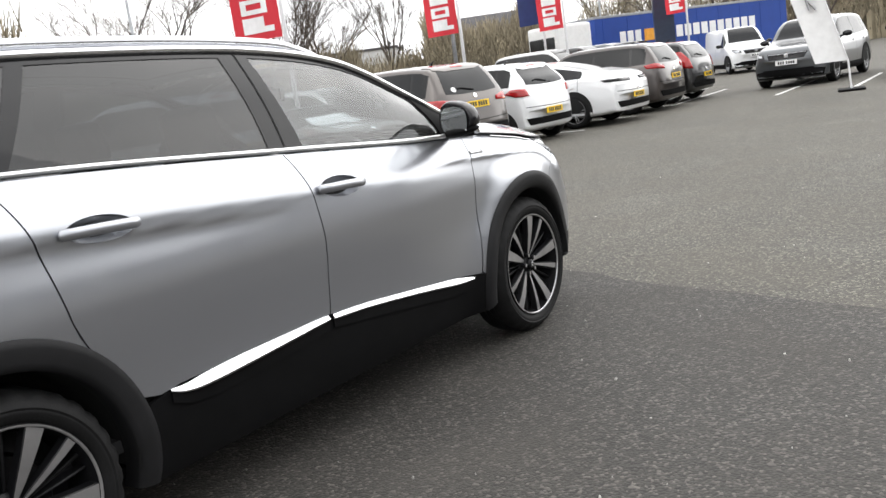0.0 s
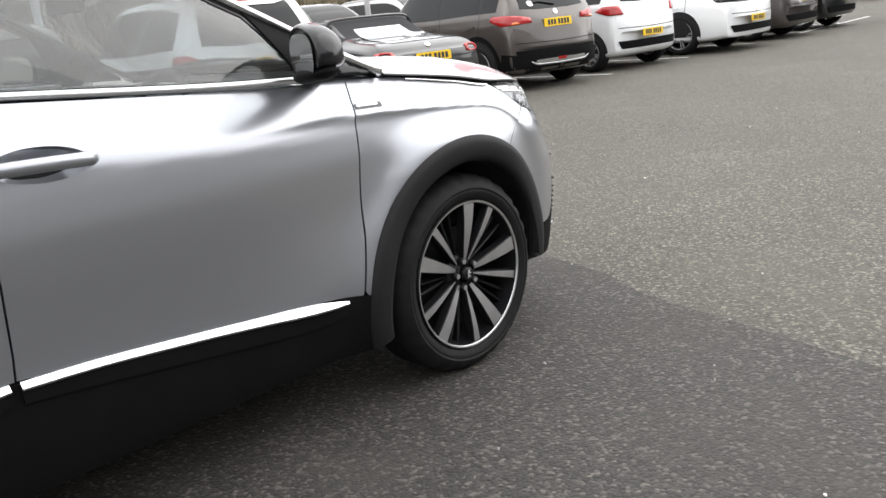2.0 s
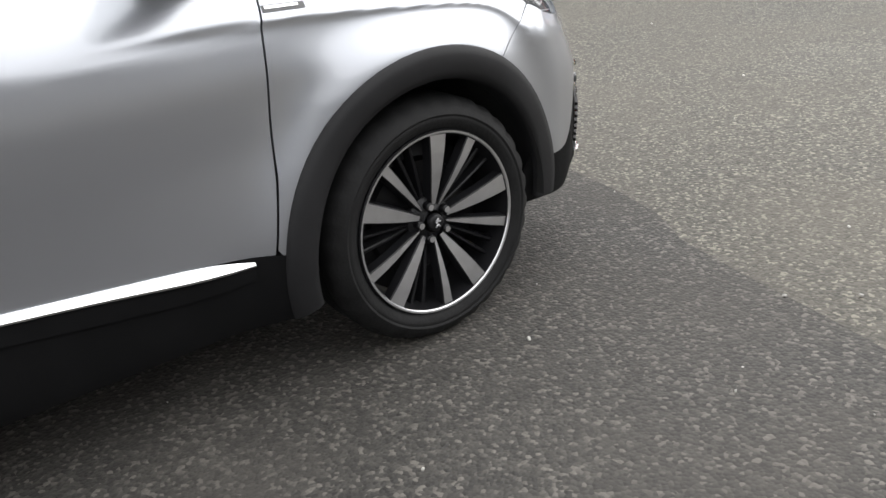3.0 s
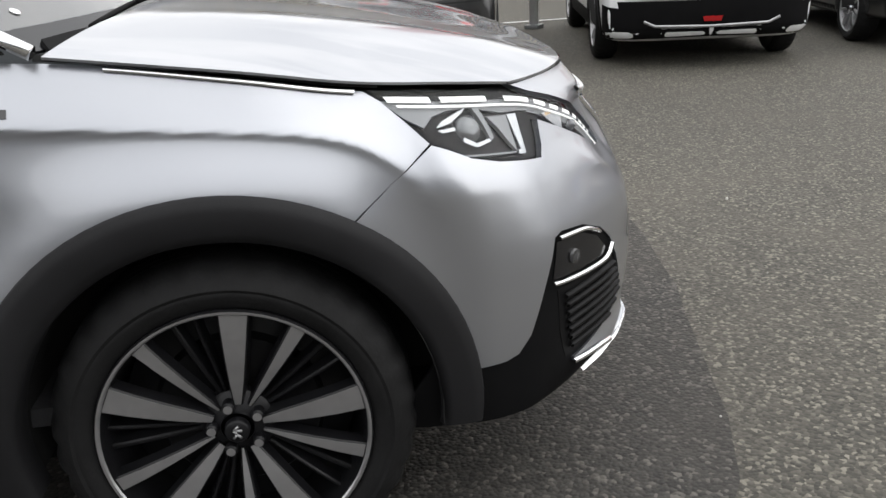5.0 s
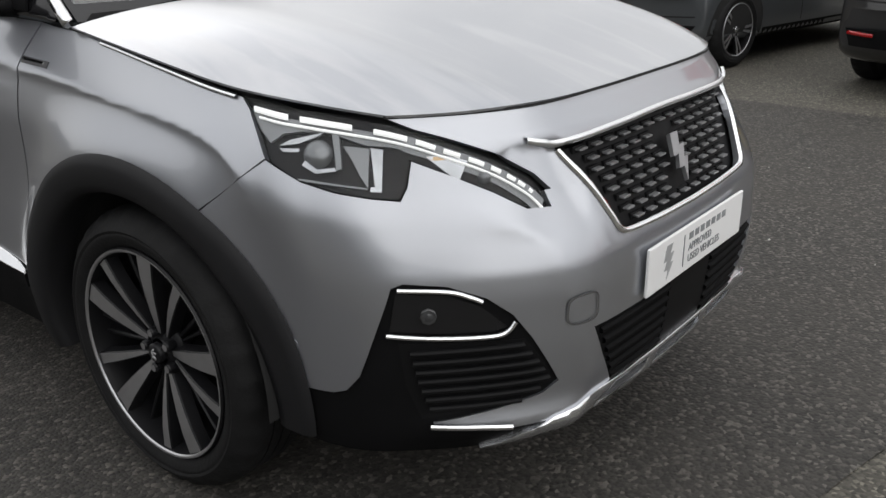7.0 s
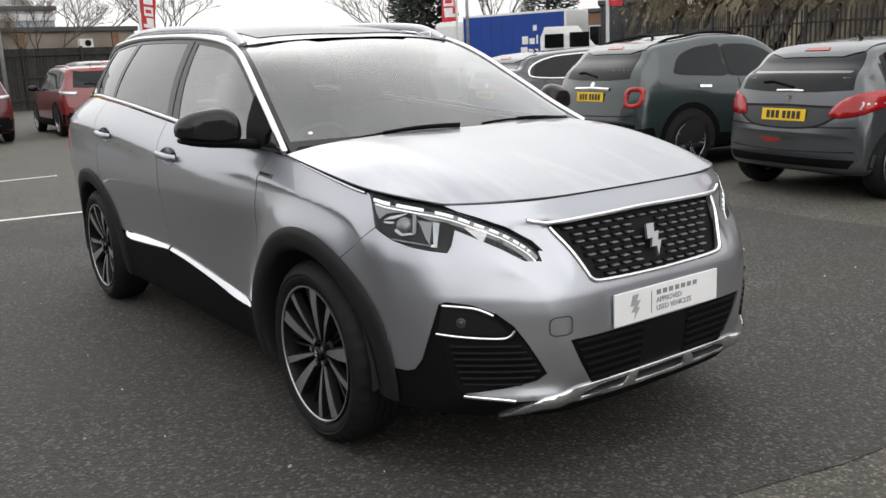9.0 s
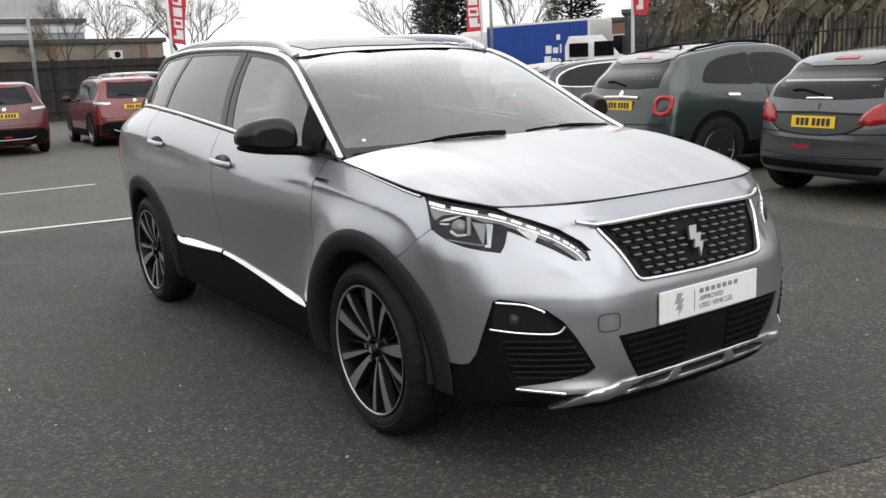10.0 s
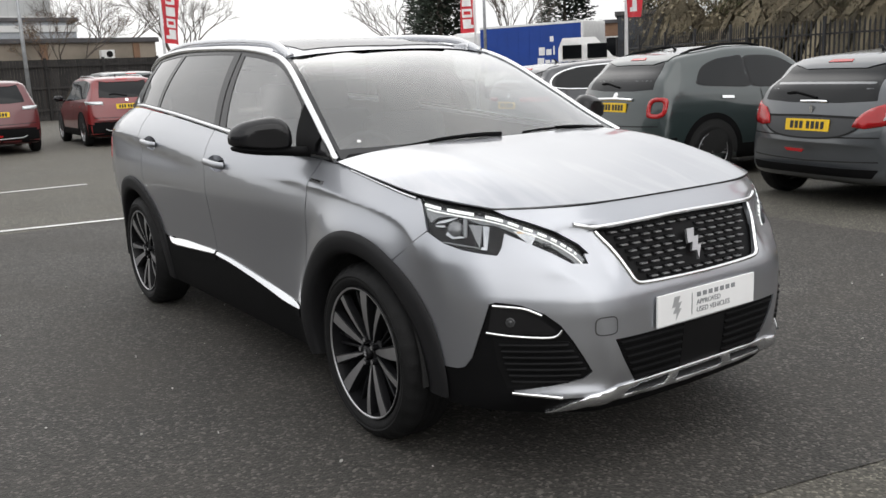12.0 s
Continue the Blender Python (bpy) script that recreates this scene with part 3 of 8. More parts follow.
def plate(skin, view, z, material, car, tall=0.11, wide=0.52, bars=7, drop=0.0):
    """A number plate on a surface, its characters as plain bars."""
    hit = skin.see(view, drop, z)
    if not hit:
        return
    place, n = hit
    n = Vector((n.x * 0.2, n.y, n.z * 0.4)).normalized()
    m = Matrix.Translation(place + n * 0.012) @ n.to_track_quat("Y", "Z").to_matrix().to_4x4()
    board = part("number_plate", box((-wide / 2, -0.008, -tall / 2), (wide / 2, 0.004, tall / 2), 0.002, m), material, car)
    for k in range(bars):
        x = -wide / 2 + 0.05 + (wide - 0.1) * (k + 0.5 + (0.35 if k > bars / 2 else -0.1)) / (bars + 0.4)
        part("plate_mark", box((x - 0.02, 0.003, -tall * 0.32), (x + 0.02, 0.0065, tall * 0.32), 0, m), PLATE_INK, board)


def parked(name, m, label, coat, L=4.0, W=0.87, H=1.46, wb=2.55, fo=0.80, kind="hatch", hood=0.92, belt=0.95, clear=0.2, wheel="nine", R=0.32, rim=0.21,
           lamps=(), clad=False, plate_z=0.8, glass_low=0.06, glass_wide=0.60, rails=False, bright=False, front_plate=True, spoiler=True, group="cars parked in rows", badge=True, detail=True, wiper=True, cowl_back=0.0, drop=0.0, side_panes=None, handles=None, insert=None, loop=False):
    """A parked car or van: lofted body, panes, lamps, plates, mirrors, handles, wheels."""
    rows, f, r, cowl, roof_f = car_rows(L, W, H, wb, fo, kind, hood, belt, clear, cowl_back, drop)
    car = thing(name, m, label, "van" if kind == "van" else "car", group)
    bm = body_mesh(rows)
    skin = Skin(bm.copy())
    part("body", bm, coat, car, smooth=True)
    ax = (wb / 2, -wb / 2)
    dense = curve_rows(rows, 8)[::-1]

    def tops(y):
        return [float(np.interp(y, dense[:, 0], dense[:, k])) for k in (3, 4)]

    # side panes between the pillars
    r_glass = r + {"saloon": 0.85, "van": 2.45, "cabrio": 1.2}.get(kind, 0.40)
    edges = [cowl - 0.10, *[cowl - 0.10 + (r_glass - cowl + 0.10) * q for q in ((0.50, 0.86) if kind == "hatch" and L > 3.8 else (0.46, 0.97))], r_glass]
    if kind in ("van", "cabrio"):
        edges = [cowl - 0.10, r_glass]
    def side_glass(a, b, low_in, high_in, out, material, name):
        rows_y = []
        for y in np.linspace(a, b, 16):
            zb, zt = tops(y)
            zl, zh = zb + low_in, zb + (zt - zb) * 0.84 - high_in
            if zh > zl + 0.04:
                rows_y.append((y, zl, zh))
            elif len(rows_y) > 3:
                break
        if len(rows_y) > 3:
            line = [(y, zl) for y, zl, zh in rows_y] + [(y, zh) for y, zl, zh in rows_y[::-1]]
            both(name, lambda: panel(skin, 0, line, out, 0.004, 0.07), material, car)

    if side_panes:
        # seams stand at the window pillars
        edges = [side_panes[0][0][0] + 0.10, side_panes[0][-1][0], side_panes[-1][0][0]]
        for outline in side_panes:
            bent = [tuple(p) for p in smooth_line(outline, 4, True)]
            mid = np.mean(bent, 0)
            wide = [tuple(mid + (np.array(p) - mid) * 1.07) for p in bent]
            both("window_surround", lambda: panel(skin, 0, wide, 0.002, 0.004, 0.06), GLOSS_BLACK, car)
            both("side_window", lambda: panel(skin, 0, bent, 0.006, 0.004, 0.06), TINTED, car)
            if loop:
                both("window_trim", lambda: strip(skin, 0, wide + wide[:1], 0.026, 0.006, 0.008), CHROME, car, "chrome loop round the side window")
    else:
        side_glass(edges[0], edges[-1], 0.022, 0.0, 0.002, GLOSS_BLACK, "window_surround")
        for a, b in zip(edges, edges[1:]):
            side_glass(a - 0.03, b + 0.03, 0.035, 0.018, 0.005, TINTED, "side_window")
    # windscreen and rear glass
    g = 0.70 * W
    both_ends = [(-0.80 * g, roof_f + 0.04), (0.80 * g, roof_f + 0.04), (1.04 * g, cowl - 0.06), (-1.04 * g, cowl - 0.06)]
    part("windscreen", panel(skin, "top", both_ends, 0.003, 0.004, 0.08), TINTED, car)
    lo, hi = belt + glass_low + 0.03, H - 0.115 - drop
    if kind == "saloon":
        back = [(-0.72 * g, r + 1.60), (0.72 * g, r + 1.60), (0.95 * g, r + 0.80), (-0.95 * g, r + 0.80)]
        part("rear_window", panel(skin, "top", back, 0.003, 0.004, 0.08), TINTED, car)
    elif kind == "cabrio":
        cover_line = [(-0.86 * W, cowl - 0.72), (0.86 * W, cowl - 0.72), (0.82 * W, r + 1.0), (-0.82 * W, r + 1.0)]
        part("soft_top", panel(skin, "top", cover_line, 0.004, 0.006, 0.08), mat("roof_canvas", (0.025, 0.025, 0.027), 0.9, bump=0.2, bump_scale=300), car, "black canvas soft top")
        part("rear_window", panel(skin, -90, [(-0.42, hi - 0.24), (0.42, hi - 0.24), (0.36, hi - 0.05), (-0.36, hi - 0.05)], 0.009, 0.004, 0.06), CLEAR_LENS, car)
    elif kind == "van":
        pass
    else:
        back = [(-glass_wide, lo), (-0.3, lo - 0.02), (0.3, lo - 0.02), (glass_wide, lo), (glass_wide * 0.97, lo + 0.12), (glass_wide * 0.86, hi - 0.02), (glass_wide * 0.80, hi), (-glass_wide * 0.80, hi), (-glass_wide * 0.86, hi - 0.02), (-glass_wide * 0.97, lo + 0.12)]
        part("rear_window", panel(skin, -90, back, 0.003, 0.004, 0.06), TINTED, car)
        if spoiler:
            part("roof_spoiler", panel(skin, "top", [(-0.64 * W, r + 0.66), (0.64 * W, r + 0.66), (0.63 * W, r + 0.42), (0.4 * W, r + 0.37), (-0.4 * W, r + 0.37), (-0.63 * W, r + 0.42)], 0.010, 0.022, 0.06), coat, car)
            part("brake_light", panel(skin, -90, [(-0.14, hi + 0.012), (0.14, hi + 0.012), (0.13, hi + 0.034), (-0.13, hi + 0.034)], 0.014, 0.01, 0.05), RED_LENS, car, "red high brake light")
        if wiper:
            part("wiper", strip(skin, -90, [(0.02, lo + 0.02), (-0.25, lo + 0.07), (-0.36, lo + 0.06)], 0.022, 0.008, 0.012), BLACK_PLASTIC, car)
    # wheel arches, sills, bumpers
    lining = mat("arch_lining", (0.01, 0.01, 0.01), 0.95)
    trim = BLACK_PLASTIC if clad else coat
    for y in ax:
        arch = ring(y, R, R + 0.055, -20, 200, 20)
        both("arch_liner", lambda: panel(skin, 0, arch, 0.002, 0.004, 0.07), lining, car)
        if clad:
            band = ring(y, R, R + 0.115, -12, 192, 20) + ring(y, R, R + 0.045, 192, -12, 20)
            both("arch_trim", lambda: panel(skin, 0, band, 0.008, 0.01, 0.06), BLACK_PLASTIC, car)
    sill = [(-wb / 2 + R + 0.06, clear + 0.03), (wb / 2 - R - 0.06, clear + 0.03), (wb / 2 - R - 0.08, clear + (0.20 if clad else 0.10)), (-wb / 2 + R + 0.08, clear + (0.20 if clad else 0.10))]
    both("sill", lambda: panel(skin, 0, sill, 0.006, 0.01, 0.08), BLACK_PLASTIC, car)
    low_a, low_b = insert or (clear + 0.14, clear + (0.36 if clad else 0.26))
    rear_low = [(-0.80 * W, low_a), (0.80 * W, low_a), (0.86 * W, low_b), (-0.86 * W, low_b)]
    part("rear_bumper_insert", panel(skin, -90, rear_low, 0.005, 0.01, 0.06), BLACK_PLASTIC, car)
    if clad:
        both("rear_cladding", lambda: panel(skin, -62, [(along(-62, x * W, r + y), z) for x, y, z in ((0.0, 0.0, 0.50), (0.80, 0.06, 0.50), (0.97, 0.30, 0.53), (0.97, 0.36, clear + 0.045), (0.80, 0.12, clear + 0.05), (0.0, 0.06, clear + 0.06))], 0.004, 0.01, 0.05), BLACK_PLASTIC, car, "black plastic lower bumper")
        part("skid_trim", strip(skin, -90, [(-0.55, 0.40), (-0.46, 0.36), (0, 0.35), (0.46, 0.36), (0.55, 0.40)], 0.022, 0.012, 0.006), ALLOY_GREY, car, "dull silver skid trim")
        part("fog_light", panel(skin, -90, [(-0.08, 0.43), (0.08, 0.43), (0.07, 0.39), (-0.07, 0.39)], 0.018, 0.008, 0.05), RED_LENS, car, "low red fog light")
    part("bumper_seam", strip(skin, -90, [(-0.85 * W, 0.66), (0, 0.645), (0.85 * W, 0.66)], 0.012, 0.002), DARK_GAP, car)
    # door seams and handles
    for y in edges[:-1] if kind != "van" else (cowl - 0.06, cowl - 1.12):
        zt = tops(y)[0] + 0.02
        both("door_seam", lambda: strip(skin, 0, [(y + 0.04, clear + 0.12), (y, 0.62), (y - 0.02, zt)], 0.01, 0.0025), DARK_GAP, car)
    for y, zh in handles or [(v, belt - 0.11) for v in (edges[1:3] if len(edges) > 2 else (cowl - 0.95,))]:
        both("door_handle", lambda: panel(skin, 0, [(y + 0.08, zh - 0.01), (y + 0.26, zh - 0.02), (y + 0.26, zh + 0.01), (y + 0.08, zh + 0.02)], 0.025, 0.02, 0.04), CHROME if bright else coat, car)
    # wing mirrors
    def pod():
        b = bmesh.new()
        bmesh.ops.create_uvsphere(b, u_segments=14, v_segments=8, radius=1, matrix=Matrix.LocRotScale((W + 0.10, cowl - 0.24, belt + 0.08), None, (0.12, 0.07, 0.075)))
        add_tube(b, [(W - 0.06, cowl - 0.20, belt + 0.02), (W + 0.03, cowl - 0.22, belt + 0.05)], 0.025, 8)
        for fc in b.faces:
            fc.smooth = True
        return b
    both("wing_mirror", pod, coat if not clad else GLOSS_BLACK, car)
    # rear lamps: outlines as (x, y, z) near the corner
    for outline, material, words, *cut in lamps:
        view = -58
        flat = [(along(view, x * W, r + y), z) for x, y, z in outline]
        if cut:
            # a round-cornered ring
            mid = np.mean(flat, 0)
            turn_pts = np.linspace(0, 2 * math.pi, 36, endpoint=False)
            oval = lambda f: [(mid[0] + f * cut[0] * math.copysign(abs(math.cos(q)) ** 0.6, math.cos(q)) + 0.25 * f * cut[1] * math.sin(q), mid[1] + f * cut[1] * math.copysign(abs(math.sin(q)) ** 0.6, math.sin(q))) for q in turn_pts]
            both("tail_light", lambda: panel(skin, view, oval(1.0), 0.012, 0.016, 0.025, [oval(0.60)], bulge=0.006), material, car, words)
        else:
            both("tail_light", lambda: panel(skin, view, flat, 0.012, 0.016, 0.04, bulge=0.008), material, car, words)
    # front: grille, headlights
    nose = hood - 0.17
    grille = part("grille", panel(skin, 90, [(-0.42, nose - 0.17), (0.42, nose - 0.17), (0.50, nose - 0.02), (-0.50, nose - 0.02)], 0.006, 0.01, 0.05), GLOSS_BLACK, car)
    if detail:
        for k in range(4):
            z = nose - 0.15 + 0.036 * k
            part("grille_bar", strip(skin, 90, [(-0.44 - 0.01 * k, z), (0, z), (0.44 + 0.01 * k, z)], 0.010, 0.010, 0.006), SATIN if k == 3 else BLACK_PLASTIC, grille)
        part("grille_badge", box((-0.05, skin.see(90, 0, nose - 0.09)[0].y + 0.01, nose - 0.14), (0.05, skin.see(90, 0, nose - 0.09)[0].y + 0.03, nose - 0.04), 0.01), SATIN, grille)
    part("lower_grille", panel(skin, 90, [(-0.60 * W, clear + 0.10), (0.60 * W, clear + 0.10), (0.66 * W, clear + 0.26), (-0.66 * W, clear + 0.26)], 0.006, 0.01, 0.05), BLACK_PLASTIC, car)
    if clad:
        part("front_skirt", panel(skin, 90, [(-0.86 * W, clear + 0.04), (0.86 * W, clear + 0.04), (0.90 * W, clear + 0.20), (0.62 * W, clear + 0.24), (-0.62 * W, clear + 0.24), (-0.90 * W, clear + 0.20)], 0.004, 0.01, 0.06), BLACK_PLASTIC, car)
    head = [(along(50, x, y), z) for x, y, z in ((0.60 * W, f - 0.10, nose - 0.10), (0.84 * W, f - 0.22, nose - 0.11), (0.95 * W, f - 0.50, nose + 0.03), (0.84 * W, f - 0.36, nose + 0.04), (0.60 * W, f - 0.16, nose - 0.02))]
    lamps_front = both("headlight", lambda: panel(skin, 50, head, 0.006, 0.014, 0.04, bulge=0.004), LAMP_SHELL, car, "dark headlight with a clear lens")
    inner = [(along(50, x, y), z) for x, y, z in ((0.66 * W, f - 0.12, nose - 0.085), (0.82 * W, f - 0.22, nose - 0.085), (0.88 * W, f - 0.40, nose + 0.0), (0.66 * W, f - 0.16, nose - 0.03))]
    for ob, turn in zip(lamps_front, (lambda m: m, mirrored)):
        part("lamp_lens", turn(panel(skin, 50, inner, 0.013, 0.006, 0.04)), CLEAR_LENS, ob)
    if front_plate:
        plate(skin, 90, nose - 0.25, PLATE_W, car)
    plate(skin, -90, plate_z, PLATE_Y, car)
    if badge:
        hit = skin.see(-90, 0, plate_z + 0.14)
        if hit:
            b = bmesh.new()
            rings = add_lathe(b, [(0.04, -0.004), (0.038, 0.006), (0.0001, 0.008)], 20)
            bmesh.ops.rotate(b, matrix=hit[1].to_track_quat("X", "Z").to_matrix(), verts=b.verts[:])
            bmesh.ops.translate(b, vec=hit[0] + hit[1] * 0.006, verts=b.verts[:])
            part("badge", b, CHROME, car)
    if bright:
        part("chrome_bar", strip(skin, -90, [(-0.34, plate_z + 0.09), (0, plate_z + 0.1), (0.34, plate_z + 0.09)], 0.035, 0.006, 0.012), CHROME, car)
    if rails:
        for side in (1, -1):
            y0, y1 = roof_f - 0.10, r + 0.62
            hits = [skin.see("top", side * 0.60 * W, y) for y in np.linspace(y0, y1, 9)]
            path = [h[0] + Vector((0, 0, 0.022 if 0 < k < 8 else 0.0)) for k, h in enumerate(hits) if h]
            part("roof_rail", tube(path, 0.016, 8), SATIN if rails == "silver" else BLACK_PLASTIC, car)
    hit = skin.see("top", 0, r + 1.0)
    if hit and kind == "hatch":
        part("aerial", tube([hit[0], hit[0] + Vector((0, -0.05, 0.05)), hit[0] + Vector((0, -0.10, 0.06))], [0.02, 0.012, 0.004], 6), GLOSS_BLACK, car)
    add_wheels(car, wheel, R, rim, 0.2, W - 0.005, ax)
    return car, skin, r, f


# ---- the silver car in the middle ----
SILVER = mat("silver_grey_paint", (0.390, 0.402, 0.432), 0.33, 0.86, vary=0.02, scale=1.2, fine=0.10, fine_scale=1400, coat=1.0, coat_rough=0.03)
def with_marks(base, name):
    """A copy of a paint with paler, rougher streaks drawn along the panel."""
    m = base.copy()
    m.name = name
    n, l = m.node_tree.nodes, m.node_tree.links
    p = n["Principled BSDF"]
    was = p.inputs["Base Color"].links[0].from_socket
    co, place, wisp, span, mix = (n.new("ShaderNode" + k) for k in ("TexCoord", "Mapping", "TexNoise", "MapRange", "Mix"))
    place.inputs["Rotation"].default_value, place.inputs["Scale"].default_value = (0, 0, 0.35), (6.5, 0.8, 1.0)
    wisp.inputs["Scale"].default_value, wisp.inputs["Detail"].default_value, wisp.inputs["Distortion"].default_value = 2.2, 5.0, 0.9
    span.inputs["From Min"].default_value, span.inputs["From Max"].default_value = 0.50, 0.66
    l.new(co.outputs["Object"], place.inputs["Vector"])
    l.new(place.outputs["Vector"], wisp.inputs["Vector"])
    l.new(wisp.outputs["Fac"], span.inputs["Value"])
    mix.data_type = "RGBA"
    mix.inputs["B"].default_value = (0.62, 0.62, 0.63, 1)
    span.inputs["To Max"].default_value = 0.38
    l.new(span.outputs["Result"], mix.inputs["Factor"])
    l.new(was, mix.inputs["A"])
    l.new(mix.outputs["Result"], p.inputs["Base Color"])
    gloss = n.new("ShaderNodeMapRange")
    gloss.inputs["From Max"].default_value, gloss.inputs["To Min"].default_value, gloss.inputs["To Max"].default_value = 0.38, 0.33, 0.48
    l.new(span.outputs["Result"], gloss.inputs["Value"])
    l.new(gloss.outputs["Result"], p.inputs["Roughness"])
    return m


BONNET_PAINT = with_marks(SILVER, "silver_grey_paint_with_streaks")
CAR_GLASS = glass("clear_car_glass", (0.88, 0.93, 0.91), 0.78, gloss_gain=2.0, haze=0.05)
SCREEN_GLASS = glass("windscreen_glass", (0.84, 0.91, 0.94), 0.76, gloss_gain=1.9, haze=0.11)
PRIVACY = glass("privacy_glass", (0.70, 0.78, 0.85), 0.08, gloss_gain=1.45, haze=0.02)
LAMP_GLASS = glass("lamp_glass", (0.95, 0.96, 0.97), 0.97, gloss_gain=0.4, haze=0.0)
CABIN = mat("cabin_trim", (0.03, 0.03, 0.032), 0.85, vary=0.2, scale=12, fine=0.2, bump=0.1)
SEAT_CLOTH = mat("seat_cloth", (0.045, 0.046, 0.05), 0.9, vary=0.2, fine=0.3, fine_scale=300, bump=0.2, bump_scale=250)
MIRROR = mat("mirror_glass", (0.75, 0.77, 0.78), 0.02, 1.0, vary=0.01)
LED = mat("led_strip", (1.0, 1.0, 0.97), 0.3, emit=0.25, vary=0.01)
LAMP_MIRROR = mat("lamp_reflector", (0.46, 0.47, 0.48), 0.22, 0.8, vary=0.12, scale=30)
LAMP_DARK = mat("lamp_housing", (0.010, 0.010, 0.011), 0.4, vary=0.15, spec=0.2)
LAMP_GREY = mat("lamp_bezel", (0.24, 0.245, 0.25), 0.4, 0.3, vary=0.1)
SLAT_BLACK = mat("slat_black", (0.006, 0.006, 0.0065), 0.5, vary=0.1, spec=0.12)


def lerp_of(table):
    """A smooth, never overshooting curve through the rows of a table."""
    xs, ys = np.array([p[0] for p in table], float), np.array([p[1:] for p in table], float)
    h, d = np.diff(xs)[:, None], np.diff(ys, axis=0) / np.diff(xs)[:, None]
    m = np.zeros_like(ys)
    same = d[:-1] * d[1:] > 0
    w1, w2 = 2 * h[1:] + h[:-1], h[1:] + 2 * h[:-1]
    with np.errstate(divide="ignore", invalid="ignore"):
        m[1:-1] = np.where(same, (w1 + w2) / (w1 / d[:-1] + w2 / d[1:]), 0.0)
    m[0], m[-1] = d[0], d[-1]

    def value(v):
        v = min(max(v, xs[0]), xs[-1])
        k = min(int(np.searchsorted(xs, v, "right")) - 1, len(xs) - 2)
        t, s = (v - xs[k]) / (xs[k + 1] - xs[k]), xs[k + 1] - xs[k]
        return (1 + 2 * t) * (1 - t) ** 2 * ys[k] + t * (1 - t) ** 2 * s * m[k] + t * t * (3 - 2 * t) * ys[k + 1] + t * t * (t - 1) * s * m[k + 1]

    return value


def ease(a, b, v):
    t = min(1.0, max(0.0, (v - a) / (b - a)))
    return t * t * (3 - 2 * t)


PLAN = [(0, 2.353), (0.20, 2.350), (0.40, 2.333), (0.52, 2.282), (0.61, 2.218), (0.70, 2.135), (0.765, 2.065), (0.81, 1.985), (0.845, 1.895), (0.867, 1.72), (0.882, 1.45), (0.888, 1.1), (0.890, 0.6), (0.890, 0.0), (0.890, -0.6),
        (0.893, -1.1), (0.893, -1.5), (0.875, -1.85), (0.82, -2.1), (0.70, -2.22), (0.42, -2.275), (0, -2.285)]
# height and half width of the lower body's upper edge along the car
BELT = lerp_of([(-2.3, 1.16, 0.62), (-2.1, 1.24, 0.66), (-1.6, 1.268, 0.725), (-1.17, 1.25, 0.757), (-0.1, 1.167, 0.787), (0.65, 1.103, 0.812), (1.175, 1.076, 0.806), (1.5, 1.03, 0.803), (1.7, 0.993, 0.776), (1.9, 0.975, 0.744), (2.05, 0.965, 0.712), (2.165, 0.955, 0.669), (2.4, 0.957, 0.0)])
FRONT = lerp_of([(0.18, -0.11), (0.24, -0.075), (0.29, -0.038), (0.34, -0.022), (0.44, -0.006), (0.52, 0.0), (0.60, 0.0), (0.655, -0.006), (0.70, -0.022), (0.76, -0.050), (0.80, -0.070), (0.86, -0.100), (0.90, -0.120), (0.957, -0.162), (1.3, -0.2)])
SIDE = lerp_of([(0.18, -0.11), (0.24, -0.07), (0.33, -0.050), (0.42, -0.038), (0.52, -0.032), (0.64, -0.020), (0.78, -0.002), (0.86, 0.005), (0.92, 0.002), (1.0, -0.006), (1.3, -0.02)])
FENDER_LINE = lerp_of([(0.6, 0.985), (0.976, 0.970), (1.35, 0.945), (1.55, 0.925), (1.66, 0.903), (1.755, 0.855), (1.83, 0.785), (1.89, 0.70), (1.95, 0.60)])
# the fold that runs from the headlight down beside the lower intake: height, half width
FOLD = lerp_of([(0.30, 0.40), (0.40, 0.425), (0.60, 0.485), (0.715, 0.515), (0.75, 0.56), (0.82, 0.63)])


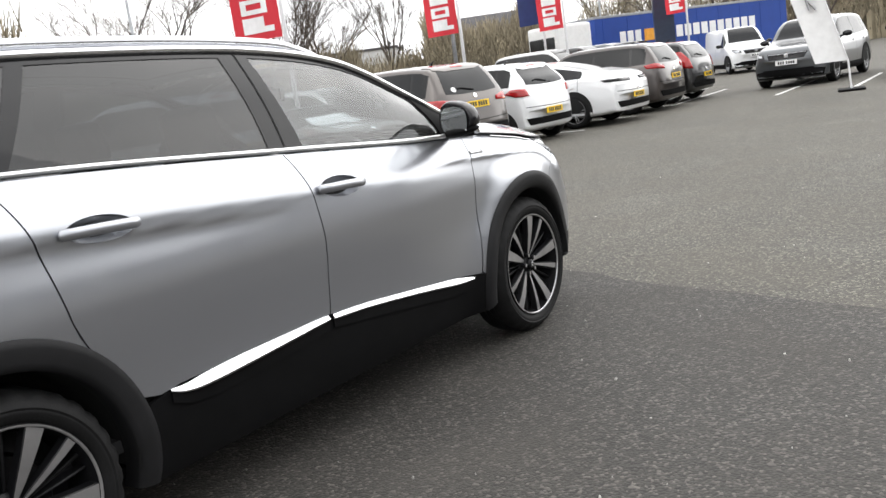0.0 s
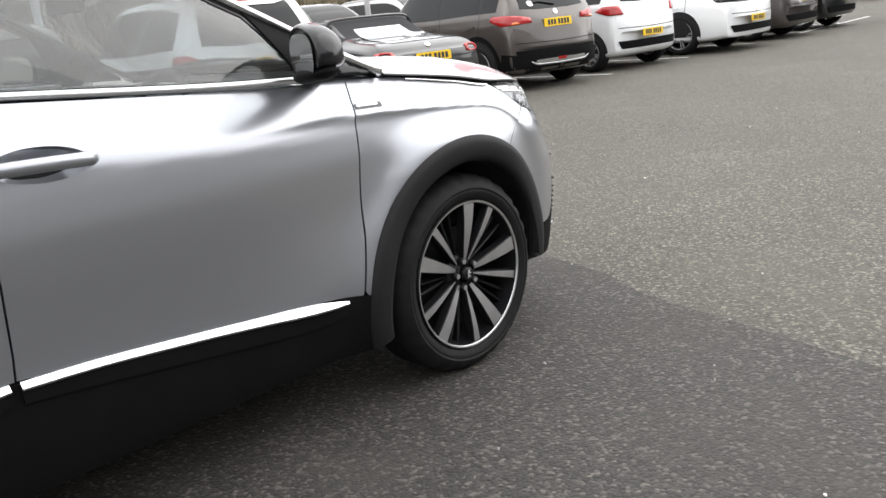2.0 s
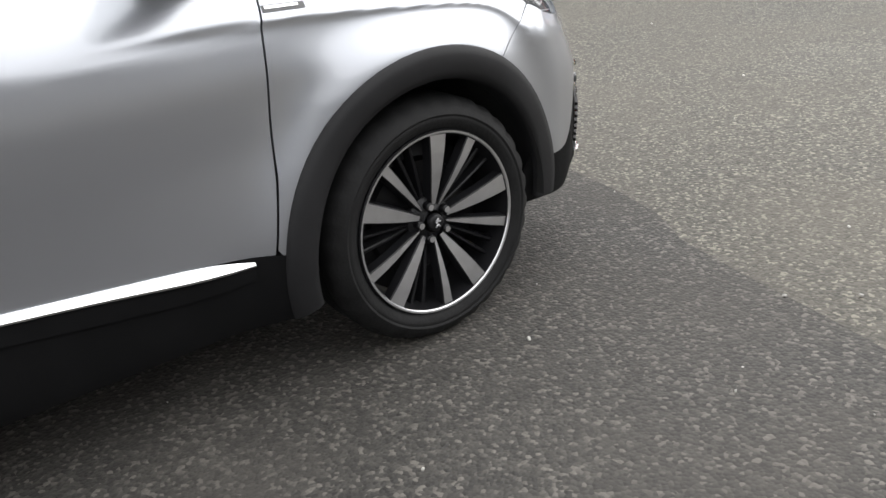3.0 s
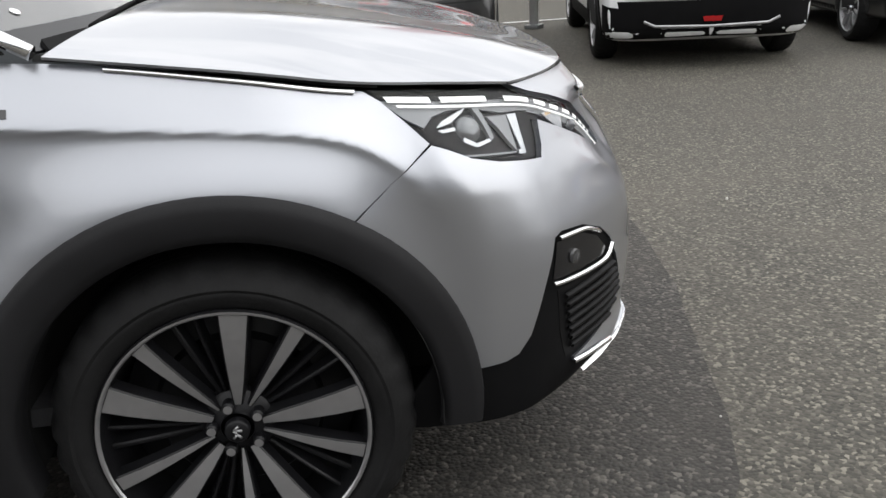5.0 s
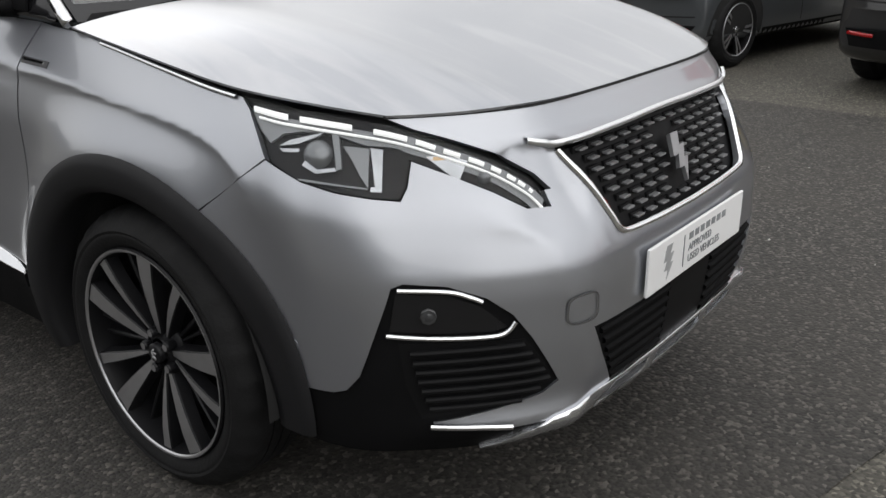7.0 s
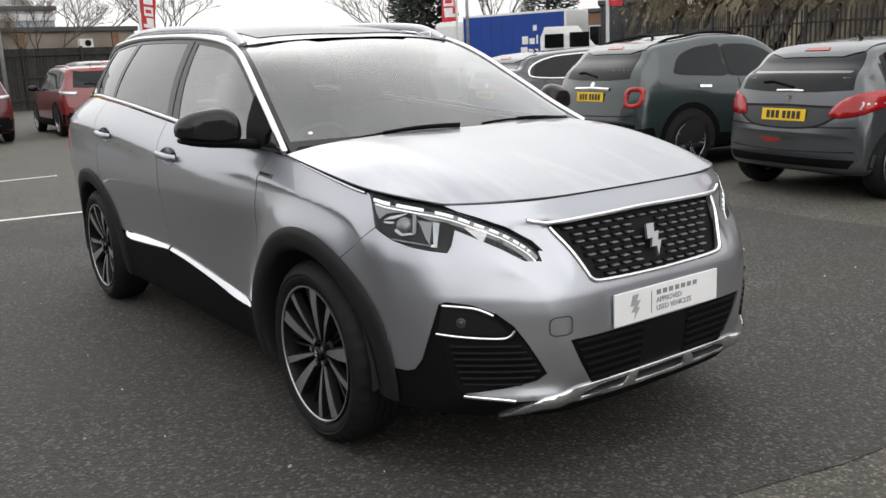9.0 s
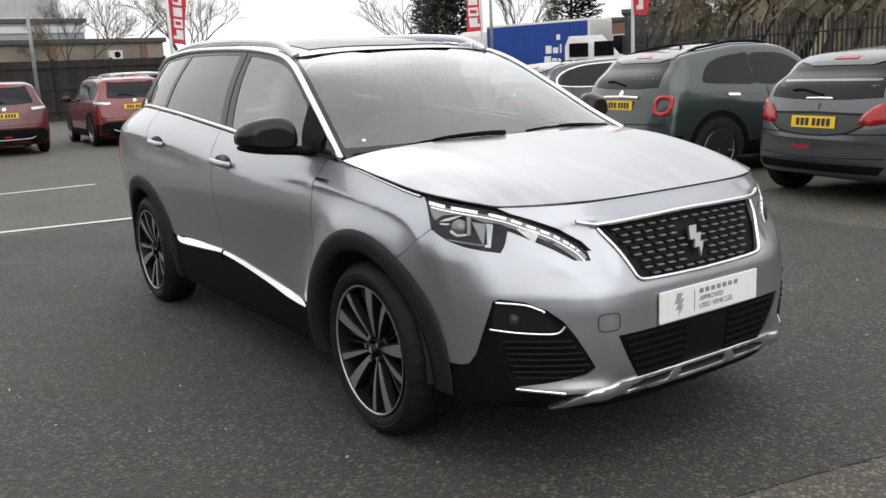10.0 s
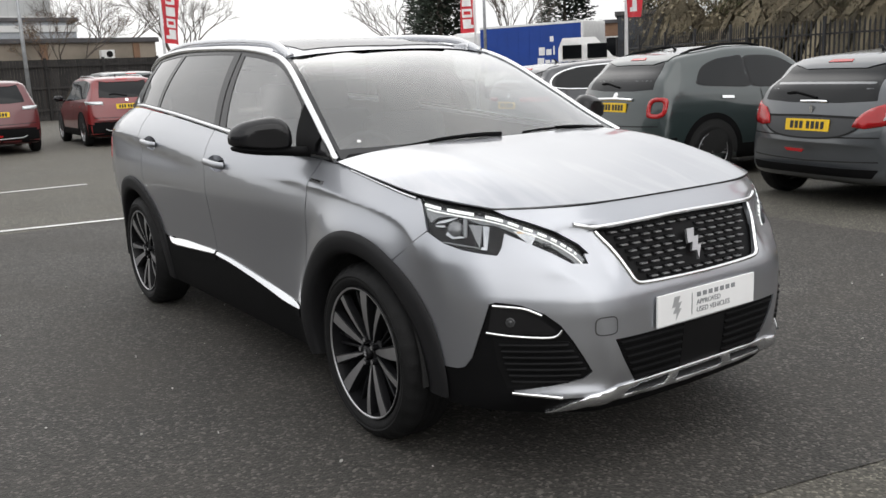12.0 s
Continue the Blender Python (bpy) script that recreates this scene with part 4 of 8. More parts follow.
def hull(x0, y0, z):
    """A place on the lower body, from its plan point and height."""
    zt, xt = BELT(y0)
    fr = ease(1.72, 2.12, y0)
    x = x0 + float(SIDE(z)[0]) * (1 - fr) * (x0 / 0.89)
    if y0 < 2.165:
        reach = 0.17 + 0.03 * ease(1.2, 1.7, y0)
        t = min(1.0, max(0.0, (z - (zt - reach)) / reach))
        plain = x + (min(xt, x0) - x) * t**1.7
        # the wing's crease: a shelf above it, a hollow below
        g = ease(0.35, 1.15, y0) * (1 - ease(1.64, 1.90, y0))
        line = float(FENDER_LINE(y0)[0])
        over = 0.010 * math.log1p(math.exp(min(60.0, (z - line) / 0.010))) / max(0.05, zt - line)
        under = max(0.0, line - z)
        shelf = x + (min(xt, x0) - x) * min(1.0, over) ** 1.18 - 0.0125 * (1 - math.exp(-under / 0.015)) * math.exp(-under / 0.075)
        r = math.hypot(y0 - 1.42, z - 0.35)
        shelf += 0.050 * math.exp(-(((r - 0.45) / 0.105) ** 2)) - 0.030 * ease(0.45, 0.75, z)
        # the rear door's crease
        rear = ease(0.0, 0.9, -y0)
        line = 0.985 - 0.085 * (y0 + 0.35)
        under = max(0.0, line - z) / 0.030
        x = plain + (shelf - plain) * g - rear * 0.006 * under * math.exp(1 - under)
    rear_in = ease(1.95, 2.2, -y0)
    y = y0 + float(FRONT(z)[0]) * fr + rear_in * (0.03 * ease(-0.45, -0.22, -z) + 0.10 * ease(0.8, 1.2, z))
    # a sharp fold in the bumper's corner and a lip that flares out below it
    off = math.hypot(x0 - float(FOLD(z)[0]), 0.005)
    y += fr * 0.011 * math.exp(-off / 0.055) * ease(0.33, 0.42, z) * (1 - ease(0.74, 0.83, z))
    y += fr * 0.026 * math.exp(-(((z - 0.325) / 0.040) ** 2)) * ease(0.38, 0.47, x0) * (1 - ease(0.66, 0.76, x0))
    # below the brow the nose steps back beside the grille
    y -= fr * 0.018 * ease(0.37, 0.415, x0) * (1 - ease(0.45, 0.58, x0)) * (1 - ease(0.868, 0.890, z)) * ease(0.68, 0.80, z)
    return (max(0.0, x), y, z)


def even_line(points, step):
    """The same line with points an even step apart."""
    pts = np.array(points)
    run = np.r_[0, np.cumsum(np.linalg.norm(np.diff(pts, axis=0), axis=1))]
    at = np.linspace(0, run[-1], int(run[-1] / step))
    return [tuple(np.interp(v, run, pts[:, k]) for k in range(2)) for v in at]


def hull_mesh(step=0.014, rows_up=230):
    bm = bmesh.new()
    plan = even_line(smooth_line(PLAN, 30), step)
    levels = np.linspace(0, 1, rows_up)
    rows = [[bm.verts.new(hull(max(0, x), y, 0.19 + v * (float(BELT(y)[0]) - 0.19))) for v in levels] for x, y in plan]
    other = [[bm.verts.new((-v.co.x, v.co.y, v.co.z)) for v in row] for row in rows]
    for strip_rows, flip in ((rows, False), (other, True)):
        for a, b in zip(strip_rows, strip_rows[1:]):
            for k in range(len(a) - 1):
                q = (a[k], b[k], b[k + 1], a[k + 1])
                bm.faces.new(q[::-1] if not flip else q)
    bmesh.ops.remove_doubles(bm, verts=bm.verts[:], dist=0.0004)
    return bm


HOOD_EDGE = smooth_line([(0.802, 1.180, 1.075), (0.803, 1.50, 1.03), (0.776, 1.70, 0.994), (0.728, 1.885, 0.973), (0.669, 2.005, 0.956)], 8)
HOOD_MID = smooth_line([(0, 1.33, 1.127), (0, 1.53, 1.107), (0, 1.78, 1.068), (0, 2.02, 1.012), (0, 2.190, 0.9575)], 8)
PILLAR = [(0.800, 1.175, 1.075), (0.755, 1.0, 1.165), (0.722, 0.85, 1.251), (0.689, 0.70, 1.335), (0.656, 0.55, 1.417), (0.628, 0.42, 1.474), (0.611, 0.33, 1.502)]
SCREEN_MID = [(0, 1.37, 1.075), (0, 1.21, 1.175), (0, 1.05, 1.268), (0, 0.88, 1.358), (0, 0.70, 1.440), (0, 0.55, 1.494), (0, 0.42, 1.530)]
# the roof's side edge: y, half width, height
EDGE = lerp_of([(-2.15, 0.52, 1.25), (-1.95, 0.545, 1.43), (-1.7, 0.575, 1.525), (-1.45, 0.598, 1.570), (-1.0, 0.604, 1.590), (-0.6, 0.606, 1.583), (-0.2, 0.605, 1.567), (0.1, 0.603, 1.540), (0.3, 0.610, 1.507), (0.42, 0.628, 1.474), (0.55, 0.656, 1.417), (0.70, 0.689, 1.335), (0.85, 0.722, 1.251), (1.0, 0.755, 1.165), (1.175, 0.800, 1.075)])
ROOF_MID = lerp_of([(-2.12, 1.31), (-2.0, 1.47), (-1.85, 1.545), (-1.5, 1.602), (-1.0, 1.625), (-0.4, 1.618), (0.1, 1.585), (0.33, 1.549), (0.42, 1.530)])


def grid_faces(bm, rows, flip=False):
    for a, b in zip(rows, rows[1:]):
        for k in range(len(a) - 1):
            q = (a[k], a[k + 1], b[k + 1], b[k])
            bm.faces.new(q[::-1] if flip else q)


def bowed(bm, edges, mids, power, ridge=0.0, n=28, sweep=(2.0, 2.0)):
    """A sheet from one side edge over the middle line to the other."""
    rows = []
    for i, (e, m) in enumerate(zip(edges, mids)):
        row, bend = [], sweep[0] + (sweep[1] - sweep[0]) * i / (len(edges) - 1)
        for u in np.linspace(-1, 1, 2 * n + 1):
            a = abs(u)
            lift = ridge * (math.exp(-(((a - 0.72) / 0.12) ** 2)) - 0.35 * math.exp(-((a / 0.40) ** 2))) * math.sin(math.pi * (0.012 + 0.988 * (1 - i / (len(edges) - 1)) ** 0.8)) ** 0.7
            row.append(bm.verts.new((u * e[0], m[1] + (e[1] - m[1]) * a**bend, m[2] + (e[2] - m[2]) * a**power + lift)))
        rows.append(row)
    grid_faces(bm, rows)
    return rows


def hood_mesh():
    bm = bmesh.new()
    bowed(bm, HOOD_EDGE, HOOD_MID, 4.4, 0.016, 36, (2.0, 4.2))
    return bm


def screen_mesh():
    bm = bmesh.new()
    bowed(bm, smooth_line(PILLAR, 6), smooth_line(SCREEN_MID, 6), 2.2)
    return bm


def roof_mesh():
    bm = bmesh.new()
    ys = np.linspace(0, 1, 40)
    bowed(bm, [(EDGE(0.33 - 2.48 * v)[0], 0.33 - 2.48 * v, EDGE(0.33 - 2.48 * v)[1]) for v in ys], [(0, 0.42 - 2.54 * v, float(ROOF_MID(0.42 - 2.54 * v)[0])) for v in ys], 3.0)
    return bm


def house_mesh():
    """The cabin's sides, from the belt to the roof's edge."""
    bm = bmesh.new()
    rows = []
    for y in np.linspace(1.17, -2.15, 110):
        zb, xb = BELT(y)
        xr, zr = EDGE(y)
        rows.append([bm.verts.new((xb + (xr - xb) * q + 0.022 * math.sin(math.pi * q) * ease(-1.25, -0.9, -y), y, zb + (zr - zb) * q)) for q in np.linspace(0, 1, 16)])
    grid_faces(bm, rows, True)
    bmesh.ops.duplicate(bm, geom=bm.verts[:] + bm.edges[:] + bm.faces[:])
    half = len(bm.verts) // 2
    bm.verts.ensure_lookup_table()
    for v in bm.verts[half:]:
        v.co.x *= -1
    bm.normal_update()
    return bm


CREST = [(-14, 52), (22, 52), (9, 23), (32, 24), (13, -6), (30, -6), (-6, -54), (0, -24), (-24, -23), (-7, 5), (-30, 5)]


def crest(size, deep, flip=-1):
    """A plain upright emblem shape, flat, facing along y."""
    flat, tris = fill([(flip * u * size / 105, v * size / 105) for u, v in CREST], (), size)
    bm = raw([(x, 0, z) for x, z in flat], tris)
    made = bmesh.ops.extrude_face_region(bm, geom=bm.faces[:])["geom"]
    bmesh.ops.translate(bm, vec=(0, deep, 0), verts=[v for v in made if isinstance(v, bmesh.types.BMVert)])
    bmesh.ops.recalc_face_normals(bm, faces=bm.faces[:])
    return bm


def build_silver_car():
    car = thing("suv", pose(0, 0, 0), "silver-grey seven-seat utility car with black lower trim and chrome", "car")
    lower, hood, house, screen, roof = (Skin(make()) for make in (hull_mesh, hood_mesh, house_mesh, screen_mesh, roof_mesh))
    ARCH, HUB = 0.352, ((1.42, 0.35), (-1.42, 0.35))

    def pts(view, points):
        return [(along(view, x, y), z) for x, y, z in points]

    # dark inner shell, open at the wheels
    inner = hull_mesh(0.05, 56)
    bmesh.ops.recalc_face_normals(inner, faces=inner.faces[:])
    inner.normal_update()
    mid_out = sum((f.normal.x * f.calc_center_median().x for f in inner.faces)) > 0
    for v, n in [(v, v.normal.copy()) for v in inner.verts]:
        v.co -= n * (0.036 if mid_out else -0.036)
    gone = [f for f in inner.faces if any(math.hypot(f.calc_center_median().y - y, f.calc_center_median().z - z) < 0.465 for y, z in HUB) and abs(f.calc_center_median().x) > 0.5]
    bmesh.ops.delete(inner, geom=gone, context="FACES")
    bmesh.ops.delete(inner, geom=[f for f in inner.faces if f.calc_center_median().z < 0.285], context="FACES")
    part("inner_shell", inner, DARK_GAP, car, smooth=True)
    floor = bmesh.new()
    add_box(floor, (-0.70, -2.15, 0.24), (0.70, 2.0, 0.28))
    part("underbody", floor, BLACK_PLASTIC, car)
    # wheel wells
    for y, z in HUB:
        for side in (1, -1):
            well = bmesh.new()
            rows = [[well.verts.new((side * x, y + 0.405 * math.cos(a), z + 0.405 * math.sin(a))) for a in np.linspace(-0.08, math.pi + 0.20, 28)] for x in (0.865, 0.80, 0.70, 0.60)]
            grid_faces(well, rows)
            well.faces.new(rows[-1])
            part("wheel_well", well, mat("arch_lining", (0.01, 0.01, 0.01), 0.95), car, smooth=True)

    def on_side(y, z):
        return tuple(lower.see(0, y, z)[0])

    # doors, wings and quarters
    def seam_b(z):
        return float(np.interp(z, [0.43, 0.60, 0.80, 1.0, 1.2], [-0.113, -0.100, -0.098, -0.117, -0.160]))

    def seam_a(z):
        return float(np.interp(z, [0.40, 0.62, 0.95, 1.02, 1.1], [0.917, 0.962, 0.993, 1.008, 1.036]))

    def seam_c(z):
        return float(np.interp(z, [0.66, 0.80, 1.06, 1.25], [-1.075, -1.150, -1.205, -1.265]))

    g = 0.0028
    bottom = lambda y: float(np.interp(y, [-0.95, -0.86, -0.1, 0.85, 0.95], [0.50, 0.522, 0.536, 0.438, 0.428]))
    top = lambda y: float(BELT(y)[0]) - 0.012
    lo, hi = np.linspace(0.43, 1.0, 9), np.linspace(0, 1, 9)

    def oval(cy, cz):
        return [(cy + 0.115 * math.cos(a), cz - 0.02 * math.cos(a) * 0.3 + 0.040 * math.sin(a)) for a in np.linspace(0, 2 * math.pi, 28, endpoint=False)]

    grips = ((0.045, 1.006), (-1.0, 1.063))

    def front_door():
        zs_a = np.linspace(bottom(0.93), top(1.0), 12)
        zs_b = np.linspace(top(-0.15), bottom(-0.11), 12)
        ring_a = [(seam_a(z) - g, z) for z in zs_a]
        over = [(y, top(y)) for y in np.linspace(0.95, -0.12, 14)]
        ring_b = [(seam_b(z) + g, z) for z in zs_b]
        under = [(y, bottom(y)) for y in np.linspace(-0.06, 0.86, 12)]
        return panel(lower, 0, ring_a + over + ring_b + under, 0.0, 0.016, 0.019, [oval(*grips[0])])

    def rear_door():
        zs_b = np.linspace(bottom(-0.12), top(-0.15), 12)
        ring_b = [(seam_b(z) - g, z) for z in zs_b]
        over = [(y, top(y)) for y in np.linspace(-0.22, -1.22, 14)]
        ring_c = [(seam_c(z) + g, z) for z in np.linspace(top(-1.25), 0.70, 10)]
        arch = ring(-1.42, 0.35, 0.492, 46, 21, 8)
        under = [(y, bottom(y)) for y in np.linspace(-0.90, -0.16, 10)]
        return panel(lower, 0, ring_b + over + ring_c + arch + under, 0.0, 0.016, 0.019, [oval(*grips[1])])

    def front_wing():
        ring_a = [(seam_a(z) + g, z) for z in np.linspace(0.44, top(1.02), 12)]
        over = [(1.08, 1.068), (1.17, 1.062), (1.245, 1.055), (1.36, 1.036), (1.5, 1.012), (1.6, 0.993), (1.715, 0.973)]
        lamp = [(1.745, 0.955), (1.79, 0.915), (1.828, 0.879)]
        arch = ring(1.42, 0.35, 0.482, 58, 172, 30)
        return panel(lower, 0, ring_a + over + lamp + [(1.78, 0.8395), (1.73, 0.800)] + arch, 0.0, 0.016, 0.009)

    def quarter():
        ring_c = [(seam_c(z) - g, z) for z in np.linspace(0.72, top(-1.25), 10)]
        over = [(y, top(y)) for y in np.linspace(-1.30, -1.95, 8)]
        back = [(-2.02, 1.15), (-2.05, 0.95), (-2.02, 0.72)]
        arch = ring(-1.42, 0.35, 0.492, 140, 47, 24)
        return panel(lower, 0, ring_c + over + back + [(-1.9, 0.66)] + arch, 0.0, 0.016, 0.02)

    for name, make in (("front_door", front_door), ("rear_door", rear_door), ("front_wing", front_wing), ("rear_quarter", quarter)):
        doors = both(name, make, SILVER, car)
        if "door" in name and name != "front_wing":
            cy, cz = grips[0] if name == "front_door" else grips[1]
            for door, side in zip(doors, (1, -1)):
                bowl = bmesh.new()
                flat, tris = fill(oval(cy, cz), (), 0.014)
                vs = []
                for p in flat:
                    place, n = lower.see(0, *p)
                    d = min(1.0, math.hypot((p[0] - cy) / 0.115, (p[1] - cz) / 0.042))
                    vs.append(place - n * 0.055 * (1 - d**2) ** 0.7)
                bm = raw(vs, [t[::-1] for t in tris])
                bmesh.ops.recalc_face_normals(bm, faces=bm.faces[:])
                part("handle_cup", bm if side > 0 else mirrored(bm), SILVER, door, smooth=True)
                bar = bmesh.new()
                x0 = lower.see(0, cy, cz)[0].x
                line = smooth_line([(x0 - 0.004, cy - 0.13, cz + 0.006), (x0 + 0.020, cy - 0.10, cz + 0.006), (x0 + 0.030, cy, cz + 0.003), (x0 + 0.024, cy + 0.09, cz - 0.002), (x0 - 0.002, cy + 0.118, cz - 0.004)], 5)
                add_tube(bar, line, [0.010, *[0.0175] * (len(line) - 2), 0.006], 10)
                bmesh.ops.scale(bar, vec=(0.75, 1, 1), verts=bar.verts[:], space=Matrix.Translation((-x0 - 0.02, 0, 0)))
                part("door_handle", bar if side > 0 else mirrored(bar), SILVER, door, smooth=True)

    # bonnet with its shut line, and the nose panel
    bonnet = hood_mesh()
    bmesh.ops.recalc_face_normals(bonnet, faces=bonnet.faces[:])
    rim = [e for e in bonnet.edges if e.is_boundary]
    low = bmesh.ops.extrude_edge_only(bonnet, edges=rim)["geom"]
    for v in low:
        if isinstance(v, bmesh.types.BMVert):
            v.co.z -= 0.005
            v.co.x *= 0.998
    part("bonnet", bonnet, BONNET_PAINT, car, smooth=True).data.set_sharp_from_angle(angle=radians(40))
    nose_top = [(-0.672, 0.9525), (-0.45, 0.9535), (-0.2, 0.9545), (0, 0.9545), (0.2, 0.9545), (0.45, 0.9535), (0.672, 0.9525)]
    nose_low = [(0.64, 0.930), (0.60, 0.912), (0.53, 0.876), (0.47, 0.832), (0.447, 0.80), (0.366, 0.80), (0.392, 0.845), (0.412, 0.874), (0.2, 0.886), (0, 0.890)]
    part("nose_panel", panel(lower, 90, [(-a, b) for a, b in nose_top] + [(-a, b) for a, b in nose_low] + [(a, b) for a, b in nose_low[::-1][1:]], 0.0, 0.016, 0.025), SILVER, car)
    part("bonnet_gap", strip(lower, 90, [(x, z - 0.001) for x, z in nose_top], 0.006, 0.0012), DARK_GAP, car)
    # front bumper: skin with cheeks
    V = 58
    skin_line = [(0.869, 1.69, 0.760), (0.805, 1.833, 0.868), (0.785, 1.875, 0.842), (0.755, 1.93, 0.824), (0.715, 1.99, 0.812), (0.683, 2.034, 0.806), (0.668, 2.040, 0.83), (0.655, 2.043, 0.876), (0.60, 2.090, 0.846), (0.54, 2.135, 0.812), (0.487, 2.175, 0.775),
                 (0.442, 2.21, 0.770), (0.447, 2.2, 0.80), (0.366, 2.26, 0.80), (0.332, 2.345, 0.705), (0.315, 2.352, 0.690), (0.28, 2.357, 0.682), (0, 2.364, 0.676), (0, 2.364, 0.522), (0.30, 2.350, 0.522), (0.428, 2.333, 0.522), (0.385, 2.33, 0.44), (0.338, 2.345, 0.345),
                 (0.46, 2.31, 0.332), (0.58, 2.235, 0.328), (0.70, 2.132, 0.345), (0.70, 2.132, 0.354), (0.60, 2.215, 0.372), (0.52, 2.275, 0.392), (0.492, 2.29, 0.415), (0.520, 2.28, 0.468), (0.552, 2.26, 0.53), (0.585, 2.24, 0.582), (0.625, 2.205, 0.622), (0.68, 2.155, 0.65), (0.735, 2.09, 0.660), (0.752, 2.075, 0.652),
                 (0.772, 2.05, 0.56), (0.790, 2.02, 0.46), (0.803, 1.997, 0.425), (0.815, 1.975, 0.416), (0.845, 1.888, 0.413)]
    joint = [(1.6775, 0.7585), (1.73, 0.800), (1.78, 0.8395), (1.8295, 0.8775)]
    outline = pts(V, [on_side(y + 0.0014, z - 0.0014) for y, z in joint] + skin_line[2:])
    arc = [(along(V, on_side(y, z)[0], y), z) for y, z in ring(1.42, 0.35, 0.476, 8, 56, 14)]
    both("front_bumper", lambda: panel(lower, V, outline + arc[1:-1], 0.0, 0.014, 0.015), SILVER, car)
    dark_line = [(0.865, 1.86, 0.44), (0.80, 2.0, 0.44), (0.757, 2.07, 0.67), (0.60, 2.22, 0.67), (0.30, 2.35, 0.55), (0.0, 2.362, 0.55), (0.0, 2.33, 0.243), (0.45, 2.26, 0.248), (0.70, 2.10, 0.262), (0.80, 1.95, 0.275), (0.855, 1.80, 0.29), (0.86, 1.80, 0.36)]
    both("lower_bumper", lambda: panel(lower, V, pts(V, dark_line), -0.006, 0.01, 0.03), BLACK_PLASTIC, car, "unpainted black lower bumper")

    # arch and sill cladding
    def arch_trim(cy, r1, r0, a0, a1):
        def make():
            bm = bmesh.new()
            rows = []
            for a in np.linspace(radians(a0), radians(a1), 44):
                row = []
                for r, out in ((r1, 0.001), (r1 - 0.004, 0.011), (r1 - 0.025, 0.015), (r0 + 0.02, 0.018), (r0, 0.014), (r0 - 0.004, 0.0), (r0 - 0.004, -0.06)):
                    y, z = cy + r * math.cos(a), max(0.235 if a > 1.6 or cy < 0 else 0.295, 0.35 + r * math.sin(a))
                    hit = lower.see(0, y, max(z, 0.235))
                    row.append(bm.verts.new((hit[0].x + out, y, z)))
                rows.append(row)
            grid_faces(bm, rows)
            return bm
        return make

    for ob in both("arch_trim", arch_trim(1.424, 0.487, 0.402, -7, 194), ARCH_BLACK, car) + both("arch_trim", arch_trim(-1.42, 0.492, 0.407, -14, 194), ARCH_BLACK, car):
        ob.data.polygons.foreach_set("use_smooth", [True] * len(ob.data.polygons))
    sill = [(0.955, 0.235), (0.952, 0.424), (0.85, 0.436)] + [(y, bottom(y) - 0.006) for y in np.linspace(0.8, -0.86, 20)] + [(-0.945, 0.495), (-0.94, 0.235)]
    both("sill", lambda: panel(lower, 0, sill, 0.002, 0.02, 0.04), BLACK_PLASTIC, car, "black plastic sill cladding")
    # bright strips along the door bottoms, with a dark lower lip
    def sill_strip(line):
        def make():
            bm = bmesh.new()
            rows = []
            for y, z, w in smooth_line(line, 6):
                row = []
                for dz, out in ((w, 0.001), (w * 0.92, 0.005), (w * 0.1 - 0.004, 0.005 + 0.9 * w), (-0.008, 0.003 + 0.9 * w), (-0.010, 0.0)):
                    hit = lower.see(0, y, z + dz)
                    row.append(bm.verts.new(hit[0] + Vector((out, 0, 0))))
                rows.append(row)
            grid_faces(bm, rows, True)
            bmesh.ops.recalc_face_normals(bm, faces=bm.faces[:])
            return bm
        return make

    front_line = [(-0.098, 0.521, 0.012), (0.10, 0.508, 0.013), (0.35, 0.481, 0.014), (0.55, 0.456, 0.017), (0.70, 0.435, 0.021), (0.80, 0.424, 0.016), (0.87, 0.421, 0.004)]
    rear_line = [(-0.865, 0.515, 0.003), (-0.80, 0.497, 0.019), (-0.70, 0.496, 0.028), (-0.55, 0.503, 0.028), (-0.35, 0.513, 0.021), (-0.20, 0.521, 0.016), (-0.122, 0.524, 0.011)]
    for line in (front_line, rear_line):
        both("chrome_strip", sill_strip(line), CHROME, car, "polished chrome sill strip")
        shelf = [(y, z - 0.006, w) for y, z, w in line]
        both("sill_lip", lambda: panel(lower, 0, [(y, z) for y, z, w in shelf] + [(y, z - 0.035 - 0.02 * math.sin(math.pi * k / (len(shelf) - 1))) for k, (y, z, w) in list(enumerate(shelf))[::-1]], 0.010, 0.012, 0.03), BLACK_PLASTIC, car)

    # cabin: panes, pillars, chrome lines
    def pane(ys, inset_top=0.030, lift=0.016):
        low = [(y, float(BELT(y)[0]) + lift) for y in ys[0]]
        high = [(y, float(EDGE(y)[1]) - inset_top) for y in ys[1]]
        return low + high[::-1]

    front_pane = pane((np.linspace(-0.03, 0.86, 14), np.linspace(-0.085, 0.735, 14)))
    rear_pane = pane((np.linspace(-1.16, -0.20, 12), np.linspace(-0.975, -0.225, 12)))
    last_pane = pane((np.linspace(-1.66, -1.215, 8), np.linspace(-1.46, -1.035, 8)))
    both("front_side_window", lambda: panel(house, 0, front_pane, -0.004, 0.004, 0.06), CAR_GLASS, car)
    both("rear_side_window", lambda: panel(house, 0, rear_pane, -0.004, 0.004, 0.06), PRIVACY, car, "dark tinted privacy glass")
    both("quarter_window", lambda: panel(house, 0, last_pane, -0.004, 0.004, 0.06), PRIVACY, car, "dark tinted privacy glass")

